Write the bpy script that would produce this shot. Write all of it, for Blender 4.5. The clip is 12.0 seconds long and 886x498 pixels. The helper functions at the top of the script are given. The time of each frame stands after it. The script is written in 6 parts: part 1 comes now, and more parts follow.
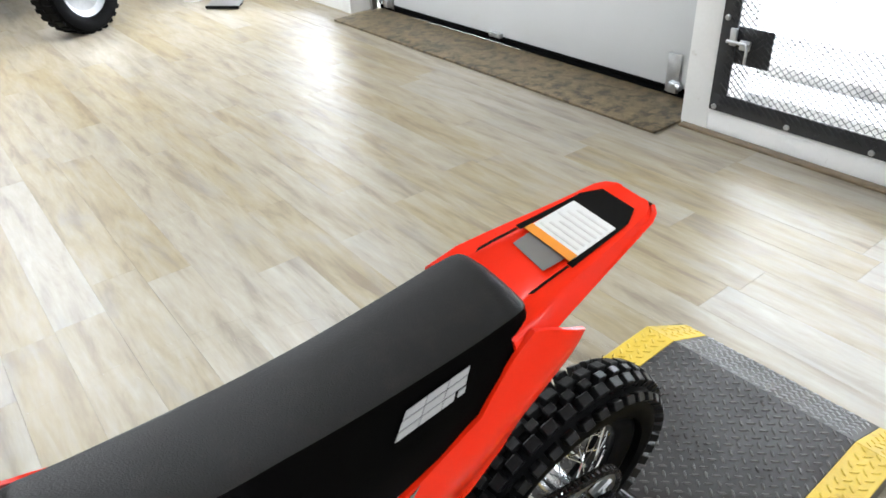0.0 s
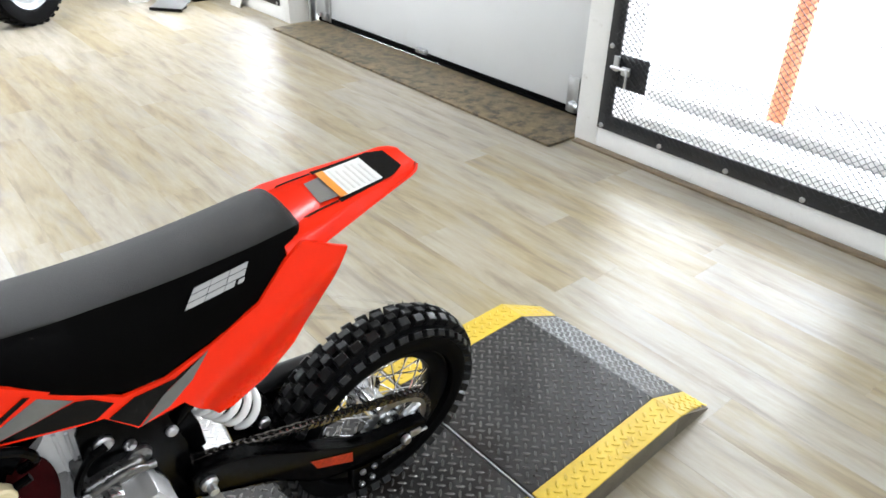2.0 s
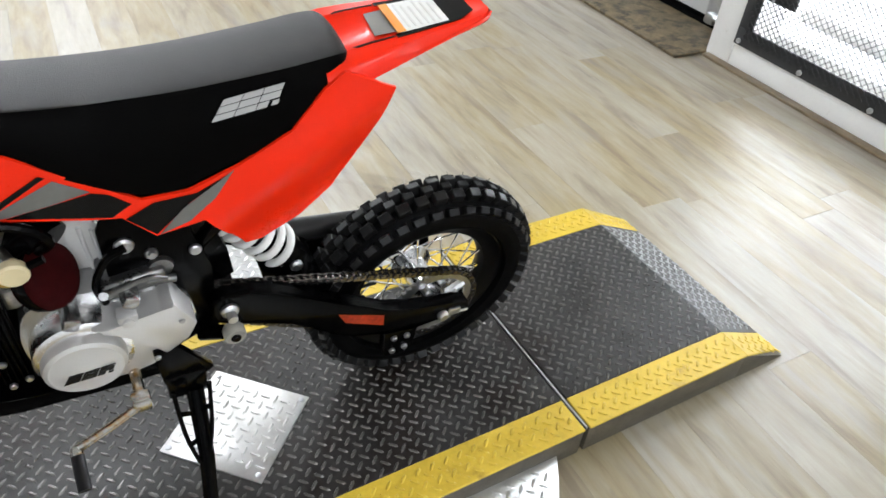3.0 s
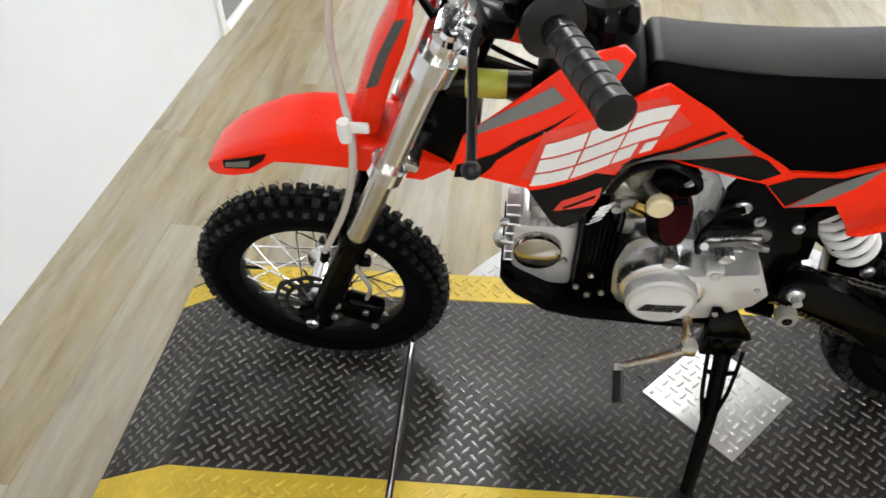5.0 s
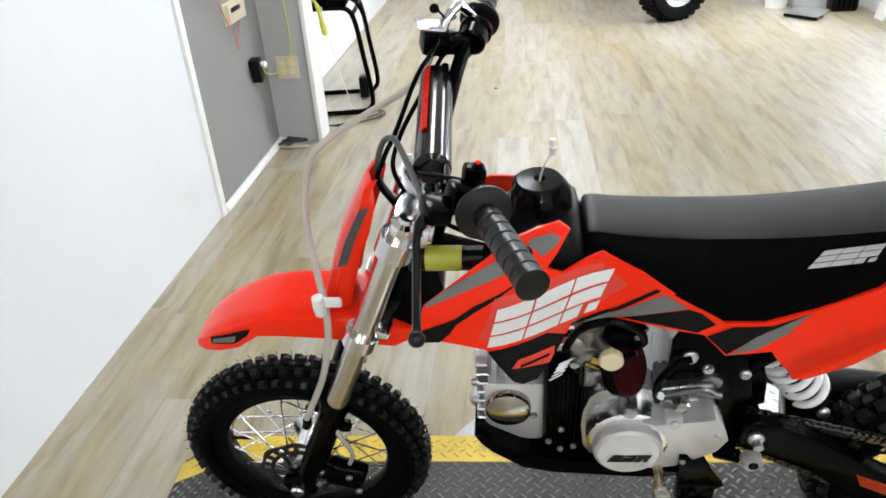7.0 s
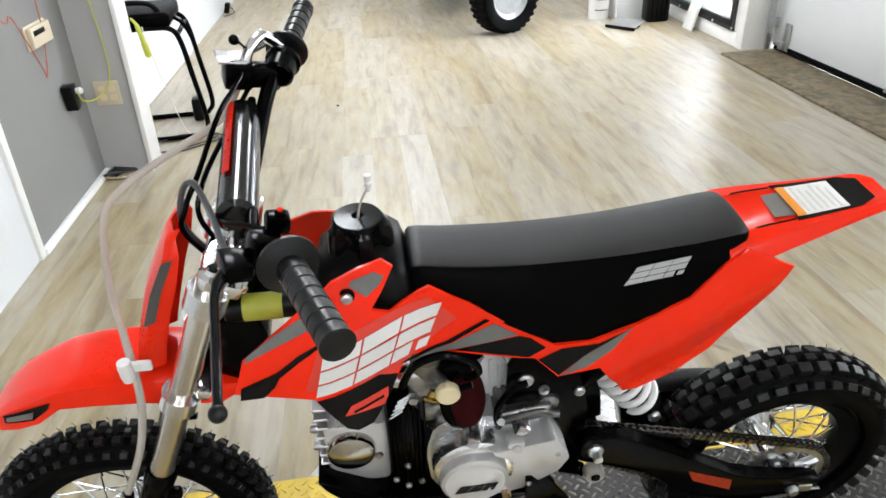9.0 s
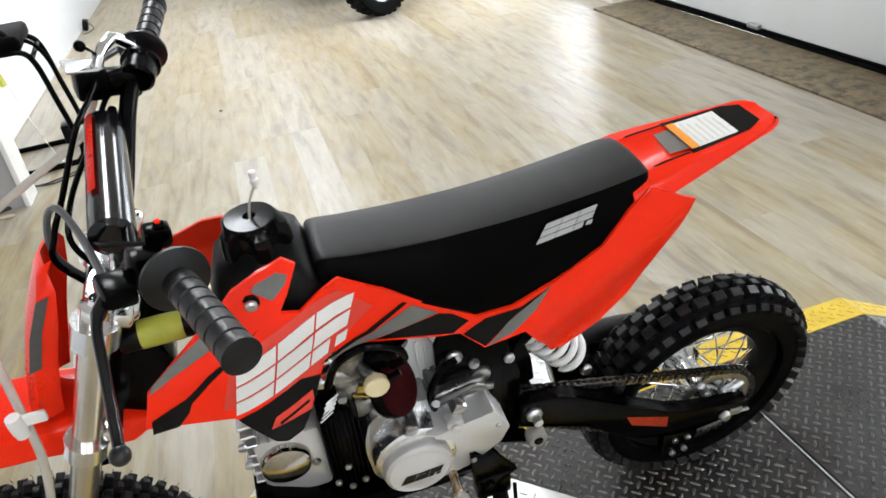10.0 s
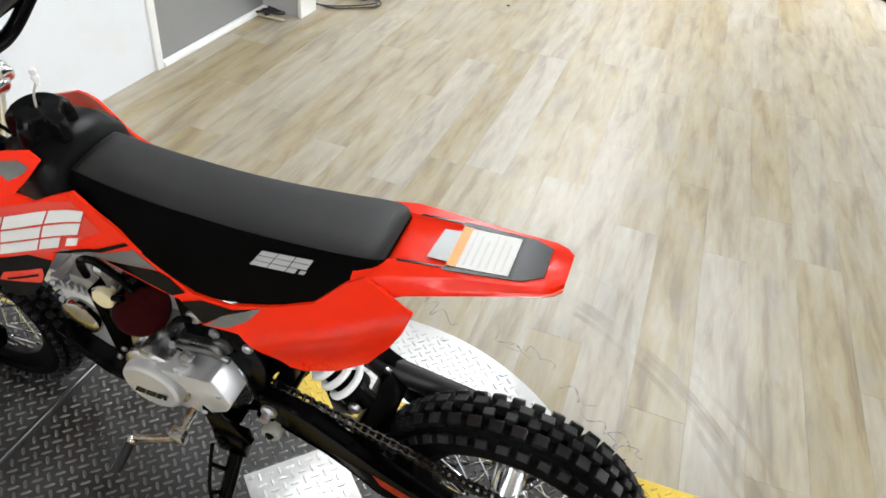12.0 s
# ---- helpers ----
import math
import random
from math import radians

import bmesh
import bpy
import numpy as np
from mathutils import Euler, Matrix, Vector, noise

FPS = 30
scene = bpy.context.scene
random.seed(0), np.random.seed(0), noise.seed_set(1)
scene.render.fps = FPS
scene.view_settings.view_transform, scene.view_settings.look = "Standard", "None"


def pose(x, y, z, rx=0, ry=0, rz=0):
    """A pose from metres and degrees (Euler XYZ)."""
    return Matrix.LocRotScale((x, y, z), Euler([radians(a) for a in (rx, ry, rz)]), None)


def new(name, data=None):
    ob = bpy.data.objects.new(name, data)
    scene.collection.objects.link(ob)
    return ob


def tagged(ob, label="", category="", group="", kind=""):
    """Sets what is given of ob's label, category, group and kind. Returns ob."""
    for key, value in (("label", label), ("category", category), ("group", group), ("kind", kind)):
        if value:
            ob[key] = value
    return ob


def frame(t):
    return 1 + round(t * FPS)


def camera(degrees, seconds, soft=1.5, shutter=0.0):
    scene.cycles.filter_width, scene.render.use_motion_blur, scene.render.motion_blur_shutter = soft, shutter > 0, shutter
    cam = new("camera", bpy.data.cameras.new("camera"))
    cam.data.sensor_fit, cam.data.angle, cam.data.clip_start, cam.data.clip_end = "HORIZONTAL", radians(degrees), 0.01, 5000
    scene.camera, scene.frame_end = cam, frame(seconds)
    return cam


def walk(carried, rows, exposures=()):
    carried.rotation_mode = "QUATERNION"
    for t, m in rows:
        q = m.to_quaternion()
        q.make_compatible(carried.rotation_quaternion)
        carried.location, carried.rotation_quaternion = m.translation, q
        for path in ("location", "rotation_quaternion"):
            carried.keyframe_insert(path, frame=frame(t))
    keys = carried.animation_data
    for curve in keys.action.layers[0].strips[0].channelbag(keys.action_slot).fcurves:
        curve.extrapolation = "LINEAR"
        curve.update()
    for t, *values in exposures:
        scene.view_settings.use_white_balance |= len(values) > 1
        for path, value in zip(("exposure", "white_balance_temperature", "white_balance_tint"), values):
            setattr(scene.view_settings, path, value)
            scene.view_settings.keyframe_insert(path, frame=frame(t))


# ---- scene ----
cam = camera(64.2, 12.0, soft=1.6, shutter=0.1)
PATH = [
    (0.0, -0.5979, -0.5434, 1.3017, 57.32, 2.85, -38.02),
    (0.5, -0.53, -0.5208, 1.266, 54.53, -1.36, -38.18),
    (1.0, -0.5916, -0.6552, 1.287, 55.15, -1.91, -43.09),
    (1.5, -0.6425, -0.8452, 1.3399, 55.6, -0.32, -45.1),
    (2.0, -0.5993, -0.8992, 1.3413, 58.88, -1.3, -39.92),
    (2.5, -0.5205, -0.9197, 1.3, 54.17, -3.54, -31.03),
    (2.7, -0.5005, -0.9251, 1.2712, 51.63, -4.06, -29.73),
    (4.3, -0.6738, -0.903, 1.2182, 48.14, -4.89, -4.86),
    (4.5, -0.7166, -0.9079, 1.2294, 47.31, -3.13, -0.41),
    (5.0, -0.8202, -0.9285, 1.2652, 47.64, 0.87, 6.6),
    (5.5, -0.8859, -0.9513, 1.2868, 49.94, 0.34, 11.02),
    (6.0, -0.8613, -0.9826, 1.3059, 58.26, 2.68, 9.06),
    (6.5, -0.7934, -0.9913, 1.309, 58.27, 3.4, 6.53),
    (7.0, -0.7592, -0.9902, 1.3234, 60.47, 3.31, 5.12),
    (7.5, -0.7385, -0.959, 1.3395, 60.91, 4.28, 0.91),
    (7.7, -0.7333, -0.9473, 1.3396, 61.29, 3.78, -0.81),
    (9.3, -0.6937, -0.9307, 1.3323, 60.77, 1.62, -9.54),
    (9.5, -0.6888, -0.9245, 1.3301, 60.75, 2.01, -12.11),
    (10.0, -0.6893, -0.9068, 1.3067, 58.93, 6.37, -17.42),
    (10.5, -0.5203, -0.9782, 1.3526, 58.19, 3.05, -12.2),
    (11.0, -0.3551, -0.9858, 1.3992, 56.24, -0.46, -2.8),
    (11.5, -0.2027, -0.8284, 1.3782, 54.06, -3.78, 6.39),
    (12.0, 0.0452, -0.7497, 1.4114, 51.86, -5.15, 19.9),
]
walk(cam, [(t, pose(*p)) for t, *p in PATH], exposures=[(0.0, -0.02, 6180, 10), (0.5, 0.10, 6180, 10), (2.0, 0.14, 6180, 10), (2.5, 0.10, 6180, 10), (4.3, -0.19, 6560, 10), (4.5, -0.19, 6560, 10), (5.0, -0.08, 6560, 10), (5.5, -0.07, 6560, 10), (6.0, -0.10, 6320, 10), (7.5, -0.09, 6290, 10), (9.5, -0.05, 6310, 10), (12.0, -0.08, 6400, 10)])

# ---- world and lamps ----
world = bpy.data.worlds.new("sky")
scene.world = world
world.use_nodes = True
_wn = world.node_tree.nodes
_sky = _wn.new("ShaderNodeTexSky")
_sky.sky_type = "NISHITA"
_sky.sun_disc = False
_sky.sun_elevation, _sky.sun_rotation = radians(38), radians(70)
world.node_tree.links.new(_sky.outputs[0], _wn["Background"].inputs[0])
_wn["Background"].inputs[1].default_value = 0.12


def area_lamp(name, m, sx, sy, watts, color=(1, 1, 1)):
    d = bpy.data.lights.new(name, "AREA")
    d.shape, d.size, d.size_y, d.energy, d.color = "RECTANGLE", sx, sy, watts, color
    ob = new(name, d)
    ob.matrix_world = m
    return ob


CEIL = 2.9
# x, y, length, width, watts
# all out of view; the four at negative y are added fill from behind
LAMPS = [(-1.0, 1.5, 0.9, 0.4, 38), (0.9, 3.5, 1.2, 0.6, 42), (-0.6, 5.2, 2.4, 1.2, 66), (-0.3, 7.6, 1.6, 1.2, 26), (-1.0, -2.6, 0.6, 0.6, 24), (0.95, -2.6, 0.6, 0.6, 24), (-1.0, -5.4, 1.2, 0.6, 70), (0.95, -5.4, 1.2, 0.6, 70)]
for _x, _y, _l, _w, _p in LAMPS:
    area_lamp("ceiling_lamp", pose(_x, _y, CEIL - 0.10), _w, _l, _p, (0.94, 0.97, 1.0))
# daylight through the two meshed side doors
area_lamp("door_daylight", pose(3.5, 1.1, 1.85, 0, 90, 0), 2.0, 3.4, 235, (0.92, 0.965, 1.0))
area_lamp("door_daylight", pose(3.5, 6.1, 1.50, 0, 90, 0), 2.1, 5.0, 800, (0.92, 0.965, 1.0))


# ---- materials ----
def mat(name, color, rough=0.5, metal=0.0, var=0.12, scale=6.0, fine=120.0, bump=0.05, rvar=0.12, coat=0.0, rnd=0.0,
        stain=None, stain_scale=3.0, stain_cut=(0.55, 0.7), spec=0.5):
    """A surface with variation at two scales, fine relief and, where given, stains."""
    m = bpy.data.materials.new(name)
    m.use_nodes = True
    nt = m.node_tree
    n, l = nt.nodes, nt.links
    p = n["Principled BSDF"]
    tc = n.new("ShaderNodeTexCoord")
    big, small = n.new("ShaderNodeTexNoise"), n.new("ShaderNodeTexNoise")
    big.inputs["Scale"].default_value, big.inputs["Detail"].default_value = scale, 4
    small.inputs["Scale"].default_value, small.inputs["Detail"].default_value = fine, 3
    l.new(tc.outputs["Object"], big.inputs["Vector"])
    l.new(tc.outputs["Object"], small.inputs["Vector"])
    mixn = n.new("ShaderNodeMix")
    mixn.data_type = "FLOAT"
    mixn.inputs[0].default_value = 0.35
    l.new(big.outputs["Fac"], mixn.inputs[2])
    l.new(small.outputs["Fac"], mixn.inputs[3])
    ramp = n.new("ShaderNodeValToRGB")
    c = Vector(color)
    ramp.color_ramp.elements[0].position, ramp.color_ramp.elements[1].position = 0.3, 0.7
    ramp.color_ramp.elements[0].color = (*(c * (1 - var)), 1)
    ramp.color_ramp.elements[1].color = (*[min(1, v * (1 + var)) for v in c], 1)
    l.new(mixn.outputs[0], ramp.inputs[0])
    out = ramp.outputs[0]
    if rnd:
        info = n.new("ShaderNodeObjectInfo")
        hsv = n.new("ShaderNodeHueSaturation")
        mp = n.new("ShaderNodeMapRange")
        mp.inputs[3].default_value, mp.inputs[4].default_value = 1 - rnd, 1 + rnd
        l.new(info.outputs["Random"], mp.inputs[0])
        l.new(mp.outputs[0], hsv.inputs["Value"])
        l.new(out, hsv.inputs["Color"])
        out = hsv.outputs[0]
    if stain:
        sn = n.new("ShaderNodeTexNoise")
        sn.inputs["Scale"].default_value, sn.inputs["Detail"].default_value, sn.inputs["Roughness"].default_value = stain_scale, 6, 0.65
        l.new(tc.outputs["Object"], sn.inputs["Vector"])
        sr = n.new("ShaderNodeMapRange")
        sr.inputs[1].default_value, sr.inputs[2].default_value = stain_cut
        l.new(sn.outputs["Fac"], sr.inputs[0])
        mx = n.new("ShaderNodeMix")
        mx.data_type = "RGBA"
        l.new(sr.outputs[0], mx.inputs[0])
        l.new(out, mx.inputs[6])
        mx.inputs[7].default_value = (*stain, 1)
        out = mx.outputs[2]
    l.new(out, p.inputs["Base Color"])
    rr = n.new("ShaderNodeMapRange")
    rr.inputs[3].default_value, rr.inputs[4].default_value = max(0.02, rough * (1 - rvar)), min(1, rough * (1 + rvar))
    l.new(mixn.outputs[0], rr.inputs[0])
    l.new(rr.outputs[0], p.inputs["Roughness"])
    p.inputs["Metallic"].default_value = metal
    p.inputs["Coat Weight"].default_value = coat
    p.inputs["Coat Roughness"].default_value = 0.08
    p.inputs["Specular IOR Level"].default_value = spec
    if bump:
        b = n.new("ShaderNodeBump")
        b.inputs["Strength"].default_value, b.inputs["Distance"].default_value = bump, 0.002
        l.new(small.outputs["Fac"], b.inputs["Height"])
        l.new(b.outputs[0], p.inputs["Normal"])
    return m


def glow(name, color, strength):
    m = bpy.data.materials.new(name)
    m.use_nodes = True
    p = m.node_tree.nodes["Principled BSDF"]
    p.inputs["Base Color"].default_value = (*color, 1)
    p.inputs["Emission Color"].default_value = (*color, 1)
    p.inputs["Emission Strength"].default_value = strength
    return m


def plank_material():
    """Printed vinyl plank: long streaks along the board over a tone of its own."""
    m = mat("vinyl_plank", (0.4, 0.36, 0.3), 0.38, bump=0.03, spec=0.72)
    nt = m.node_tree
    n, l = nt.nodes, nt.links
    p = n["Principled BSDF"]
    tc, info = n.new("ShaderNodeTexCoord"), n.new("ShaderNodeObjectInfo")
    add = n.new("ShaderNodeVectorMath")
    add.operation = "ADD"
    sc = n.new("ShaderNodeVectorMath")
    sc.operation = "SCALE"
    sc.inputs[0].default_value = (31.0, 17.0, 0)
    l.new(info.outputs["Random"], sc.inputs["Scale"])
    l.new(tc.outputs["Object"], add.inputs[0])
    l.new(sc.outputs[0], add.inputs[1])

    def streak(sx, sy, detail, rough=0.6):
        mp = n.new("ShaderNodeMapping")
        mp.inputs["Scale"].default_value = (sx, sy, 1)
        t = n.new("ShaderNodeTexNoise")
        t.inputs["Scale"].default_value, t.inputs["Detail"].default_value, t.inputs["Roughness"].default_value = 1, detail, rough
        t.inputs["Distortion"].default_value = 0.4
        l.new(add.outputs[0], mp.inputs[0])
        l.new(mp.outputs[0], t.inputs["Vector"])
        return t.outputs["Fac"]

    broad, grain, blotch = streak(16, 2.3, 4, 0.6), streak(60, 9.0, 5, 0.7), streak(9, 2.6, 4, 0.6)
    ramp = n.new("ShaderNodeValToRGB")
    e = ramp.color_ramp.elements
    e[0].position, e[0].color = 0.33, (0.205, 0.167, 0.113, 1)
    e[1].position, e[1].color = 0.68, (0.352, 0.317, 0.250, 1)
    mid = e.new(0.48)
    mid.color = (0.303, 0.258, 0.172, 1)
    l.new(broad, ramp.inputs[0])
    ramp2 = n.new("ShaderNodeValToRGB")
    e = ramp2.color_ramp.elements
    e[0].position, e[0].color = 0.34, (0.90, 0.885, 0.86, 1)
    e[1].position, e[1].color = 0.62, (1.06, 1.058, 1.05, 1)
    l.new(grain, ramp2.inputs[0])
    mul = n.new("ShaderNodeMix")
    mul.data_type, mul.blend_type = "RGBA", "MULTIPLY"
    mul.inputs[0].default_value = 0.8
    l.new(ramp.outputs[0], mul.inputs[6])
    l.new(ramp2.outputs[0], mul.inputs[7])
    grey = n.new("ShaderNodeMix")
    grey.data_type = "RGBA"
    cut = n.new("ShaderNodeMapRange")
    cut.inputs[1].default_value, cut.inputs[2].default_value, cut.inputs[4].default_value = 0.50, 0.76, 0.55
    l.new(blotch, cut.inputs[0])
    l.new(cut.outputs[0], grey.inputs[0])
    l.new(mul.outputs[2], grey.inputs[6])
    grey.inputs[7].default_value = (0.262, 0.252, 0.240, 1)
    hsv = n.new("ShaderNodeHueSaturation")
    mp2 = n.new("ShaderNodeMapRange")
    mp2.inputs[3].default_value, mp2.inputs[4].default_value = 0.92, 1.06
    l.new(info.outputs["Random"], mp2.inputs[0])
    mp3 = n.new("ShaderNodeMapRange")
    mp3.inputs[3].default_value, mp3.inputs[4].default_value = 1.35, 0.72
    l.new(info.outputs["Random"], mp3.inputs[0])
    l.new(mp3.outputs[0], hsv.inputs["Saturation"])
    l.new(mp2.outputs[0], hsv.inputs["Value"])
    l.new(grey.outputs[2], hsv.inputs["Color"])
    knots, kr = streak(26, 9, 3, 0.5), n.new("ShaderNodeMapRange")
    kr.inputs[1].default_value, kr.inputs[2].default_value, kr.inputs[4].default_value = 0.70, 0.80, 0.4
    l.new(knots, kr.inputs[0])
    knot = n.new("ShaderNodeMix")
    knot.data_type = "RGBA"
    l.new(kr.outputs[0], knot.inputs[0])
    l.new(hsv.outputs[0], knot.inputs[6])
    knot.inputs[7].default_value = (0.13, 0.098, 0.06, 1)
    l.new(knot.outputs[2], p.inputs["Base Color"])
    return m


M_PLANK = plank_material()
M_WALL = mat("white_wall_paint", (0.66, 0.675, 0.69), 0.55, var=0.03, scale=1.5, fine=220, bump=0.06, stain=(0.62, 0.6, 0.56), stain_scale=1.3, stain_cut=(0.62, 0.85))
# recess paint darkened in colour to stand in for the shade lying there
M_WALL_SHADED = mat("shaded_recess_paint", (0.215, 0.212, 0.208), 0.6, var=0.04, scale=2, fine=260, bump=0.08, stain=(0.20, 0.197, 0.19), stain_scale=2.2, stain_cut=(0.56, 0.85))
M_CEIL = mat("ceiling_paint", (0.88, 0.88, 0.875), 0.8, var=0.03)
M_TRIM = mat("white_trim_paint", (0.82, 0.82, 0.8), 0.4, var=0.04, fine=90, stain=(0.5, 0.47, 0.42), stain_scale=9, stain_cut=(0.66, 0.8))
M_DOORPANEL = mat("white_steel_door", (0.64, 0.65, 0.645), 0.42, var=0.03, scale=3, fine=300, bump=0.1, stain=(0.6, 0.6, 0.58), stain_scale=4, stain_cut=(0.62, 0.8))
M_RUBBER = mat("black_rubber", (0.0022, 0.0022, 0.0023), 0.5, var=0.3, scale=20, fine=260, bump=0.1, spec=0.04)
M_KNOB = mat("black_tread_rubber", (0.008, 0.008, 0.008), 0.36, var=0.4, scale=30, fine=260, bump=0.15, rnd=0.35, spec=0.2)
M_GRIP = mat("grip_rubber", (0.004, 0.004, 0.0045), 0.34, var=0.3, scale=40, fine=300, bump=0.15, spec=0.38)
M_PLY = mat("worn_plywood", (0.165, 0.124, 0.070), 0.5, var=0.45, scale=22, fine=90, bump=0.3, stain=(0.048, 0.041, 0.024), stain_scale=16, stain_cut=(0.47, 0.62))
M_MESHBLK = mat("black_painted_steel", (0.022, 0.023, 0.025), 0.42, var=0.3, scale=14, fine=160, bump=0.12, stain=(0.09, 0.09, 0.09), stain_scale=30, stain_cut=(0.62, 0.75))
M_RUST = mat("rusty_strip", (0.085, 0.06, 0.045), 0.6, 0.2, var=0.5, scale=30, fine=140, bump=0.3)
M_STEEL = mat("galvanised_steel", (0.55, 0.56, 0.57), 0.35, 1.0, var=0.15, scale=25, fine=180)
M_BOLT = mat("zinc_bolt", (0.42, 0.42, 0.43), 0.32, 1.0, var=0.2, scale=40)
M_DARKSTEEL = mat("black_brake_steel", (0.035, 0.033, 0.032), 0.35, 0.5, var=0.3, scale=30)
M_CHROME = mat("chrome", (0.82, 0.83, 0.85), 0.08, 1.0, var=0.04, bump=0)
M_ALU = mat("polished_aluminium", (0.78, 0.78, 0.79), 0.2, 1.0, var=0.08, scale=12, bump=0.03)
M_CAST = mat("cast_aluminium", (0.45, 0.45, 0.45), 0.34, 0.9, var=0.08, scale=14, fine=300, bump=0.12)
M_COVER = mat("silver_engine_paint", (0.60, 0.595, 0.585), 0.34, 0.5, var=0.04, scale=10, fine=400, bump=0.04)
M_FORK = mat("brushed_fork_tube", (0.7, 0.66, 0.6), 0.24, 1.0, var=0.06, scale=10)
M_RED = mat("red_plastic", (0.93, 0.024, 0.003), 0.28, var=0.04, scale=4, fine=300, bump=0.006, coat=0.12, spec=0.2)
M_REDSTICK = mat("red_sticker", (0.72, 0.05, 0.03), 0.32, var=0.05)
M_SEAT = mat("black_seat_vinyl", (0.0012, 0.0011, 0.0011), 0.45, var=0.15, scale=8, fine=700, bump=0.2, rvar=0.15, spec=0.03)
M_BLACK = mat("black_plastic", (0.002, 0.002, 0.0022), 0.3, var=0.25, scale=16, fine=300, bump=0.06, spec=0.16)
M_TANK = mat("tank_plastic", (0.003, 0.003, 0.0033), 0.36, var=0.2, scale=10, fine=400, bump=0.1, spec=0.12)
M_FRAME = mat("black_frame_paint", (0.0010, 0.0010, 0.0011), 0.2, var=0.25, scale=16, spec=0.06)
M_GREYDECAL = mat("grey_decal", (0.15, 0.15, 0.14), 0.3, var=0.1, scale=30)
M_SILVERDECAL = mat("silver_decal", (0.44, 0.44, 0.44), 0.35, 0.1, var=0.05)
M_WHITEDECAL = mat("white_decal", (0.74, 0.73, 0.7), 0.32, var=0.04)
M_BLACKDECAL = mat("black_decal", (0.004, 0.004, 0.004), 0.25, var=0.2, spec=0.15)
M_GREYPATCH = mat("grey_patch", (0.2, 0.19, 0.18), 0.3, var=0.05)
M_PRINT = mat("faint_print", (0.70, 0.68, 0.65), 0.5)
M_SEATTOP = mat("grained_sheen_top", (0.006, 0.0057, 0.0057), 0.42, var=0.15, scale=8, fine=600, bump=0.3, rvar=0.15, spec=0.36, stain=(0.016, 0.013, 0.0115), stain_scale=26, stain_cut=(0.50, 0.80))
M_LABEL = mat("paper_label", (0.8, 0.79, 0.76), 0.45, var=0.03)
M_ORANGE = mat("orange_label", (0.85, 0.3, 0.03), 0.4, var=0.05)
M_YELLOW = mat("yellow_deck_paint", (0.60, 0.42, 0.035), 0.44, var=0.16, scale=9, fine=140, bump=0.12, stain=(0.24, 0.15, 0.02), stain_scale=12, stain_cut=(0.57, 0.76), spec=0.5)
M_DECK = mat("dark_deck_paint", (0.026, 0.0245, 0.023), 0.42, var=0.35, scale=9, fine=120, bump=0.16, rvar=0.2, stain=(0.011, 0.006, 0.004), stain_scale=5.0, stain_cut=(0.52, 0.68), spec=0.34)
M_LUG = mat("worn_tread_lug", (0.135, 0.129, 0.121), 0.28, 0.6, var=0.35, scale=9, fine=120, bump=0.05, spec=0.45)
M_LUGY = mat("yellow_tread_lug", (0.63, 0.45, 0.045), 0.36, var=0.16, scale=9)
M_RAMP = mat("worn_ramp_steel", (0.065, 0.065, 0.065), 0.36, 0.35, var=0.4, scale=8, fine=100, bump=0.1, stain=(0.03, 0.028, 0.026), stain_scale=7, stain_cut=(0.5, 0.7))
M_LUGR = mat("bright_ramp_lug", (0.36, 0.365, 0.37), 0.32, 0.6, var=0.2, scale=14)
M_DISC = mat("bare_tread_plate", (0.60, 0.60, 0.59), 0.3, 0.85, var=0.08, scale=9, fine=120, bump=0.06, stain=(0.45, 0.44, 0.42), stain_scale=7, stain_cut=(0.55, 0.75))
M_PIVOT = mat("bare_cover_plate", (0.60, 0.595, 0.58), 0.36, 0.7, var=0.14, scale=14, fine=120, bump=0.12, stain=(0.40, 0.37, 0.32), stain_scale=11, stain_cut=(0.58, 0.75))
M_SKIRT = mat("scuffed_deck_side", (0.11, 0.098, 0.075), 0.45, 0.3, var=0.35, scale=22, fine=160, bump=0.15)
M_BOXWHITE = mat("white_backing_fill", (0.72, 0.72, 0.71), 0.35, var=0.06, scale=14)
M_SPRING = mat("white_spring_paint", (0.78, 0.78, 0.76), 0.32, var=0.04)
M_FILTER = mat("dark_red_filter_foam", (0.026, 0.0013, 0.0018), 0.85, var=0.35, scale=40, fine=420, bump=0.3, spec=0.08)
M_CREAM = mat("cream_plastic", (0.72, 0.62, 0.38), 0.4, var=0.06)
M_BRASS = mat("brass", (0.55, 0.4, 0.12), 0.25, 1.0, var=0.15, scale=20)
M_LEVERBRASS = mat("zinc_shift_lever", (0.50, 0.49, 0.46), 0.26, 1.0, var=0.25, scale=30, stain=(0.42, 0.24, 0.08), stain_scale=38, stain_cut=(0.47, 0.6))
M_HOSE = mat("clear_hose", (0.46, 0.425, 0.37), 0.22, var=0.08, scale=20)
M_YELTAG = mat("yellow_tag", (0.40, 0.42, 0.05), 0.5, var=0.15, scale=25)
M_CORDY = mat("yellow_cord", (0.6, 0.62, 0.08), 0.5)
M_CORDR = mat("red_cord", (0.45, 0.1, 0.06), 0.5)
M_CORDK = mat("black_cord", (0.02, 0.02, 0.02), 0.5)
M_BEIGE = mat("beige_plate", (0.6, 0.52, 0.38), 0.45, var=0.05)
M_SCRATCH = mat("rubber_scuff", (0.24, 0.20, 0.14), 0.4, var=0.3, scale=18, fine=200)
M_OUT = glow("daylit_outside", (0.97, 0.99, 1.0), 2.6)
M_OUTGROUND = mat("pale_concrete", (0.7, 0.7, 0.69), 0.7, var=0.06)
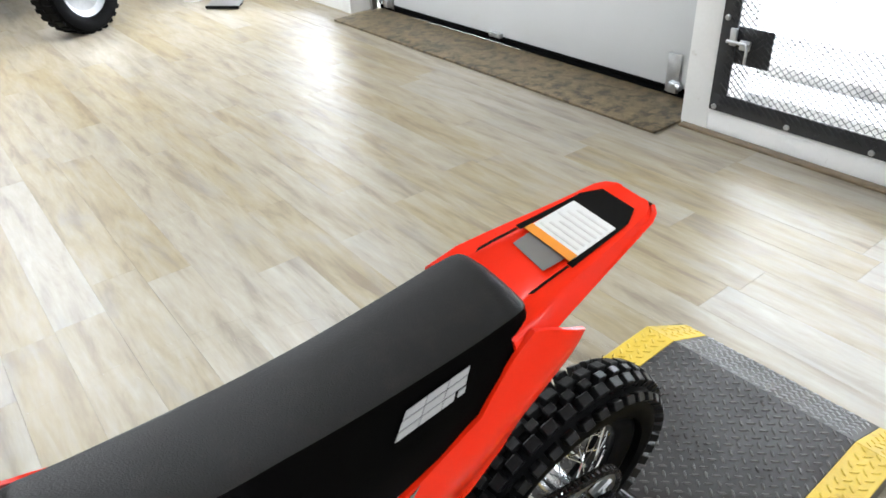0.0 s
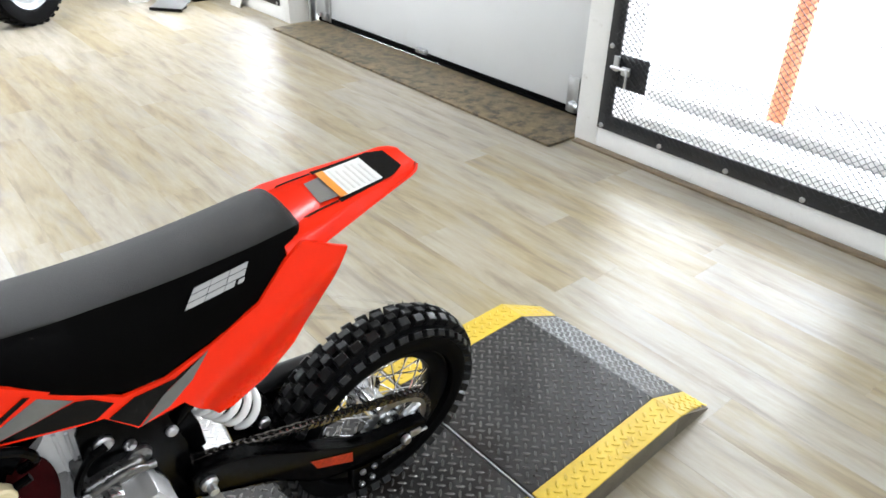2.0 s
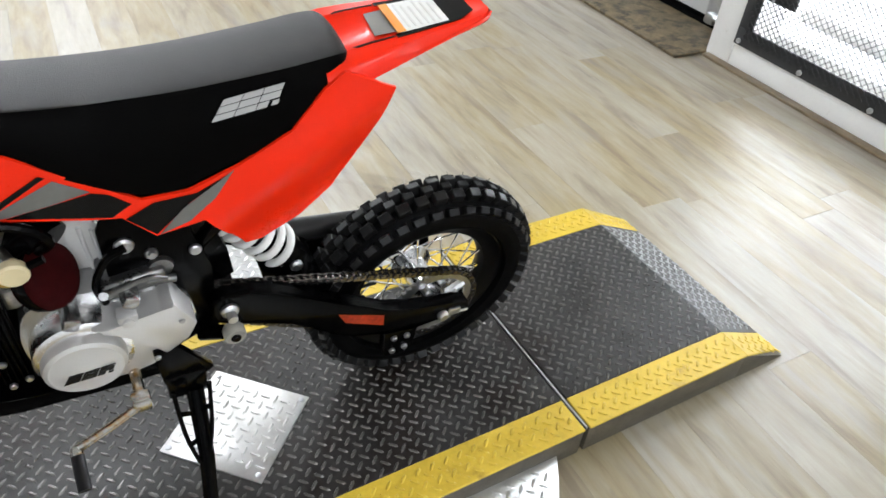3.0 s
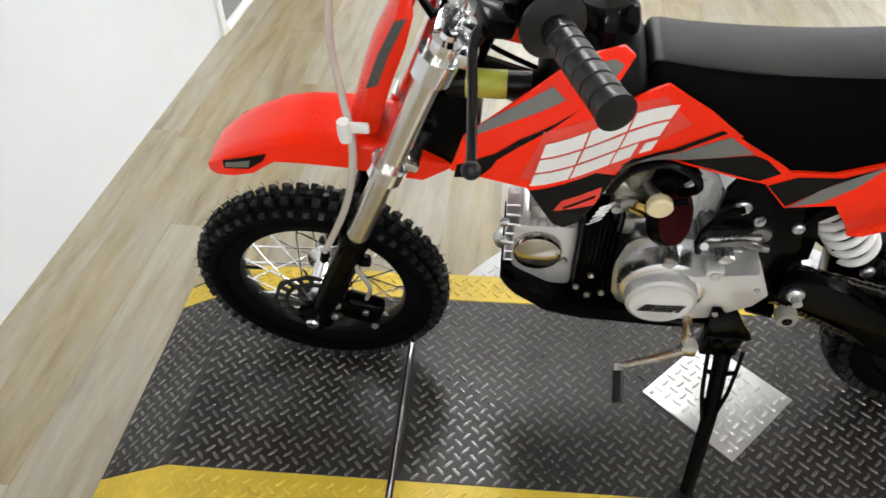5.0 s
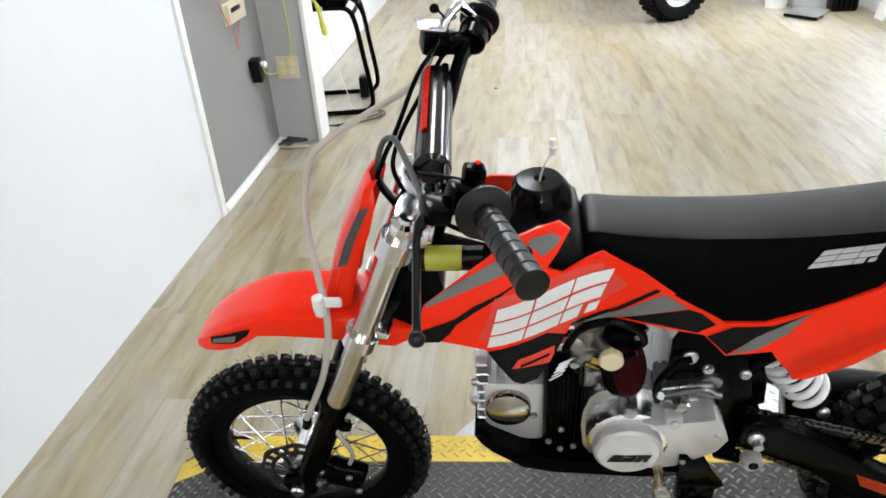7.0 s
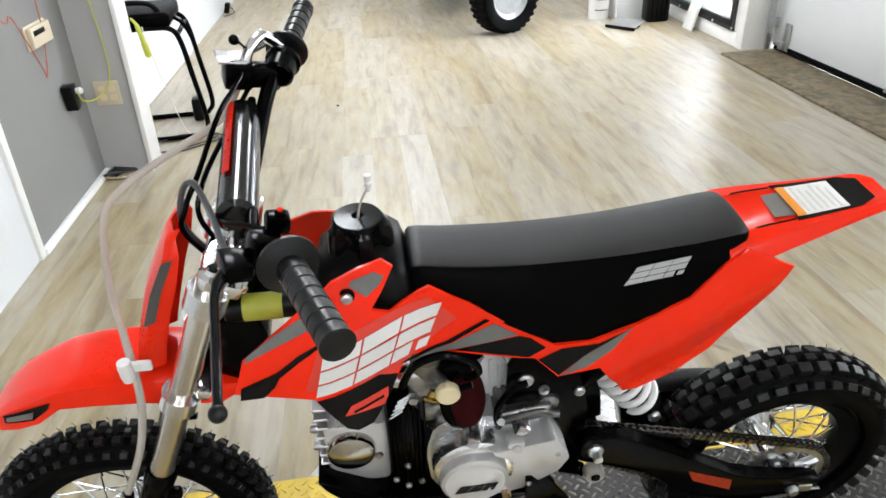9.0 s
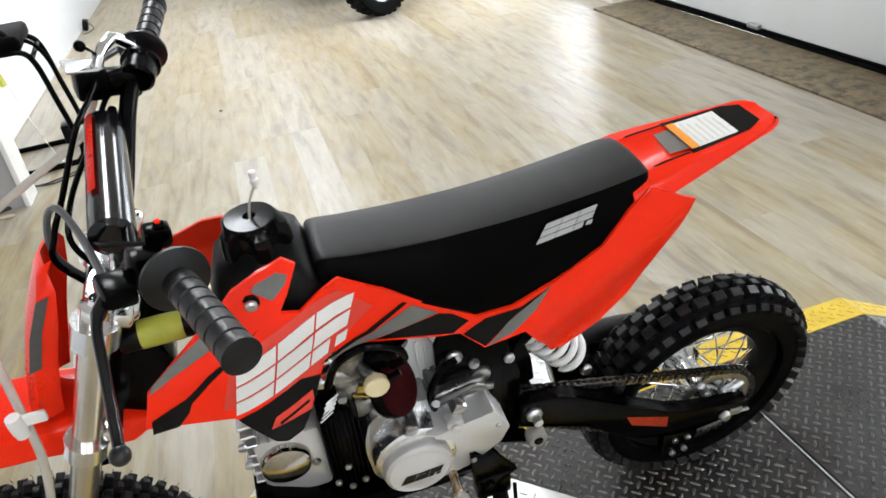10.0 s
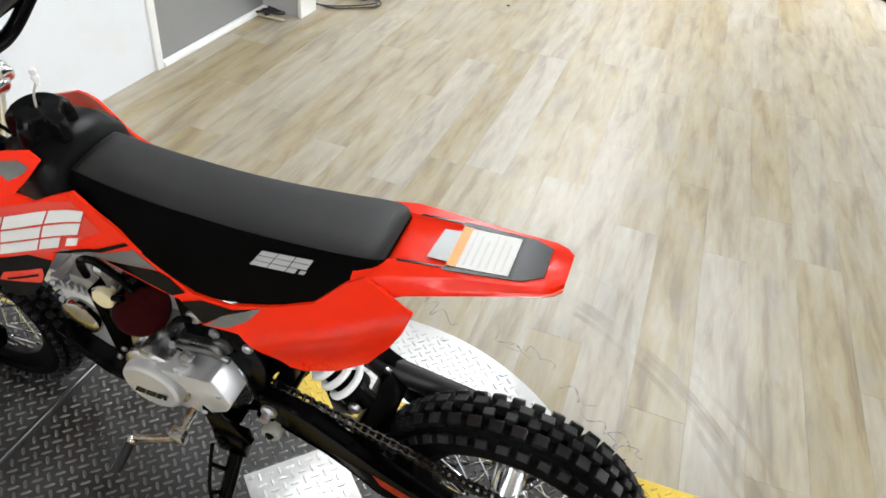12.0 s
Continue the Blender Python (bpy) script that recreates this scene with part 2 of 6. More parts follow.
M_POSTORANGE = mat("orange_post_paint", (0.86, 0.30, 0.14), 0.45, var=0.05)
M_TUBE = glow("lamp_diffuser", (1.0, 0.99, 0.97), 3.0)


# ---- builders ----
def part(name, bm, material, parent=None, label="", smooth=35):
    """Links a bmesh as one mesh object, under a thing or under a part where given."""
    me = bpy.data.meshes.new(name)
    bmesh.ops.recalc_face_normals(bm, faces=bm.faces)
    bm.to_mesh(me)
    bm.free()
    for f in me.polygons:
        f.use_smooth = smooth > 0
    if smooth:
        me.set_sharp_from_angle(angle=radians(smooth))
    me.materials.append(material)
    ob = new(name, me)
    if parent is not None:
        ob.parent = parent
    return tagged(ob, label)


def thing(name, x, y, z, label, category, rot=(0, 0, 0), group="", kind=""):
    ob = new(name)
    ob.matrix_world = pose(x, y, z, *rot)
    ob.empty_display_size = 0.1
    return tagged(ob, label, category, group, kind)


def box(bm, c, s, rot=(0, 0, 0), bevel=0.0, seg=2):
    g = bmesh.ops.create_cube(bm, size=1)
    v = g["verts"]
    bmesh.ops.transform(bm, matrix=pose(*c, *rot) @ Matrix.Diagonal((*s, 1)), verts=v)
    if bevel:
        e = list({e for q in v for e in q.link_edges})
        bmesh.ops.bevel(bm, geom=e, offset=bevel, segments=seg, profile=0.5, affect="EDGES")
    return bm


def spline(pts, n=6):
    """Points on a smooth curve through pts."""
    P = [Vector(p) for p in pts]
    out = []
    for i in range(len(P) - 1):
        a, b, c, d = P[max(i - 1, 0)], P[i], P[i + 1], P[min(i + 2, len(P) - 1)]
        for k in range(n):
            t = k / n
            out.append(0.5 * (2 * b + (c - a) * t + (2 * a - 5 * b + 4 * c - d) * t * t + (3 * b - a - 3 * c + d) * t ** 3))
    out.append(P[-1])
    return out


def sweep(bm, pts, r, seg=10, cap=True, closed=False):
    """A tube along pts; r is one radius or one for each point."""
    P = [Vector(p) for p in pts]
    n = len(P)
    R = r if isinstance(r, (list, tuple)) else [r] * n
    up = Vector((0.13, 0.31, 1)).normalized()
    rings = []
    for i, p in enumerate(P):
        if closed:
            d = P[(i + 1) % n] - P[i - 1]
        else:
            d = P[min(i + 1, n - 1)] - P[max(i - 1, 0)]
        d.normalize()
        u = (up - d * up.dot(d))
        if u.length < 1e-4:
            u = Vector((1, 0, 0)) - d * d.x
        u.normalize()
        up = u
        w = d.cross(u)
        rings.append([bm.verts.new(p + R[i] * (math.cos(a) * u + math.sin(a) * w)) for a in (2 * math.pi * k / seg for k in range(seg))])
    for i in range(n if closed else n - 1):
        A, B = rings[i], rings[(i + 1) % n]
        for k in range(seg):
            bm.faces.new((A[k], A[(k + 1) % seg], B[(k + 1) % seg], B[k]))
    if cap and not closed:
        bm.faces.new(rings[0][::-1])
        bm.faces.new(rings[-1])
    return bm


def rod(bm, a, b, r, seg=10):
    return sweep(bm, [a, b], r, seg)


def lathe(bm, profile, c=(0, 0, 0), axis="y", seg=32, close=False):
    """Turns (radius, along) pairs round an axis through c."""
    rings = []
    cx = Vector(c)
    for r, h in profile:
        ring = []
        for k in range(seg):
            a = 2 * math.pi * k / seg
            u, v = r * math.cos(a), r * math.sin(a)
            ring.append(bm.verts.new(cx + Vector({"y": (u, h, v), "x": (h, u, v), "z": (u, v, h)}[axis])))
        rings.append(ring)
    m = len(rings)
    for i in range(m if close else m - 1):
        A, B = rings[i], rings[(i + 1) % m]
        for k in range(seg):
            bm.faces.new((A[k], A[(k + 1) % seg], B[(k + 1) % seg], B[k]))
    if not close:
        for ring in (rings[0], rings[-1]):
            bm.faces.new(ring)
    return bm


def loft(bm, sections, cap=True, ring=True):
    """Skins rows of points, one row after another."""
    V = [[bm.verts.new(p) for p in s] for s in sections]
    n = len(V[0])
    for i in range(len(V) - 1):
        for k in range(n if ring else n - 1):
            bm.faces.new((V[i][k], V[i][(k + 1) % n], V[i + 1][(k + 1) % n], V[i + 1][k]))
    if cap and ring:
        bm.faces.new(V[0][::-1])
        bm.faces.new(V[-1])
    return bm


def prism(bm, outline, y0, y1, bevel=0.0):
    """An outline in x, z between two depths y."""
    a = [bm.verts.new((x, y0, z)) for x, z in outline]
    b = [bm.verts.new((x, y1, z)) for x, z in outline]
    n = len(outline)
    bm.faces.new(a)
    bm.faces.new(b[::-1])
    for k in range(n):
        bm.faces.new((a[k], b[k], b[(k + 1) % n], a[(k + 1) % n]))
    if bevel:
        bmesh.ops.bevel(bm, geom=bm.edges[:], offset=bevel, segments=2, profile=0.5, affect="EDGES")
    return bm


def plaque(outline, depth, thick, step=0.025, side=1):
    """A shell cut to an outline in x, z that follows the surface y = depth(x, z); side -1 mirrors it."""
    bm = bmesh.new()
    bm.faces.new([bm.verts.new((x, 0, z)) for x, z in outline])
    bm.normal_update()
    bmesh.ops.triangulate(bm, faces=bm.faces[:])
    xs, zs = [p[0] for p in outline], [p[1] for p in outline]
    for ax, lo, hi in ((0, min(xs), max(xs)), (2, min(zs), max(zs))):
        k = math.ceil(lo / step) * step
        while k < hi:
            co, no = [0, 0, 0], [0, 0, 0]
            co[ax], no[ax] = k, 1
            bmesh.ops.bisect_plane(bm, geom=bm.verts[:] + bm.edges[:] + bm.faces[:], plane_co=co, plane_no=no)
            k += step
    for v in bm.verts:
        v.co.y = depth(v.co.x, v.co.z) * side
    if thick:
        old = bm.faces[:]
        g = bmesh.ops.duplicate(bm, geom=old)
        for v in [q for q in g["geom"] if isinstance(q, bmesh.types.BMVert)]:
            v.co.y += thick * side
        a = [e for e in bm.edges if e.is_boundary]
        vm = g["vert_map"]
        done = set()
        for e in a:
            p, q = e.verts
            if p in vm and q in vm and p.co.y * side < vm[p].co.y * side and e not in done:
                done.add(e)
                try:
                    bm.faces.new((p, q, vm[q], vm[p]))
                except ValueError:
                    pass
    return bm


def smooth_step(a):
    a = min(1.0, max(0.0, a))
    return a * a * (3 - 2 * a)


def cable(name, pts, r, material, parent=None, label="", seg=6, n=8):
    return part(name, sweep(bmesh.new(), spline(pts, n), r, seg), material, parent, label)

# ---- room ----
def slab(name, x0, x1, y0, y1, z0, z1, material, label, category="", bevel=0.0):
    bm = box(bmesh.new(), ((x0 + x1) / 2, (y0 + y1) / 2, (z0 + z1) / 2), (x1 - x0, y1 - y0, z1 - z0), bevel=bevel)
    return tagged(part(name, bm, material, None, label, smooth=30 if bevel else 0), "", category or name.split("_")[0], kind="structure")


floor = slab("floor", -2.4, 2.36, -7.9, 8.8, -0.12, -0.004, mat("floor_screed", (0.2, 0.175, 0.13), 0.7), "pale streaked vinyl plank floor of the showroom", "floor")
slab("ceiling", -2.4, 2.4, -7.9, 8.8, CEIL, CEIL + 0.1, M_CEIL, "plain white painted ceiling", "ceiling")
slab("wall_west", -2.2, -2.028, -7.6, 1.62, 0, 1.7, M_WALL, "bright white painted wall panel beside the platform", "wall")
# out of view: dark surface added so the deck reflects less light
slab("wall_west_upper", -2.2, -2.034, -7.6, 1.62, 1.7, CEIL, mat("added_dark_wall_paint", (0.13, 0.13, 0.13), 0.6, var=0.05, scale=2), "unseen dark wall added above the white panel to darken deck reflections", "wall")
slab("trim", -2.2, -2.014, 1.62, 1.662, 0, CEIL, M_TRIM, "white corner trim on the wall end", "trim", 0.003)
slab("wall_recess", -2.2, -2.035, 1.662, 2.52, 0, CEIL, M_WALL_SHADED, "scuffed wall in the recess, its shade put into the grey", "wall")
slab("baseboard", -2.035, -2.006, 1.664, 2.518, 0, 0.028, M_TRIM, "thin white quarter-round baseboard", "baseboard", 0.006)
slab("wall_pilaster", -2.2, -1.818, 2.52, 2.66, 0, CEIL, mat("grubby_wall_paint", (0.39, 0.386, 0.38), 0.6, var=0.05, scale=2, fine=260, bump=0.08, stain=(0.36, 0.36, 0.34), stain_scale=2.4, stain_cut=(0.56, 0.85)), "pale grey wall stub beside the recess", "wall")
slab("trim_pilaster", -1.818, -1.795, 2.505, 2.668, 0, CEIL, M_TRIM, "white edge trim on the wall stub", "trim", 0.003)
slab("wall_west_far", -2.28, -2.09, 2.66, 8.6, 0, CEIL, M_WALL, "white painted wall along the far half of the room", "wall")
slab("wall_north", -2.28, 2.36, 8.6, 8.75, 0, CEIL, M_WALL, "plain white end wall", "wall")
slab("wall_south", -2.28, 2.36, -7.75, -7.6, 0, CEIL, M_WALL, "plain white end wall", "wall")
slab("wall_east", 2.058, 2.34, -7.6, -0.338, 0, CEIL, M_WALL, "white painted wall beside the meshed door", "wall")
slab("door_post", 2.06, 2.34, 1.075, 1.208, 0, CEIL, M_TRIM, "white painted post between meshed door and overhead door", "wall", 0.003)
slab("wall_east_header", 2.06, 2.34, 1.208, 4.05, 2.35, CEIL, M_WALL, "white wall over the overhead door", "wall")
slab("door_lintel", 2.06, 2.34, -0.338, 1.075, 2.12, CEIL, M_WALL, "white wall over the meshed door", "wall")
slab("door_post_far", 2.06, 2.34, 4.05, 4.15, 0, CEIL, M_TRIM, "white painted post beside the overhead door", "wall", 0.003)
slab("door_lintel_far", 2.06, 2.34, 4.15, 5.55, 2.12, CEIL, M_WALL, "white wall over the far meshed door", "wall")
slab("wall_east_far", 2.06, 2.34, 5.55, 8.6, 0, CEIL, M_WALL, "white painted wall at the far end", "wall")
slab("threshold", 2.02, 2.062, -2.6, 1.19, 0.0, 0.012, mat("brown_sill_wood", (0.17, 0.125, 0.075), 0.45, var=0.35, scale=20), "narrow brown wooden sill strip along the wall", "trim", 0.003)

# plain bright outdoors behind the doors
slab("ground", 2.36, 30.0, -20, 30, -0.1, -0.01, M_OUTGROUND, "pale concrete outside the doors", "ground")
slab("backdrop", 3.6, 3.65, -3.5, 9.5, -0.01, 4.5, M_OUT, "blown-out daylight outside the doors", "backdrop")
M_KERB = mat("weathered_kerb", (0.5, 0.48, 0.46), 0.7, var=0.2, scale=9, fine=60)
for _k, (_a, _b) in enumerate(((-0.6, 1.2), (4.1, 5.9))):
    slab("outside_sill", 2.36, 2.62, _a, _b, -0.01, 0.10, M_OUTGROUND, "pale concrete sill outside the doors", "ground", 0.01)
    slab("outside_kerb", 2.62, 2.70, _a, _b, -0.01, 0.150, M_KERB, "weathered beige kerb outside the doors", "kerb", 0.006)
_post = thing("safety_post", 2.82, 0.575, -0.01, "orange post standing outside the meshed door", "post")
part("post", lathe(bmesh.new(), [(0.045, 0), (0.045, 1.9), (0.03, 1.93)], axis="z", seg=20), M_POSTORANGE, _post)
part("base_flange", lathe(bmesh.new(), [(0.09, 0), (0.09, 0.012), (0.05, 0.016)], axis="z", seg=20), M_STEEL, _post)

for _x, _y, _l, _w, _p in LAMPS:
    f = thing("ceiling_light", _x, _y, CEIL, "unseen white ceiling light panel with a frosted diffuser", "ceiling light", group="ceiling lights")
    part("frame", box(bmesh.new(), (0, 0, -0.03), (_w + 0.1, _l + 0.1, 0.06), bevel=0.01), M_TRIM, f)
    part("diffuser", box(bmesh.new(), (0, 0, -0.068), (_w + 0.02, _l + 0.02, 0.02), bevel=0.008), M_TUBE, f)


def bolt_head(bm, c, r, h, axis="x", sign=-1):
    prof = [(r, 0), (r, sign * h * 0.6), (r * 0.75, sign * h), (0.0005, sign * h * 1.05)]
    lathe(bm, prof, c, axis, 10)


def mesh_door(name, y0, y1, side):
    """A white door leaf with a bolted black angle frame and a panel of expanded metal. side: where the latch sits."""
    d = tagged(new(name), "white door with a bolted black expanded-metal guard over bright glass", "door", kind="structure")
    d.matrix_world = pose(2.06, 0, 0)
    w = 0.012
    leaf = bmesh.new()
    box(leaf, (0.03, (y0 + y1) / 2, 0.055), (0.05, y1 - y0 + 0.1, 0.11), bevel=0.002)
    box(leaf, (0.03, (y0 + y1) / 2, 2.06), (0.05, y1 - y0 + 0.1, 0.10), bevel=0.002)
    box(leaf, (0.03, y0 - 0.005, 1.06), (0.05, 0.09, 1.9), bevel=0.002)
    box(leaf, (0.03, y1 + 0.005, 1.06), (0.05, 0.09, 1.9), bevel=0.002)
    part("door_leaf", leaf, M_TRIM, d, "white painted door rails")
    fr = bmesh.new()
    zb, zt = 0.105, 1.98
    box(fr, (-0.004, (y0 + y1) / 2, zb + 0.04), (w, y1 - y0, 0.075), bevel=0.002)
    box(fr, (-0.004, (y0 + y1) / 2, zt), (w, y1 - y0, 0.075), bevel=0.002)
    for y in (y0 + 0.036, y1 - 0.036):
        box(fr, (-0.004, y, (zb + zt) / 2 + 0.0195), (w, 0.072, zt - zb - 0.114), bevel=0.002)
    part("guard_frame", fr, M_MESHBLK, d, "black angle-iron frame with scraped paint")
    strip = box(bmesh.new(), (-0.0125, y0 + 0.048, (zb + zt) / 2 + 0.02), (0.005, 0.026, zt - zb - 0.12), bevel=0.001)
    part("edge_strip", strip, M_RUST, d, "bare rust-brown strip along the frame")
    n = 5
    for k in range(n):
        bm = bmesh.new()
        bolt_head(bm, (-0.01, y0 + 0.02 + (y1 - y0 - 0.045) * k / (n - 1), zb + 0.02), 0.012, 0.008)
        part("bolt", bm, M_STEEL, d)
    for y in (y0 + 0.025, y1 - 0.025):
        for z in (0.5, 0.95, 1.4, 1.85):
            bm = bmesh.new()
            bolt_head(bm, (-0.01, y, z), 0.012, 0.008)
            part("bolt", bm, M_STEEL, d)
    # expanded metal: rows of zigzag strands that touch at their bonds
    ya, yb, za, zc = y0 + 0.035, y1 - 0.03, zb + 0.040, zt - 0.03
    px, pz, t = 0.031, 0.0135, 0.0016
    verts, faces = [], []
    row = 0
    z = za
    while z < zc:
        k = 0
        y = ya
        prev = None
        while y < yb:
            up = (k + row) % 2
            c = (-0.0145 + (0.002 if up else -0.002), y, z + (pz * 0.5 if up else -pz * 0.5))
            b = len(verts)
            verts += [(c[0] - t, c[1], c[2] - t), (c[0] - t, c[1], c[2] + t), (c[0] + t, c[1], c[2] + t), (c[0] + t, c[1], c[2] - t)]
            if prev is not None:
                for i in range(4):
                    j = (i + 1) % 4
                    faces.append((prev + i, prev + j, b + j, b + i))
            prev = b
            y += px / 2
            k += 1
        z += pz
        row += 1
    me = bpy.data.meshes.new("expanded_metal")
    me.from_pydata(verts, [], faces)
    me.materials.append(M_MESHBLK)
    ob = new("expanded_metal", me)
    ob.parent = d
    tagged(ob, "black diamond-pattern expanded metal", kind="stuff")
    glass = part("pane", box(bmesh.new(), (0.075, (y0 + y1) / 2, 1.06), (0.005, y1 - y0 - 0.02, 1.88)), M_GLASS, d, smooth=0)
    glass.visible_shadow = False
    # latch: black plate, steel slide bolt and bent handle
    s = side
    yl = y1 - 0.07 if s > 0 else y0 + 0.07
    part("latch_plate", box(bmesh.new(), (0.004, yl - s * 0.075, 0.395), (0.006, 0.16, 0.15), bevel=0.001), M_MESHBLK, d)
    bm = bmesh.new()
    box(bm, (-0.016, yl + s * 0.005, 0.43), (0.012, 0.03, 0.07), bevel=0.003)
    box(bm, (-0.016, yl - s * 0.05, 0.405), (0.012, 0.045, 0.04), bevel=0.003)
    rod(bm, (-0.022, yl + s * 0.03, 0.41), (-0.022, yl - s * 0.075, 0.41), 0.007)
    part("latch", bm, M_STEEL, d, "galvanised slide bolt")
    part("latch_handle", sweep(bmesh.new(), spline([(-0.022, yl - s * 0.05, 0.412), (-0.04, yl - s * 0.065, 0.412), (-0.045, yl - s * 0.075, 0.395), (-0.045, yl - s * 0.075, 0.34)], 5), 0.006, 8), M_STEEL, d)
    return d


def glass_material():
    m = bpy.data.materials.new("window_glass")
    m.use_nodes = True
    p = m.node_tree.nodes["Principled BSDF"]
    p.inputs["Transmission Weight"].default_value, p.inputs["Roughness"].default_value, p.inputs["IOR"].default_value = 1.0, 0.01, 1.45
    return m


M_GLASS = glass_material()
mesh_door("door_1", -0.29, 1.072, 1)
mesh_door("door_2", 4.19, 5.5, -1)

# overhead door with its seal, brackets and tracks
odoor = tagged(new("door_3"), "closed white sectional overhead door with black bottom seal", "door", kind="structure")
odoor.matrix_world = pose(2.29, 0, 0)
for k in range(4):
    part("door_section", box(bmesh.new(), (0.028, 2.629, 0.045 + 0.29 + 0.582 * k), (0.045, 2.838, 0.578), bevel=0.004), M_DOORPANEL, odoor)
bm = bmesh.new()
sweep(bm, spline([(0.02, 1.25, 0.0193), (0.02, 2.35, 0.0193), (0.02, 2.65, 0.0222), (0.02, 3.5, 0.0220), (0.02, 3.75, 0.0193), (0.02, 4.01, 0.0193)], 6), 0.0195, 10)
box(bm, (0.02, 2.63, 0.046), (0.05, 2.77, 0.014), bevel=0.003)
part("bottom_seal", bm, M_RUBBER, odoor, "black rubber bottom seal")
for y, s in ((1.43, 1), (3.86, -1)):
    bm = bmesh.new()
    box(bm, (-0.004, y, 0.12), (0.006, 0.075, 0.19), bevel=0.002)
    box(bm, (-0.02, y - s * 0.02, 0.06), (0.034, 0.05, 0.05), bevel=0.004)
    lathe(bm, [(0.017, -0.012), (0.017, 0.012)], (-0.03, y - s * 0.055, 0.07), "y", 14)
    rod(bm, (-0.03, y, 0.07), (-0.03, y - s * 0.07, 0.07), 0.006)
    part("corner_bracket", bm, M_STEEL, odoor, "galvanised bottom corner bracket with roller")
bm = bmesh.new()
box(bm, (-0.014, 2.71, 0.062), (0.03, 0.1, 0.028), bevel=0.004)
for k in (-1, 0, 1):
    bolt_head(bm, (-0.03, 2.71 + 0.028 * k, 0.062), 0.007, 0.006)
part("lift_handle", bm, M_STEEL, odoor, "small galvanised step plate")
for y, s in ((1.27, 1), (4.0, -1)):
    bm = bmesh.new()
    box(bm, (-0.06, y, 1.15), (0.05, 0.006, 2.28), bevel=0.001)
    box(bm, (-0.085, y + s * 0.012, 1.15), (0.006, 0.028, 2.28), bevel=0.001)
    box(bm, (-0.03, y - s * 0.012, 0.2), (0.09, 0.02, 0.06), bevel=0.002)
    part("track", bm, M_STEEL, odoor, "galvanised vertical roller track")
sheet = tagged(part("plywood_sheet", box(bmesh.new(), (2.075, 2.586, 0.008), (0.41, 2.765, 0.014), bevel=0.003), M_PLY, None, "worn brown plywood sheet lying along the overhead door"), "", "plywood")


# ---- turntable platform ----
HP, PIN, POUT = 0.082, 0.23, 0.314
XT0, XK0, XJ0, XJ1, XK1, XT1 = -1.208, -1.053, -0.627, 0.625, 1.096, 1.263
deck = thing("motorcycle_platform", -0.39, -0.025, 0, "dark diamond-plate motorcycle turntable platform with yellow painted edges", "platform", (0, 0, 1.8))


def deck_z(x):
    if x > XK1:
        return 0.006 + (HP - 0.006) * (XT1 - x) / (XT1 - XK1)
    if x < XK0:
        return 0.006 + (HP - 0.006) * (x - XT0) / (XK0 - XT0)
    return HP


def deck_piece(name, x0, x1, ya, yb, thick, material, label="", lift=0.0, chamfer=0.0):
    """A plate on the deck between two stations, following the ramps; chamfer narrows the tip."""
    bm = bmesh.new()
    za, zb = deck_z(x0) + lift, deck_z(x1) + lift
    c0 = chamfer if abs(x0 - XT0) < 1e-6 else 0
    c1 = chamfer if abs(x1 - XT1) < 1e-6 else 0
    out = 1 if yb > 0 else -1
    def ys(c):
        return (ya, yb - c) if out > 0 else (ya + c, yb)
    q = []
    for x, z, c in ((x0, za, c0), (x1, zb, c1)):
        a, b = ys(c)
        q += [bm.verts.new((x, a, z)), bm.verts.new((x, b, z)), bm.verts.new((x, b, max(0.001, z - thick))), bm.verts.new((x, a, max(0.001, z - thick)))]
    for i in range(4):
        j = (i + 1) % 4
        bm.faces.new((q[i], q[j], q[4 + j], q[4 + i]))
    bm.faces.new(q[:4][::-1])
    bm.faces.new(q[4:])
    bmesh.ops.bevel(bm, geom=bm.edges[:], offset=0.0015, segments=1, affect="EDGES")
    return part(name, bm, material, deck, label, smooth=0)


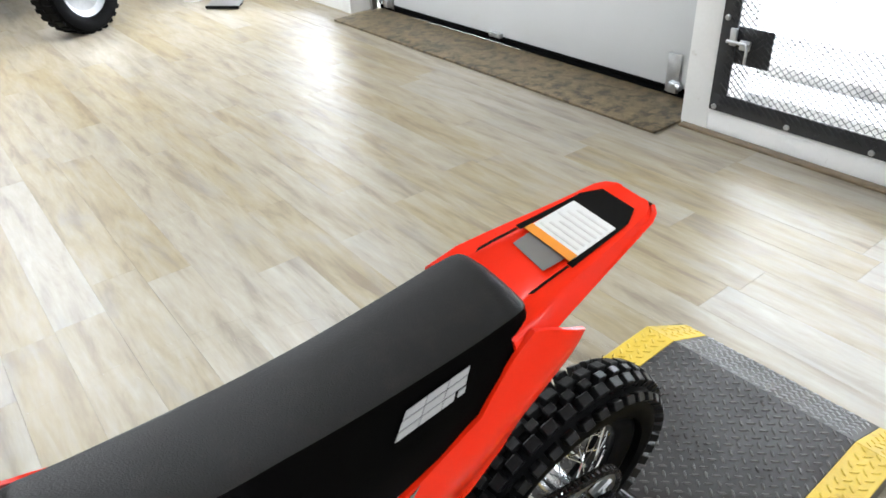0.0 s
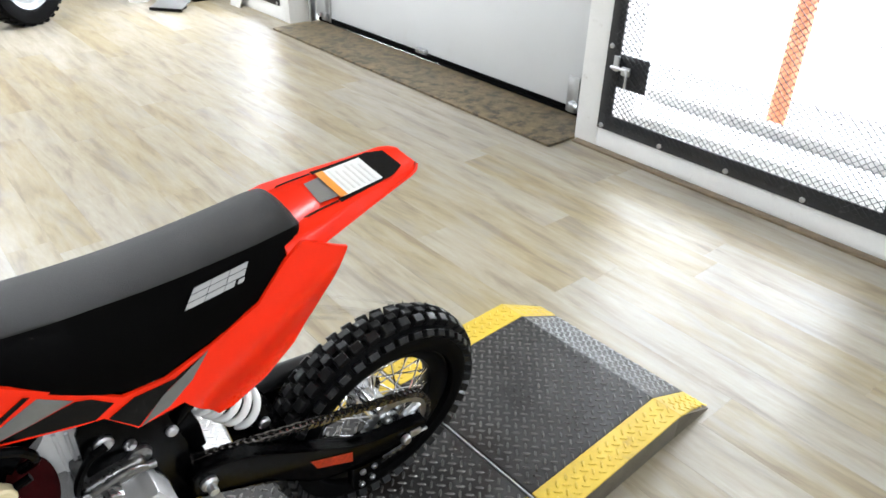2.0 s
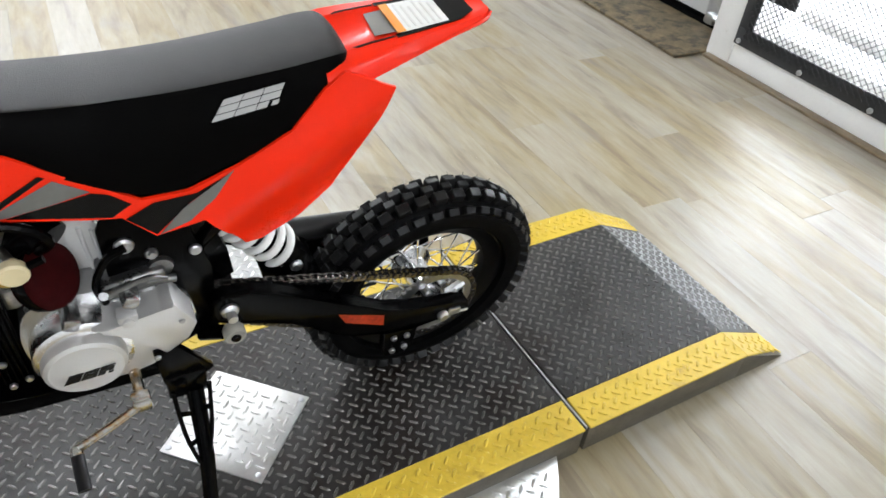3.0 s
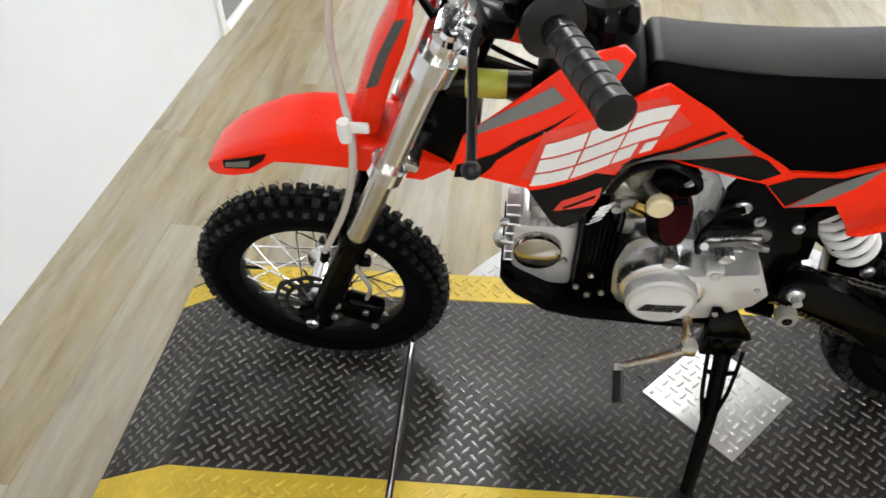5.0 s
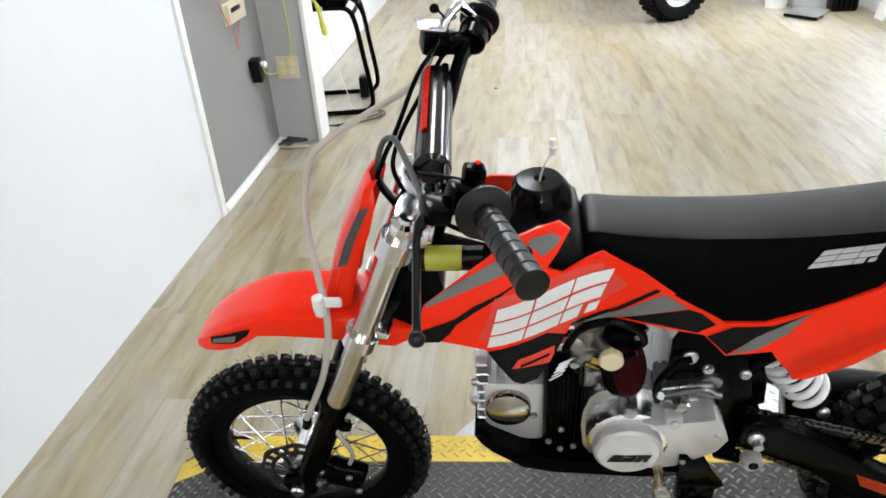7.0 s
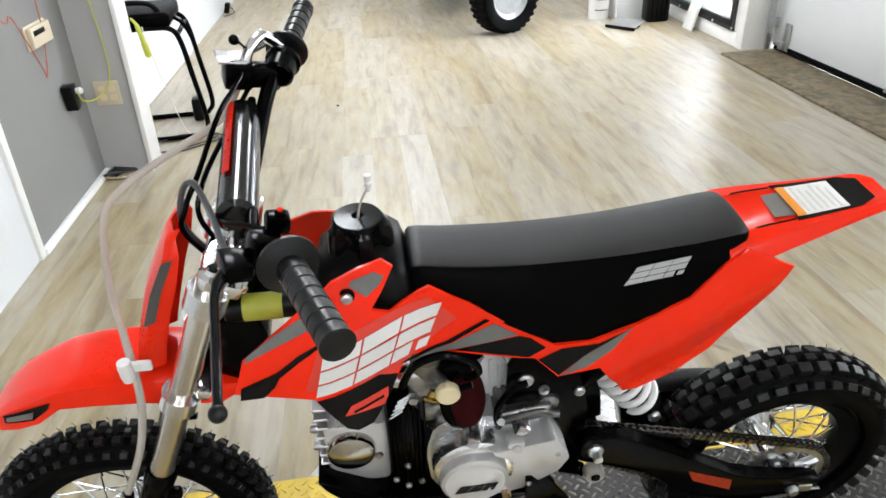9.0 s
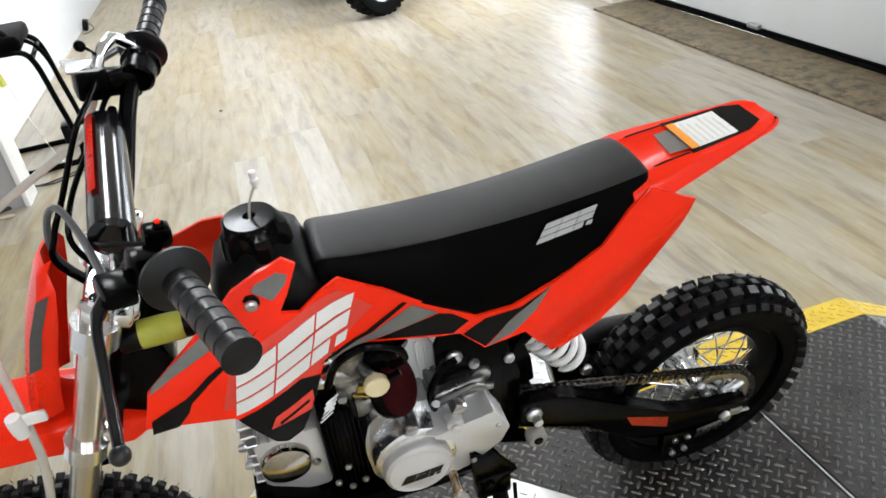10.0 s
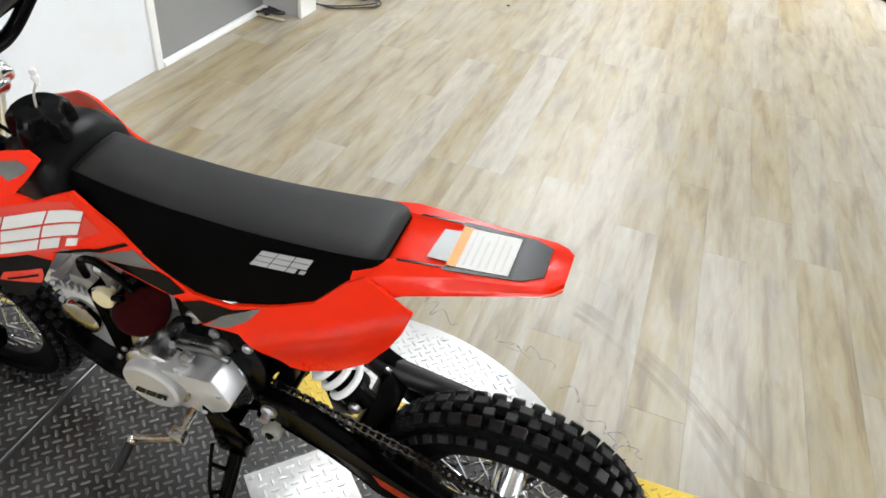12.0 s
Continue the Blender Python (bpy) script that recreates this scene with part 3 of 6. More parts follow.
def lugs(name, x0, x1, y0, y1, zf, material, parent, pitch=0.0215, keep=None, size=1.0, high=0.0028):
    """Raised tread lugs in alternating directions, joined into one part."""
    verts, faces = [], []
    k = pitch / math.sqrt(2)
    n0, n1 = math.floor(x0 / k), math.ceil(x1 / k)
    m0, m1 = math.floor(y0 / k), math.ceil(y1 / k)
    L, W, H = 0.0122 * size, 0.0034 * size, high
    for m in range(m0, m1 + 1):
        for n in range(n0, n1 + 1):
            x, y = (n + 0.5) * k, (m + 0.5) * k
            if (n + m) % 2 or not (x0 + 0.008 < x < x1 - 0.008 and y0 + 0.008 < y < y1 - 0.008) or (keep and not keep(x, y)):
                continue
            a = radians(45 if m % 2 else -45)
            ca, sa = math.cos(a), math.sin(a)
            b = len(verts)
            for u, v, h in ((-L, 0, 0), (-L * 0.55, -W, 0), (L * 0.55, -W, 0), (L, 0, 0), (L * 0.55, W, 0), (-L * 0.55, W, 0), (-L * 0.6, 0, H), (L * 0.6, 0, H),
                            (-L * 0.4, -W * 0.45, H), (L * 0.4, -W * 0.45, H), (L * 0.4, W * 0.45, H), (-L * 0.4, W * 0.45, H)):
                px, py = x + u * ca - v * sa, y + u * sa + v * ca
                verts.append((px, py, zf(px) + h - (0.0004 if h == 0 else 0)))
            faces += [(b, b + 1, b + 8, b + 6), (b + 1, b + 2, b + 9, b + 8), (b + 2, b + 3, b + 7, b + 9), (b + 3, b + 4, b + 10, b + 7),
                      (b + 4, b + 5, b + 11, b + 10), (b + 5, b, b + 6, b + 11), (b + 6, b + 8, b + 9, b + 7, b + 10, b + 11)]
    me = bpy.data.meshes.new(name)
    me.from_pydata(verts, [], faces)
    me.materials.append(material)
    ob = new(name, me)
    ob.parent = parent
    return tagged(ob, "raised diamond tread lugs", kind="stuff")


G = 0.0065
for x0, x1 in ((XK0, XJ0 - G), (XJ0 + G, XJ1 - G), (XJ1 + G, XK1)):
    part("deck_body", box(bmesh.new(), ((x0 + x1) / 2, 0, 0.039), (x1 - x0, 2 * POUT - 0.006, 0.074), bevel=0.002), M_SKIRT, deck, "scuffed steel side skirt")
    deck_piece("deck_plate", x0, x1, -PIN, PIN, 0.005, M_DECK, "dark painted diamond plate")
    lugs("tread", x0, x1, -PIN, PIN, deck_z, M_LUG, deck)
    for s in (-1, 1):
        a, b = (PIN, POUT) if s > 0 else (-POUT, -PIN)
        deck_piece("edge_strip", x0, x1, a, b, 0.005, M_YELLOW, "yellow painted edge strip", lift=0.0006)
        lugs("strip_tread", x0, x1, a, b, lambda x: deck_z(x) + 0.0006, M_LUGY, deck)
for x0, x1 in ((XT0, XK0), (XK1, XT1)):
    bm = bmesh.new()
    ends = ((x0, deck_z(x0) - 0.005), (x1, deck_z(x1) - 0.005))
    loft(bm, [[(x, -POUT + 0.004, 0), (x, POUT - 0.004, 0), (x, POUT - 0.004, max(0.002, z)), (x, -POUT + 0.004, max(0.002, z))] for x, z in ends])
    part("ramp_body", bm, M_SKIRT, deck, "scuffed steel ramp side", smooth=0)
    rear = x0 > 0
    deck_piece("ramp_plate", x0, x1, -PIN, PIN, 0.005, M_RAMP if rear else M_DECK, "worn grey ramp plate" if rear else "dark painted ramp plate")
    lugs("tread", x0, x1, -PIN, PIN, deck_z, M_LUGR if rear else M_LUG, deck, 0.0205 if rear else 0.0215, size=0.95 if rear else 1.0)
    for s in (-1, 1):
        a, b = (PIN, POUT) if s > 0 else (-POUT, -PIN)
        deck_piece("edge_strip", x0, x1, a, b, 0.005, M_YELLOW, "yellow painted ramp edge", lift=0.0006, chamfer=0.02)
        lugs("strip_tread", x0, x1, a, b - (0.02 if s > 0 else 0), lambda x: deck_z(x) + 0.0006, M_LUGY, deck)
# bright steel edging along the joints
for x in (XJ0, XJ1):
    part("joint_edge", box(bmesh.new(), (x + 0.0005, 0, HP - 0.004), (0.0042, 2 * POUT - 0.01, 0.006)), M_STEEL, deck, "bare metal edge of the joint", smooth=0)
# pivot cover: square bare plate turned by 45 degrees, with four screws
cover = part("pivot_cover", box(bmesh.new(), (0, 0, HP + 0.0025), (0.208, 0.208, 0.004), (0, 0, 45), bevel=0.001), M_PIVOT, deck, "bare diamond-plate pivot cover")
lugs("cover_tread", -0.13, 0.13, -0.13, 0.13, lambda x: HP + 0.0046, M_PIVOT, deck, keep=lambda x, y: abs(x) + abs(y) < 0.128)
for a in range(4):
    bm = bmesh.new()
    lathe(bm, [(0.006, 0), (0.006, 0.002), (0.003, 0.003)], (0.130 * math.cos(a * math.pi / 2), 0.130 * math.sin(a * math.pi / 2), HP + 0.0045), "z", 10)
    part("screw", bm, M_STEEL, deck)
# round base plate below, showing on both sides
base = part("base_disc", lathe(bmesh.new(), [(0.64, 0.002), (0.64, 0.026), (0.637, 0.028), (0.05, 0.028)], axis="z", seg=96), M_DISC, deck, "round bare diamond-plate base")
for s in (-1, 1):
    lugs("base_tread", -0.62, 0.62, POUT + 0.004 if s > 0 else -0.63, 0.63 if s > 0 else -POUT - 0.004, lambda x: 0.0285, M_DISC, deck, keep=lambda x, y: x * x + y * y < 0.38, high=0.0012)
for a in (62, 80, 100, 118, 35, 145, 150, 30):
    bm = bmesh.new()
    lathe(bm, [(0.007, 0), (0.007, 0.003), (0.003, 0.004)], (0.61 * math.cos(radians(a)), 0.61 * math.sin(radians(a)), 0.028), "z", 10)
    part("screw", bm, M_STEEL, deck)

# ---- dirt bike, leaning on its side stand; forward is -x, its left side -y ----
LEAN = 8.7
bike = thing("dirt_bike", 0, 0.035, 0.082, "small red dirt bike with black seat leaning on its side stand", "dirt bike", (LEAN, 0, 0))


def skin(x, z):
    """Half-depth of the side panels."""
    lean_in = 0.32 * max(0.0, z - 0.73) * smooth_step((-0.60 - x) / 0.10)
    return -(0.090 + 0.058 * smooth_step((-0.62 - x) / 0.18)) + 0.12 * (z - 0.70) + lean_in


def rounded(outline, n=2):
    """An outline with its corners cut twice, for moulded edges."""
    P = [Vector(p) for p in outline]
    for _ in range(n):
        Q = []
        for i, p in enumerate(P):
            q, r = P[i - 1], P[(i + 1) % len(P)]
            k = 0.18
            Q += [p + (q - p) * k, p + (r - p) * k]
        P = Q
    return [(p.x, p.y) for p in P]


# wheels
def wheel(name, cx, cz, tyre_r, half_w, rim_r, knob_rows, n_knobs, label, disc_r, knob_h=0.019):
    rim = part(name, lathe(bmesh.new(), [(rim_r - 0.014, -0.016), (rim_r + 0.004, -0.02), (rim_r + 0.016, -half_w * 0.62), (rim_r + 0.02, -half_w * 0.62), (rim_r + 0.012, -0.016),
                                         (rim_r - 0.004, -0.008), (rim_r - 0.004, 0.008), (rim_r + 0.012, 0.016), (rim_r + 0.02, half_w * 0.62), (rim_r + 0.016, half_w * 0.62),
                                         (rim_r + 0.004, 0.02), (rim_r - 0.014, 0.016), (rim_r - 0.019, 0.006), (rim_r - 0.019, -0.006)], seg=64, close=True), M_BLACK, bike, label)
    rim.matrix_basis = pose(cx, 0, cz)
    carcass = tyre_r - 0.011
    bm = bmesh.new()
    prof = []
    for k in range(15):
        a = radians(-115 + 230 * k / 14)
        hh = (carcass - rim_r) * 0.5
        prof.append((rim_r + hh + hh * math.cos(a), half_w * 0.98 * math.sin(a)))
    lathe(bm, prof, seg=72, close=True)
    # mould hairs
    for i in range(n_knobs):
        a = 2 * math.pi * (i + 0.3) / n_knobs
        for lat in (-half_w * 0.72, 0.004, half_w * 0.72):
            r = tyre_r - 0.004 - abs(lat) * 0.16
            p = Vector((r * math.cos(a), lat, r * math.sin(a)))
            q = Vector(((r + 0.009) * math.cos(a + 0.01), lat * 1.06, (r + 0.009) * math.sin(a + 0.01)))
            rod(bm, p, q, 0.0005, 3)
    part("tyre", bm, M_RUBBER, rim, "black knobbly off-road tyre")
    # tread blocks
    rnd = random.Random(3)
    for lat, lean, sx, sy, ph in knob_rows:
        hh = (carcass - rim_r) * 0.5
        s = math.asin(max(-1, min(1, lat / (half_w * 0.98))))
        r = rim_r + hh + hh * math.cos(s) + 0.004
        b = bmesh.new()
        g = bmesh.ops.create_cube(b, size=1)["verts"]
        for v in g:
            if v.co.x > 0:
                v.co.y *= 0.84
                v.co.z *= 0.84
        bmesh.ops.transform(b, matrix=Matrix.Diagonal((knob_h, sy, sx, 1)), verts=g)
        bmesh.ops.bevel(b, geom=b.edges[:], offset=0.0012, segments=1, affect="EDGES")
        k0 = part("tread_block", b, M_KNOB, rim, smooth=0)
        for i in range(n_knobs):
            a = 2 * math.pi * (i + ph + rnd.uniform(-0.03, 0.03)) / n_knobs
            ob = k0 if i == 0 else new("tread_block", k0.data)
            ob.parent = rim
            ob.matrix_basis = pose(0, 0, 0, 0, math.degrees(-a), 0) @ pose(r, lat, 0, 0, 0, math.degrees(s) * 0.8)
    hub = bmesh.new()
    lathe(hub, [(0.012, -0.075), (0.024, -0.07), (0.026, -0.05), (0.042, -0.048), (0.043, -0.04), (0.028, -0.03), (0.027, 0.03), (0.043, 0.04), (0.042, 0.048), (0.026, 0.05), (0.024, 0.07), (0.012, 0.075)], seg=28)
    part("hub", hub, M_ALU, rim, "polished aluminium hub")
    n = 36
    meshes = {}
    for i in range(n):
        side = 1 if i % 2 else -1
        twist = 1 if (i // 2) % 2 else -1
        key = (side, twist)
        if key not in meshes:
            bm = bmesh.new()
            a = radians(32) * twist
            rod(bm, (0.039 * math.cos(a), side * 0.044, 0.039 * math.sin(a)), (rim_r - 0.016, side * 0.006, 0), 0.0017, 6)
            rod(bm, (rim_r - 0.03, side * 0.009, -0.0001), (rim_r - 0.013, side * 0.005, 0), 0.003, 6)
            s = part("spoke", bm, M_CHROME, rim)
            meshes[key] = s.data
        else:
            s = new("spoke", meshes[key])
            s.parent = rim
        s.matrix_basis = pose(0, 0, 0, 0, 360 * i / n, 0)
    if disc_r:
        bm = bmesh.new()
        seg = 64
        for q0, q1, wave in ((0.90, 1.0, 0.035), (0.66, 0.76, 0.0)):
            ring = []
            for k in range(seg):
                a = 2 * math.pi * k / seg
                w = 1 + wave * math.cos(8 * a)
                ring.append([bm.verts.new((q * math.cos(a), y, q * math.sin(a))) for q, y in ((disc_r * q1 * w, -0.0015), (disc_r * q1 * w, 0.0015), (disc_r * q0, 0.0015), (disc_r * q0, -0.0015))])
            for k in range(seg):
                A, B = ring[k], ring[(k + 1) % seg]
                for j in range(4):
                    bm.faces.new((A[j], A[(j + 1) % 4], B[(j + 1) % 4], B[j]))
        for k in range(20):
            a = 18 * k
            box(bm, (disc_r * 0.83 * math.cos(radians(a)), 0, disc_r * 0.83 * math.sin(radians(a))), (disc_r * 0.17, 0.0028, 0.009), (0, -a, 0))
        for k in range(6):
            a = k * math.pi / 3
            rod(bm, (disc_r * 0.7 * math.cos(a), 0, disc_r * 0.7 * math.sin(a)), (0.03 * math.cos(a + 0.3), 0, 0.03 * math.sin(a + 0.3)), 0.005, 6)
        d = part("brake_disc", bm, M_DARKSTEEL, rim, "drilled black steel brake disc")
        d.location = (0, -0.058, 0)
    # valve stem
    bm = rod(bmesh.new(), (-(rim_r - 0.018), 0, 0.02), (-(rim_r - 0.055), 0, 0.02), 0.0035, 8)
    part("valve_stem", bm, M_BLACK, rim)
    return rim


FAX, FAZ, RAX, RAZ = -1.17, 0.236, 0.0, 0.236
ROWF = [(-0.031, 1, 0.014, 0.013, 0.0), (-0.014, 0, 0.015, 0.014, 0.5), (0.0, 0, 0.012, 0.011, 0.0), (0.014, 0, 0.015, 0.014, 0.5), (0.031, 1, 0.014, 0.013, 0.0)]
ROWR = [(-0.040, 1, 0.024, 0.016, 0.0), (-0.017, 0, 0.027, 0.021, 0.5), (0.017, 0, 0.027, 0.021, 0.5), (0.040, 1, 0.024, 0.016, 0.0), (0.0, 0, 0.022, 0.016, 0.0)]
wheel("front_wheel", FAX, FAZ, 0.240, 0.036, 0.172, ROWF, 54, "black front rim", 0.082, 0.016)
rw = wheel("rear_wheel", RAX, RAZ, 0.240, 0.048, 0.150, ROWR, 42, "black rear rim", 0.0, 0.023)

# seat: rounded top, flared sides, deep belly
SEAT = [  # x, crown z, shoulder half-width, shoulder z, bottom half-width, bottom z
    (-0.668, 0.782, 0.046, 0.778, 0.056, 0.765), (-0.663, 0.801, 0.049, 0.797, 0.063, 0.763), (-0.62, 0.797, 0.051, 0.793, 0.072, 0.752), (-0.57, 0.793, 0.053, 0.789, 0.084, 0.728),
    (-0.52, 0.790, 0.054, 0.787, 0.092, 0.700), (-0.475, 0.790, 0.054, 0.787, 0.092, 0.676), (-0.43, 0.792, 0.055, 0.788, 0.091, 0.672), (-0.38, 0.795, 0.056, 0.791, 0.089, 0.688),
    (-0.33, 0.800, 0.057, 0.796, 0.087, 0.704), (-0.28, 0.806, 0.058, 0.802, 0.084, 0.722), (-0.24, 0.812, 0.058, 0.808, 0.081, 0.747), (-0.212, 0.814, 0.055, 0.810, 0.071, 0.773), (-0.200, 0.808, 0.044, 0.803, 0.050, 0.794)]
bm = bmesh.new()
rows = []
for x, zc, ws, zs, wb, zb in SEAT:
    half = [(0.0, zc), (ws * 0.5, zc - (zc - zs) * 0.15), (ws * 0.97, zs + (zc - zs) * 0.30), (ws * 1.04, zs + 0.0002), (ws + (wb - ws) * 0.45, zs + (zb - zs) * 0.30), (ws + (wb - ws) * 0.85, zs + (zb - zs) * 0.65), (wb, zb), (wb * 0.6, zb - 0.004)]
    far = [(y * (0.80 if i < 5 else 0.92), z) for i, (y, z) in enumerate(half)]
    rows.append([(x, -y, z) for y, z in half] + [(x, y, z) for y, z in far[::-1][:-1]])
seat_rows = []
for i in range(len(rows) - 1):
    for k in range(3):
        t = k / 3
        four = [rows[max(0, i - 1)], rows[i], rows[i + 1], rows[min(len(rows) - 1, i + 2)]]
        seat_rows.append([tuple(b + 0.5 * t * (c - a + t * (2 * a - 5 * b + 4 * c - d + t * (3 * (b - c) + d - a))) for a, b, c, d in zip(*p)) for p in zip(*four)])
seat_rows.append(rows[-1])
loft(bm, seat_rows)
seat = part("seat", bm, M_SEAT, bike, "black vinyl seat with a grained top, coloured paler for sheen", smooth=50)
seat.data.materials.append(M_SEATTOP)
# sheen is put into the paler top faces, shade into the near-black sides
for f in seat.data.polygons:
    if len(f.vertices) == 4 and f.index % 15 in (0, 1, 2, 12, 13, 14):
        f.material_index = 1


def seat_side(x, z):
    for a, b in zip(SEAT, SEAT[1:]):
        if a[0] <= x <= b[0]:
            t = (x - a[0]) / (b[0] - a[0])
            ws, zs, wb, zb = (a[i] + (b[i] - a[i]) * t for i in (2, 3, 4, 5))
            u = min(1, max(0, (zs - z) / (zs - zb)))
            pts = [(0, ws * 1.06), (0.30, ws + (wb - ws) * 0.45), (0.65, ws + (wb - ws) * 0.85), (1, wb)]
            for p, q in zip(pts, pts[1:]):
                if p[0] <= u <= q[0]:
                    return -(p[1] + (q[1] - p[1]) * (u - p[0]) / (q[0] - p[0])) - 0.002
    return -0.09


def slanted_marks(name, ll, lr, tr, tl, depth, material, parent, label, off, thick=0.0008, side=1):
    """Three plain slanted blocks, each of three bars, and a short foot under the last."""
    LL, LR, TR, TL = (Vector(p) for p in (ll, lr, tr, tl))

    def at(u, v):
        return tuple((LL + (LR - LL) * u) * (1 - v) + (TL + (TR - TL) * u) * v)

    def bar(u0, u1, v0, v1):
        o = [at(u, v) for u, v in ((u0, v0), (u1, v0), (u1, v1), (u0, v1))]
        part(name, plaque(o, lambda x, z: depth(x, z) - off, thick, step=0.02, side=side), material, parent, label, smooth=0)

    for i in range(3):
        a, b = i / 3 + 0.006, (i + 1) / 3 - 0.012
        for lo, hi in ((0.0, 0.29), (0.345, 0.655), (0.71, 1.0)):
            bar(a, b - (0.15 if i == 2 and lo == 0.0 else 0.0), lo, hi)
    bar(0.90, 1.005, 0.02, 0.24)


slanted_marks("seat_mark", (-0.380, 0.752), (-0.300, 0.764), (-0.287, 0.788), (-0.362, 0.776), seat_side, M_SILVERDECAL, seat, "silver printed marks", 0.001)

# tank and cap
bm = bmesh.new()
TANK = [(-0.80, 0.765, 0.035, 0.66), (-0.785, 0.803, 0.05, 0.66), (-0.75, 0.824, 0.060, 0.66), (-0.71, 0.823, 0.074, 0.66), (-0.688, 0.812, 0.078, 0.67), (-0.676, 0.804, 0.075, 0.68), (-0.670, 0.786, 0.072, 0.69), (-0.662, 0.778, 0.066, 0.69)]
loft(bm, [[(x, -w, zb), (x, -w * 1.08, zb + (zt - zb) * 0.5), (x, -w * 0.98, zt - 0.022), (x, -w * 0.7, zt - 0.004), (x, 0, zt), (x, w * 0.7, zt - 0.004), (x, w * 0.98, zt - 0.022), (x, w * 1.08, zb + (zt - zb) * 0.5), (x, w, zb)] for x, zt, w, zb in TANK])
tank = part("fuel_tank", bm, M_TANK, bike, "black plastic fuel tank", smooth=60)
bm = bmesh.new()
cap_rings = []
for z, r, amp in ((0.812, 0.034, 0.0085), (0.816, 0.0370, 0.0090), (0.836, 0.0365, 0.0085), (0.846, 0.0360, 0.0065), (0.851, 0.0350, 0.0030), (0.8550, 0.0335, 0.0008), (0.8570, 0.0305, 0.0), (0.8580, 0.0080, 0.0), (0.8530, 0.006, 0.0), (0.8530, 0.001, 0.0)):
    ring_pts = []
    for k in range(60):
        a = 2 * math.pi * k / 60
        lobe = math.tanh(2.2 * math.cos(5 * a + 0.6)) / 0.976
        ring_pts.append((-0.73 + (r + amp * lobe) * math.cos(a), -0.010 + (r + amp * lobe) * math.sin(a), z))
    cap_rings.append(ring_pts)
loft(bm, cap_rings)
cap = part("fuel_cap", bm, mat("glossy_black_cap", (0.004, 0.004, 0.0043), 0.17, var=0.25, scale=30, fine=300, bump=0.06, spec=0.16), tank, "black lobed fuel cap", smooth=22)
cable("vent_hose", [(-0.73, -0.010, 0.853), (-0.725, -0.009, 0.875), (-0.714, -0.006, 0.896)], 0.0017, M_HOSE, cap, "clear vent hose", 8)
part("vent_valve", lathe(bmesh.new(), [(0.0028, 0.888), (0.003, 0.893), (0.0050, 0.896), (0.0052, 0.901), (0.0036, 0.903), (0.0046, 0.906), (0.0046, 0.912), (0.0005, 0.913)], (-0.713, -0.006, 0.003), "z", 14), M_LABEL, cap, "white vent valve")

# side shrouds and rear side panels, with their decals on both sides
SHROUD = [(-0.902, 0.694), (-0.886, 0.740), (-0.80, 0.800), (-0.768, 0.822), (-0.735, 0.828), (-0.705, 0.828), (-0.691, 0.815), (-0.708, 0.790), (-0.723, 0.774), (-0.700, 0.762), (-0.646, 0.782), (-0.593, 0.752), (-0.570, 0.735), (-0.474, 0.668),
          (-0.500, 0.648), (-0.533, 0.654), (-0.61, 0.673), (-0.680, 0.690), (-0.700, 0.658), (-0.754, 0.606), (-0.805, 0.672)]
REARP = [(-0.474, 0.668), (-0.42, 0.668), (-0.354, 0.692), (-0.285, 0.728), (-0.240, 0.778), (-0.214, 0.797), (-0.190, 0.788), (-0.148, 0.771), (-0.163, 0.722), (-0.190, 0.657), (-0.222, 0.603), (-0.27, 0.564), (-0.328, 0.533), (-0.350, 0.533), (-0.372, 0.575), (-0.405, 0.622), (-0.466, 0.611), (-0.500, 0.648)]
REARP_FAR = REARP[:3] + [(-0.285, 0.716), (-0.235, 0.742), (-0.19, 0.748)] + REARP[8:]


def panel_depth(x, z):
    """The rear side panels swell outwards below the seat, with a ridge that runs down and forwards, and tuck in under it."""
    d = (x + 0.205) * 0.794 - (z - 0.775) * 0.608
    ridge = 0.005 * smooth_step(1 - abs(d + 0.022) / 0.13) * smooth_step((0.665 + 0.62 * (x + 0.42) - z) / 0.055)
    return skin(x, z) - ridge - 0.006 * smooth_step((x + 0.36) / 0.1) * smooth_step((0.660 + 0.62 * (x + 0.42) - z) / 0.06) + 0.040 * smooth_step((0.610 + 0.62 * (x + 0.42) - z) / 0.14) * smooth_step((x + 0.46) / 0.10)


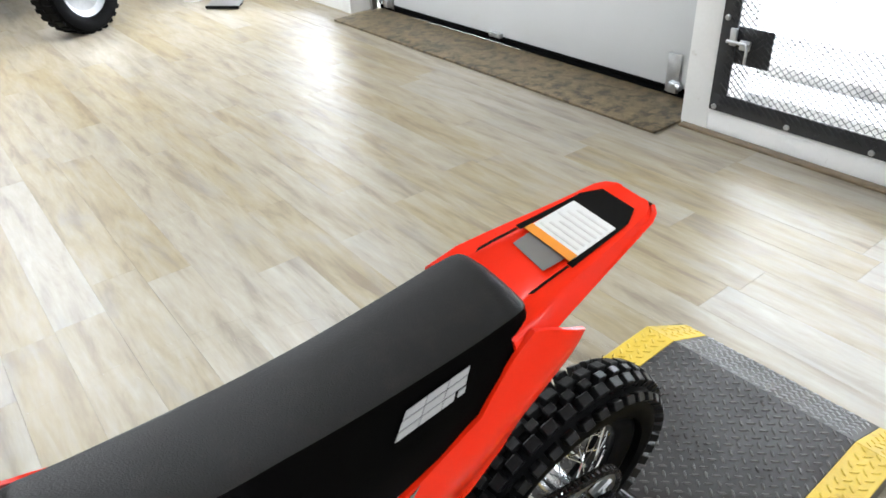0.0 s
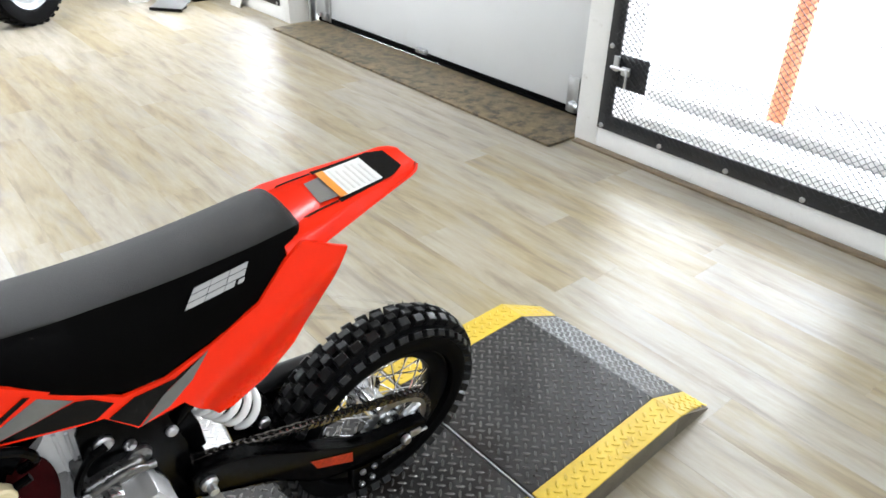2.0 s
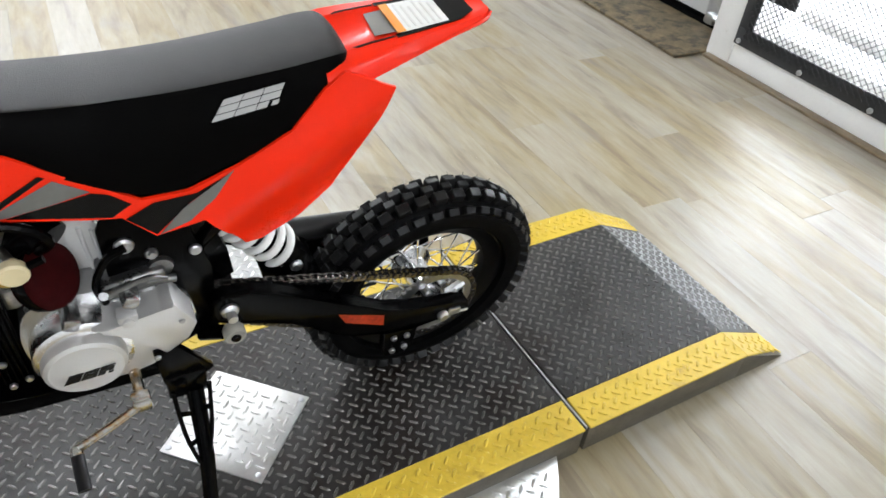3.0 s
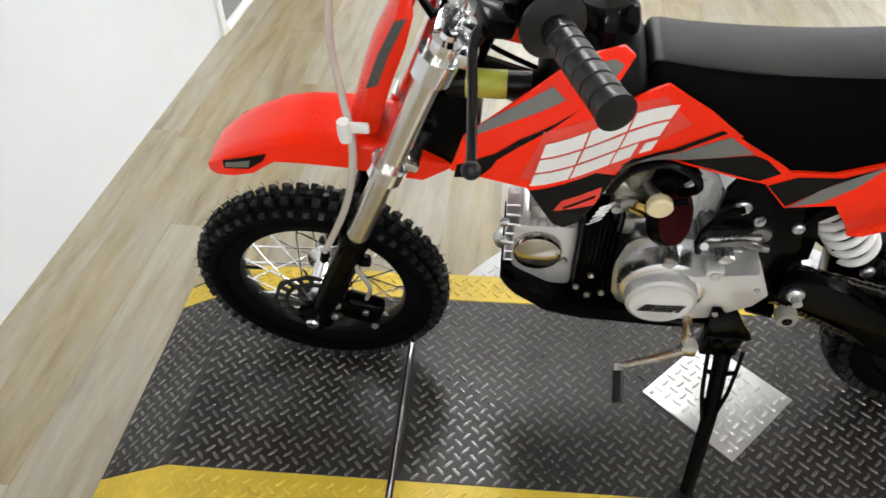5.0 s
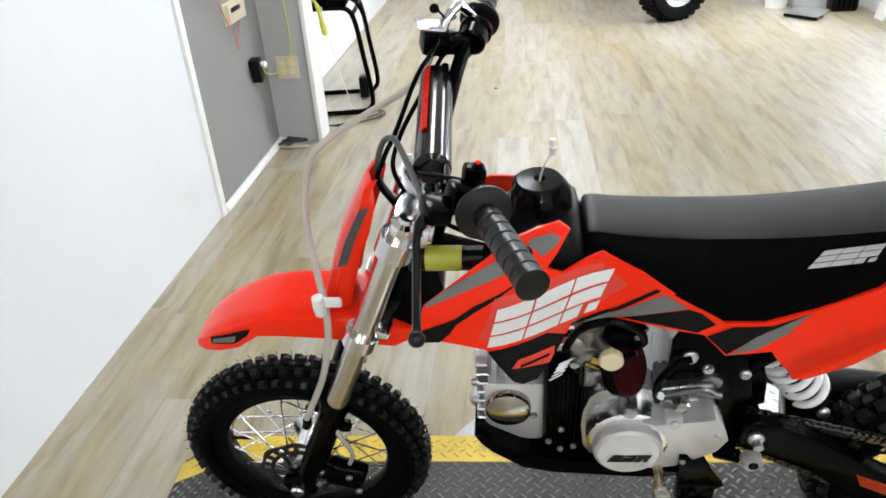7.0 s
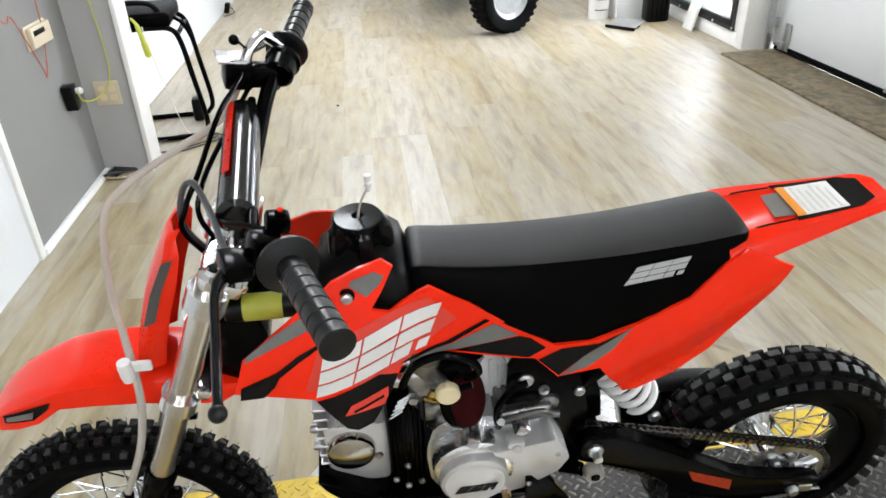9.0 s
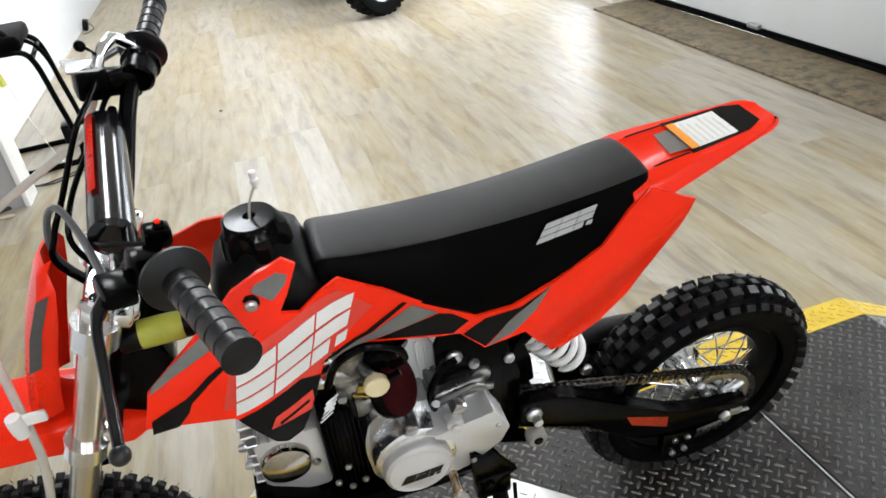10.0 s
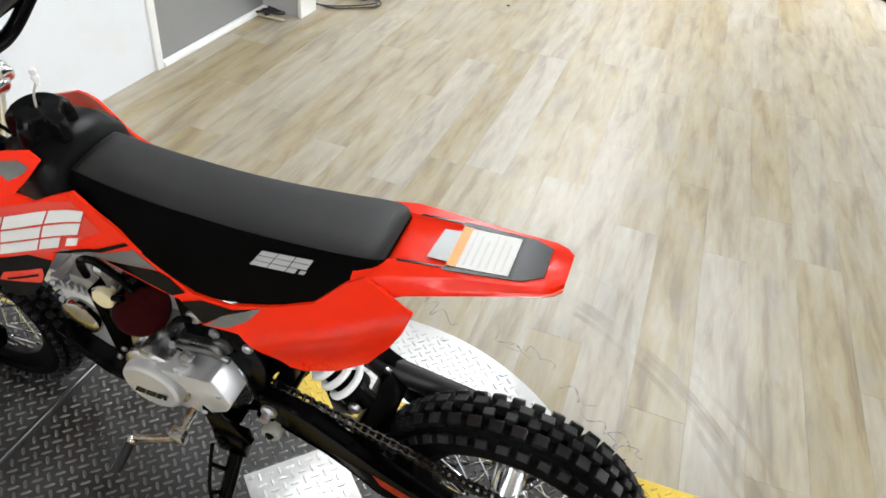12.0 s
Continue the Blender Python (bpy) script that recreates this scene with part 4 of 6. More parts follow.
SHROUD_FAR = SHROUD[:2] + [(-0.80, 0.782), (-0.745, 0.786), (-0.723, 0.770), (-0.700, 0.752), (-0.646, 0.750), (-0.600, 0.735)] + SHROUD[12:]
for s in (1, -1):
    sh = part("tank_shroud", plaque(SHROUD if s > 0 else SHROUD_FAR, skin, 0.005, 0.02, s), M_RED, bike, "glossy red plastic tank shroud", smooth=50)
    rp = part("side_panel", plaque(REARP if s > 0 else REARP_FAR, panel_depth, 0.005, 0.011, s), M_RED, bike, "glossy red plastic side panel", smooth=50)

    if s < 0:
        continue

    def decal(name, o, material, parent, label, off=0.0013):
        return part(name, plaque(o, lambda x, z: skin(x, z) - off, 0.0006, 0.02, s), material, parent, label, smooth=0)

    decal("logo_field", [(-0.815, 0.688), (-0.700, 0.672), (-0.610, 0.732), (-0.648, 0.768), (-0.79, 0.752)], M_REDSTICK, sh, "faded red decal", 0.0009)
    slanted_marks("shroud_mark", (-0.803, 0.678), (-0.655, 0.697), (-0.628, 0.760), (-0.788, 0.738), skin, M_WHITEDECAL, sh, "white slanted marks", 0.0030, side=s)
    decal("lower_decal", [(-0.802, 0.669), (-0.72, 0.681), (-0.694, 0.668), (-0.700, 0.655), (-0.716, 0.626), (-0.733, 0.604), (-0.754, 0.602), (-0.768, 0.612), (-0.797, 0.660)], M_BLACKDECAL, sh, "black decal")
    decal("red_insert", [(-0.769, 0.635), (-0.760, 0.649), (-0.709, 0.655), (-0.710, 0.641), (-0.716, 0.628)], M_REDSTICK, sh, "small red decal", 0.002)
    decal("print_bar", [(-0.757, 0.639), (-0.716, 0.645), (-0.716, 0.641), (-0.757, 0.635)], M_BLACKDECAL, sh, "dark unreadable print", 0.0028)
    decal("front_stripe", [(-0.884, 0.739), (-0.880, 0.747), (-0.854, 0.764), (-0.784, 0.801), (-0.768, 0.785), (-0.853, 0.752)], M_GREYDECAL, sh, "grey stripe")
    decal("arrow", [(-0.897, 0.684), (-0.893, 0.703), (-0.848, 0.722), (-0.818, 0.742), (-0.752, 0.771), (-0.818, 0.734), (-0.844, 0.714), (-0.851, 0.701), (-0.867, 0.685)], M_BLACKDECAL, sh, "black arrow decal")
    decal("tab_patch", [(-0.748, 0.813), (-0.742, 0.818), (-0.715, 0.818), (-0.703, 0.809), (-0.709, 0.801), (-0.727, 0.792)], M_GREYDECAL, sh, "grey patch")
    decal("stripe", [(-0.672, 0.681), (-0.619, 0.690), (-0.560, 0.717), (-0.526, 0.694), (-0.569, 0.686), (-0.613, 0.680)], M_GREYDECAL, sh, "grey stripe")
    decal("pinstripe", [(-0.690, 0.683), (-0.625, 0.696), (-0.572, 0.726), (-0.566, 0.723), (-0.619, 0.692), (-0.668, 0.682)], M_BLACKDECAL, sh, "dark pinstripe", 0.0018)
    decal("wedge", [(-0.615, 0.679), (-0.569, 0.6855), (-0.525, 0.692), (-0.508, 0.686), (-0.486, 0.667), (-0.510, 0.653), (-0.548, 0.662)], M_BLACKDECAL, sh, "black wedge", 0.0018)
    decal("panel_wedge", [(-0.496, 0.646), (-0.462, 0.662), (-0.41, 0.664), (-0.366, 0.684), (-0.42, 0.652), (-0.465, 0.614)], M_BLACKDECAL, rp, "black wedge", 0.0015)
    decal("panel_stripe", [(-0.462, 0.613), (-0.43, 0.645), (-0.362, 0.688), (-0.405, 0.630)], M_GREYDECAL, rp, "grey stripe", 0.0022)
    bm = bmesh.new()
    y = skin(-0.751, 0.801)
    lathe(bm, [(0.0105, -0.0006), (0.0105, 0.003)], (-0.751, s * y, 0.801), "y", 18)
    part("bolt_recess", bm, M_BLACKDECAL, sh)
    bm = bmesh.new()
    lathe(bm, [(0.0075, 0), (0.0075, -0.004 * s), (0.005, -0.006 * s), (0.0005, -0.006 * s)], (-0.751, s * (y - 0.003), 0.801), "y", 14)
    part("bolt", bm, M_STEEL, sh)

# tail fender
TAIL = [(-0.235, 0.794, 0.070, 0.762), (-0.20, 0.802, 0.070, 0.768), (-0.165, 0.808, 0.064, 0.777), (-0.10, 0.815, 0.055, 0.796), (-0.05, 0.821, 0.048, 0.810), (-0.01, 0.827, 0.042, 0.820), (0.004, 0.828, 0.036, 0.823), (0.013, 0.828, 0.026, 0.825)]
bm = bmesh.new()
prof = []
for x, zt, w, zb in TAIL:
    dip = 0.003 if x < -0.02 else 0.0
    outer = [(-w * 1.06 - 0.006, zb + 0.004), (-w * 1.03 - 0.003, zt - 0.009), (-w * 0.92, zt), (-w * 0.62, zt + 0.001), (-w * 0.55, zt - dip), (w * 0.55, zt - dip), (w * 0.62, zt + 0.001), (w * 0.92, zt), (w * 1.03, zt - 0.010), (w * 1.06, zb)]
    inner = [(w * 1.0, zb), (w * 0.9, zt - 0.008), (-w * 0.9, zt - 0.008), (-w * 1.0 - 0.005, zb + 0.004)]
    prof.append([(x, y, z) for y, z in outer + inner])
loft(bm, prof)
tail = part("tail_fender", bm, M_RED, bike, "glossy red plastic tail fender", smooth=40)


def tail_top(x):
    for a, b in zip(TAIL, TAIL[1:]):
        if a[0] <= x <= b[0]:
            t = (x - a[0]) / (b[0] - a[0])
            return a[1] + (b[1] - a[1]) * t
    return TAIL[-1][1]


def tail_decal(name, pts, material, lift, label):
    bm = bmesh.new()
    bm.faces.new([bm.verts.new((x, y, 0)) for x, y in pts])
    bmesh.ops.triangulate(bm, faces=bm.faces[:])
    k = -0.24
    while k < 0.02:
        bmesh.ops.bisect_plane(bm, geom=bm.verts[:] + bm.edges[:] + bm.faces[:], plane_co=(k, 0, 0), plane_no=(1, 0, 0))
        k += 0.012
    for v in bm.verts:
        v.co.z = tail_top(v.co.x) + lift
    g = bmesh.ops.extrude_face_region(bm, geom=bm.faces[:])
    for v in [q for q in g["geom"] if isinstance(q, bmesh.types.BMVert)]:
        v.co.z += 0.0007
    return part(name, bm, material, tail, label, smooth=0)


tail_decal("tail_decal", [(-0.13, -0.044), (-0.13, -0.036), (-0.06, -0.032), (-0.06, 0.032), (-0.13, 0.036), (-0.13, 0.044), (-0.035, 0.036), (-0.012, 0.024), (-0.012, -0.024), (-0.035, -0.036)], M_BLACKDECAL, 0.0012, "black tail decal")
tail_decal("grey_strip", [(-0.155, -0.026), (-0.150, 0.026), (-0.118, 0.028), (-0.118, -0.028)], M_GREYPATCH, -0.001, "silver patch")
tail_decal("warning_label", [(-0.122, -0.036), (-0.122, 0.033), (-0.052, 0.031), (-0.052, -0.033)], M_LABEL, 0.0022, "white paper warning label")
tail_decal("label_head", [(-0.127, -0.0365), (-0.127, 0.0335), (-0.115, 0.0332), (-0.115, -0.036)], M_ORANGE, 0.0031, "orange label heading")
for k in range(6):
    x = -0.109 + 0.0092 * k
    tail_decal("print_line", [(x, -0.030), (x, 0.028 - 0.006 * (k % 3)), (x + 0.0028, 0.028 - 0.006 * (k % 3)), (x + 0.0028, -0.030)], M_PRINT, 0.0031, "line of unreadable print")
for s in (-1, 1):
    tail_decal("slot", [(-0.19, s * 0.041), (-0.185, s * 0.044), (-0.132, s * 0.041), (-0.132, s * 0.0385)], M_BLACKDECAL, 0.0014, "dark moulded slot")

# front fender and number plate
FEN = [(-1.290, 0.572, 0.036, 0.016), (-1.275, 0.586, 0.045, 0.029), (-1.245, 0.608, 0.053, 0.044), (-1.21, 0.626, 0.056, 0.051), (-1.19, 0.634, 0.057, 0.044), (-1.172, 0.640, 0.058, 0.037),
       (-1.13, 0.648, 0.059, 0.044), (-1.06, 0.650, 0.059, 0.050), (-1.0, 0.641, 0.056, 0.055), (-0.955, 0.620, 0.050, 0.046), (-0.925, 0.602, 0.040, 0.018), (-0.915, 0.594, 0.034, 0.008)]
bm = bmesh.new()
prof = []
for x, zt, w, dp in FEN:
    o = [(-w * 1.05, zt - dp), (-w * 1.05, zt - dp * 0.55), (-w * 0.99, zt - dp * 0.22), (-w * 0.80, zt - 0.003), (-w * 0.55, zt - 0.004), (0, zt + 0.001), (w * 0.55, zt - 0.004), (w * 0.80, zt - 0.003), (w * 0.99, zt - dp * 0.22), (w * 1.05, zt - dp * 0.55), (w * 1.05, zt - dp)]
    i = [(y * 0.93, z - 0.004) for y, z in o[1:-1]][::-1]
    prof.append([(x, y, z) for y, z in o + [(w * 0.98, zt - dp)] + i + [(-w * 0.98, zt - dp)]])
loft(bm, prof)
fen = part("front_fender", bm, M_RED, bike, "glossy red plastic front fender", smooth=40)


def fender_side(x, z):
    for a, b in zip(FEN, FEN[1:]):
        if a[0] <= x <= b[0]:
            return -(a[2] + (b[2] - a[2]) * (x - a[0]) / (b[0] - a[0])) * 1.05
    return -0.05


for s in (-1, 1):
    part("fender_tip_decal", plaque([(-1.254, 0.594), (-1.180, 0.618), (-1.188, 0.604), (-1.214, 0.584), (-1.257, 0.578)], lambda x, z: fender_side(x, z) - 0.0012, 0.0008, 0.012, -s), M_BLACKDECAL, fen, "black tip decal")
    part("fender_tip_patch", plaque([(-1.250, 0.591), (-1.208, 0.602), (-1.214, 0.588), (-1.253, 0.582)], lambda x, z: fender_side(x, z) - 0.0022, 0.0008, 0.012, -s), M_GREYDECAL, fen, "grey patch in the tip decal")
PLATE = [(0.868, -0.966, 0.034), (0.860, -0.972, 0.044), (0.835, -0.986, 0.056), (0.79, -1.010, 0.063), (0.74, -1.030, 0.062), (0.68, -1.050, 0.055), (0.640, -1.062, 0.045)]
bm = bmesh.new()
prof = []
for z, x, w in PLATE:
    g = 0.014 if z > 0.85 else 0.030 if z > 0.82 else 0.042
    o = [(w, x + g), (w * 0.98, x + g * 0.4), (w * 0.75, x + 0.003), (0, x - 0.004), (-w * 0.75, x + 0.003), (-w * 0.98, x + g * 0.4), (-w, x + g)]
    i = [(y * 0.95, q + 0.005) for y, q in o][::-1]
    prof.append([(q, y, z + (q - x) * 0.35) for y, q in o + i])
loft(bm, prof)
plate = part("number_plate", bm, M_RED, bike, "glossy red plastic front number plate", smooth=45)
for s in (-1, 1):
    bm = bmesh.new()
    loft(bm, [[(x + 0.012, s * (w * 0.985 + 0.0025), z + 0.006), (x + 0.028, s * (w * 1.0 + 0.0025), z + 0.012)] for z, x, w in PLATE[2:5]], cap=False, ring=False)
    bmesh.ops.solidify(bm, geom=bm.faces[:], thickness=0.0008)
    part("plate_decal", bm, M_GREYDECAL, plate, "grey side decal")


# fork, triple clamps, axle, caliper
def fork_at(z, y):
    return (FAX + 0.012 + (z - FAZ) * 0.415, y, z)


for s in (-1, 1):
    y = 0.079 * s
    leg = part("fork_tube", sweep(bmesh.new(), [fork_at(0.44, y), fork_at(0.83, y)], 0.0185, 24), M_FORK, bike, "bare metal upper fork tube")
    bm = bmesh.new()
    sweep(bm, [fork_at(0.205, y), fork_at(0.30, y), fork_at(0.44, y), fork_at(0.455, y), fork_at(0.47, y)], [0.019, 0.023, 0.023, 0.0245, 0.021], 24)
    box(bm, (FAX + 0.002, y, FAZ - 0.002), (0.05, 0.036, 0.055), (0, -22, 0), bevel=0.008)
    box(bm, (fork_at(0.40, y)[0] + 0.028, y, 0.405), (0.03, 0.016, 0.02), bevel=0.004)
    part("fork_lower", bm, M_FRAME, bike, "black lower fork leg")
    bm = bmesh.new()
    lathe(bm, [(0.0185, 0), (0.0185, 0.008), (0.011, 0.012), (0.0095, 0.018), (0.0005, 0.019)], (0, 0, 0), "z", 20)
    bmesh.ops.transform(bm, matrix=pose(*fork_at(0.828, y), 0, 22.5, 0), verts=bm.verts[:])
    part("fork_cap", bm, M_CHROME, leg, "chrome fork cap")
for zc, th, cn in ((0.800, 0.030, "upper_fork_clamp"), (0.622, 0.024, "lower_fork_clamp")):
    bm = bmesh.new()
    for s in (-1, 1):
        sweep(bm, [fork_at(zc - th / 2, 0.079 * s), fork_at(zc + th / 2, 0.079 * s)], 0.0275, 24)
    c = fork_at(zc, 0)
    up = zc > 0.7
    box(bm, (c[0] + 0.020, 0, c[2] + (0.010 if up else 0.004)), (0.062 if up else 0.05, 0.15, th * 0.7), (0, 22.5, 0), bevel=0.007)
    if up:
        for s in (-1, 1):
            box(bm, (c[0] + 0.040, 0.045 * s, c[2] + 0.026), (0.034, 0.04, 0.03), (0, 22.5, 12 * s), bevel=0.009)
    for s in (-1, 1):
        box(bm, (c[0] + 0.034, 0.079 * s, c[2] + 0.012), (0.022, 0.026, th * 0.7), (0, 22.5, 0), bevel=0.005)
    part(cn, bm, M_ALU, bike, "polished aluminium fork clamp")
bm = rod(bmesh.new(), (fork_at(0.60, 0)[0] + 0.045, 0, 0.60), (fork_at(0.81, 0)[0] + 0.045, 0, 0.81), 0.026, 20)
part("steering_head", bm, M_FRAME, bike)
part("head_gusset", prism(bmesh.new(), rounded([(-0.955, 0.700), (-0.890, 0.735), (-0.868, 0.665), (-0.900, 0.595), (-0.950, 0.555), (-0.975, 0.640)], 1), -0.032, 0.032, 0.004), M_FRAME, bike, "black frame head gusset")
bm = rod(bmesh.new(), (FAX, -0.104, FAZ), (FAX, 0.104, FAZ), 0.0075, 12)
bolt_head(bm, (FAX, -0.098, FAZ), 0.013, 0.01, "y", -1)
bolt_head(bm, (FAX, 0.098, FAZ), 0.013, 0.01, "y", 1)
part("front_axle", bm, M_CHROME, bike, "bright steel axle and nuts")
bm = bmesh.new()
box(bm, (FAX + 0.088, -0.066, FAZ + 0.012), (0.075, 0.034, 0.06), (0, 20, 0), bevel=0.012, seg=3)
box(bm, (FAX + 0.045, -0.082, FAZ + 0.03), (0.06, 0.012, 0.03), (0, -35, 0), bevel=0.004)
cal = part("brake_caliper", bm, M_FRAME, bike, "black brake caliper")
for dx, dz in ((0.05, 0.045), (0.04, 0.008), (0.10, 0.03), (0.112, -0.012)):
    bm = bmesh.new()
    bolt_head(bm, (FAX + dx, -0.088, FAZ + dz), 0.0065, 0.006, "y", -1)
    part("bolt", bm, M_BOLT, cal)
cable("brake_hose_lower", [(FAX + 0.10, -0.07, FAZ + 0.045), (FAX + 0.115, -0.085, FAZ + 0.10), (FAX + 0.105, -0.092, FAZ + 0.15), (FAX + 0.10, -0.092, FAZ + 0.175)], 0.0042, M_HOSE, cal, "pale braided hose")

# handlebar with pad, grips, levers, cables
BAR = [(-0.748, -0.335, 0.956), (-0.795, -0.215, 0.945), (-0.825, -0.155, 0.93), (-0.862, -0.085, 0.872), (-0.872, -0.05, 0.862), (-0.875, 0.0, 0.862), (-0.875, 0.06, 0.864), (-0.870, 0.11, 0.876), (-0.845, 0.185, 0.945), (-0.822, 0.25, 0.972), (-0.796, 0.362, 0.995)]
bar = part("handlebar", sweep(bmesh.new(), spline(BAR, 6), 0.0111, 16), M_FRAME, bike, "black handlebar")
for y in (-0.04, 0.04):
    bm = bmesh.new()
    box(bm, (-0.875, y, 0.846), (0.036, 0.026, 0.042), (0, 15, 0), bevel=0.006)
    for dx in (-0.011, 0.011):
        bolt_head(bm, (-0.872 + dx, y, 0.864), 0.005, 0.006, "z", 1)
    part("bar_clamp", bm, M_ALU, bar, "polished handlebar clamp")
pad = part("bar_pad", sweep(bmesh.new(), [(-0.866, -0.078, 0.914), (-0.866, -0.072, 0.914), (-0.880, 0.158, 0.928), (-0.880, 0.164, 0.928)], [0.018, 0.0245, 0.0245, 0.018], 28), mat("glossy_black_pad", (0.004, 0.004, 0.0045), 0.16, var=0.1, coat=0.2, spec=0.3), bar, "glossy black crossbar pad")
part("crossbar", rod(bmesh.new(), (-0.846, -0.118, 0.916), (-0.868, 0.182, 0.938), 0.0065, 12), M_FRAME, bar)
bm = bmesh.new()
rowsd = []
for k in range(7):
    t = k / 6
    rowsd.append([(-0.8675 - 0.0105 * t - 0.0252 * math.cos(a), -0.02 + 0.17 * t, 0.9215 + 0.0098 * t + 0.0252 * math.sin(a)) for a in (0.75, 1.0, 1.25)])
loft(bm, rowsd, cap=False, ring=False)
bmesh.ops.solidify(bm, geom=bm.faces[:], thickness=0.0008)
part("pad_label", bm, M_RED, pad, "red pad label")


def grip(a, b, name):
    A, B = Vector(a), Vector(b)
    d = (B - A)
    L = d.length
    prof = [(0.026, 0.0), (0.032, 0.002), (0.032, 0.006), (0.025, 0.009), (0.0148, 0.012)]
    k = 0.016
    while k < L - 0.008:
        prof += [(0.0143, k), (0.0158, k + 0.0008), (0.0158, k + 0.0155), (0.0143, k + 0.0163)]
        k += 0.0185
    prof += [(0.0165, L - 0.006), (0.017, L - 0.001), (0.0145, L), (0.0005, L)]
    bm = lathe(bmesh.new(), prof, (0, 0, 0), "z", 24)
    bmesh.ops.transform(bm, matrix=Matrix.Translation(A) @ d.to_track_quat("Z", "Y").to_matrix().to_4x4(), verts=bm.verts[:])
    return part(name, bm, M_GRIP, bar, "black ribbed rubber grip", smooth=40)


grip((-0.797, -0.208, 0.945), (-0.746, -0.342, 0.956), "grip")
grip((-0.818, 0.262, 0.975), (-0.794, 0.376, 0.998), "grip")
# clutch lever side
bm = bmesh.new()
box(bm, (-0.822, -0.182, 0.945), (0.034, 0.03, 0.034), (0, 20, 20), bevel=0.006)
box(bm, (-0.848, -0.205, 0.945), (0.03, 0.04, 0.02), (0, 15, 20), bevel=0.005)
part("lever_perch", bm, M_FRAME, bar, "black lever perch")
lev = part("clutch_lever", sweep(bmesh.new(), spline([(-0.852, -0.205, 0.945), (-0.865, -0.235, 0.938), (-0.862, -0.285, 0.92), (-0.858, -0.345, 0.893)], 6), [0.0068] * 6 + [0.0048] * 12 + [0.007], 12), mat("glossy_lever_paint", (0.006, 0.006, 0.007), 0.15, var=0.2, scale=30, spec=0.4), bar, "glossy black lever blade")
bm = bmesh.new()
bmesh.ops.create_uvsphere(bm, u_segments=16, v_segments=10, radius=0.0088)
bmesh.ops.translate(bm, vec=(-0.858, -0.347, 0.892), verts=bm.verts[:])
part("lever_ball", bm, M_GRIP, lev)
bm = bmesh.new()
box(bm, (-0.808, -0.155, 0.958), (0.026, 0.022, 0.022), (0, 10, 10), bevel=0.005)
box(bm, (-0.803, -0.156, 0.970), (0.012, 0.010, 0.006), (0, 10, 10), bevel=0.003)
sw = part("kill_switch", bm, M_FRAME, bar, "black switch housing")
part("switch_button", lathe(bmesh.new(), [(0.003, 0.970), (0.003, 0.975), (0.0005, 0.976)], (-0.803, -0.156, 0), "z", 12), M_RED, sw, "red stop button")
part("cable_end", rod(bmesh.new(), (-0.862, -0.168, 0.926), (-0.856, -0.180, 0.934), 0.0055, 12), M_BEIGE, bar, "beige cable end cap")
bm = bmesh.new()
bmesh.ops.create_uvsphere(bm, u_segments=16, v_segments=10, radius=0.0085, matrix=Matrix.Translation((-0.861, -0.120, 0.896)))
part("clamp_bolt", bm, M_CHROME, bar, "chrome domed bolt")
# throttle and brake master cylinder side
bm = bmesh.new()
lathe(bm, [(0.018, 0.0), (0.022, 0.004), (0.022, 0.03), (0.026, 0.034), (0.026, 0.04), (0.017, 0.044)], (0, 0, 0), "z", 24)
bmesh.ops.transform(bm, matrix=Matrix.Translation((-0.829, 0.205, 0.962)) @ Vector((0.024, 0.127, 0.024)).to_track_quat("Z", "Y").to_matrix().to_4x4(), verts=bm.verts[:])
part("throttle_housing", bm, M_FRAME, bar, "black throttle housing")
bm = bmesh.new()
box(bm, (-0.884, 0.205, 0.972), (0.040, 0.046, 0.040), (0, 12, 14), bevel=0.006)
box(bm, (-0.852, 0.214, 0.962), (0.048, 0.032, 0.034), (0, 10, 12), bevel=0.008)
box(bm, (-0.842, 0.232, 0.948), (0.030, 0.036, 0.030), (0, 20, 10), bevel=0.010, seg=3)
mc = part("master_cylinder", bm, M_FRAME, bar, "black brake master cylinder")
part("reservoir_cap", box(bmesh.new(), (-0.889, 0.203, 0.9945), (0.040, 0.046, 0.006), (0, 12, 14), bevel=0.0025), M_ALU, mc, "bright reservoir cap")
bm = sweep(bmesh.new(), [(-0.871, 0.198, 0.978), (-0.868, 0.200, 0.994), (-0.861, 0.206, 1.004)], [0.0085, 0.0085, 0.006], 14)
part("banjo_fitting", bm, M_ALU, mc, "bright brake hose fitting")
bm = bmesh.new()
sweep(bm, [(-0.866, 0.208, 0.998), (-0.858, 0.222, 1.006), (-0.849, 0.246, 1.008), (-0.842, 0.254, 1.002), (-0.832, 0.258, 0.992), (-0.822, 0.262, 0.980)], [0.006, 0.0075, 0.0085, 0.0085, 0.0085, 0.0075], 12)
part("throttle_cover", bm, M_CHROME, mc, "bright L-shaped throttle cover")
part("brake_lever", sweep(bmesh.new(), spline([(-0.872, 0.235, 0.972), (-0.888, 0.265, 0.968), (-0.880, 0.32, 0.956), (-0.868, 0.375, 0.944)], 6), 0.006, 12), M_FRAME, bar, "black brake lever")
bm = bmesh.new()
sweep(bm, [(-0.872, 0.205, 0.985), (-0.868, 0.208, 1.006), (-0.875, 0.206, 1.015)], 0.0022, 8)
bmesh.ops.create_uvsphere(bm, u_segments=14, v_segments=8, radius=0.0075, matrix=Matrix.Translation((-0.880, 0.204, 1.019)))
part("mirror_mount_plug", bm, M_FRAME, mc)
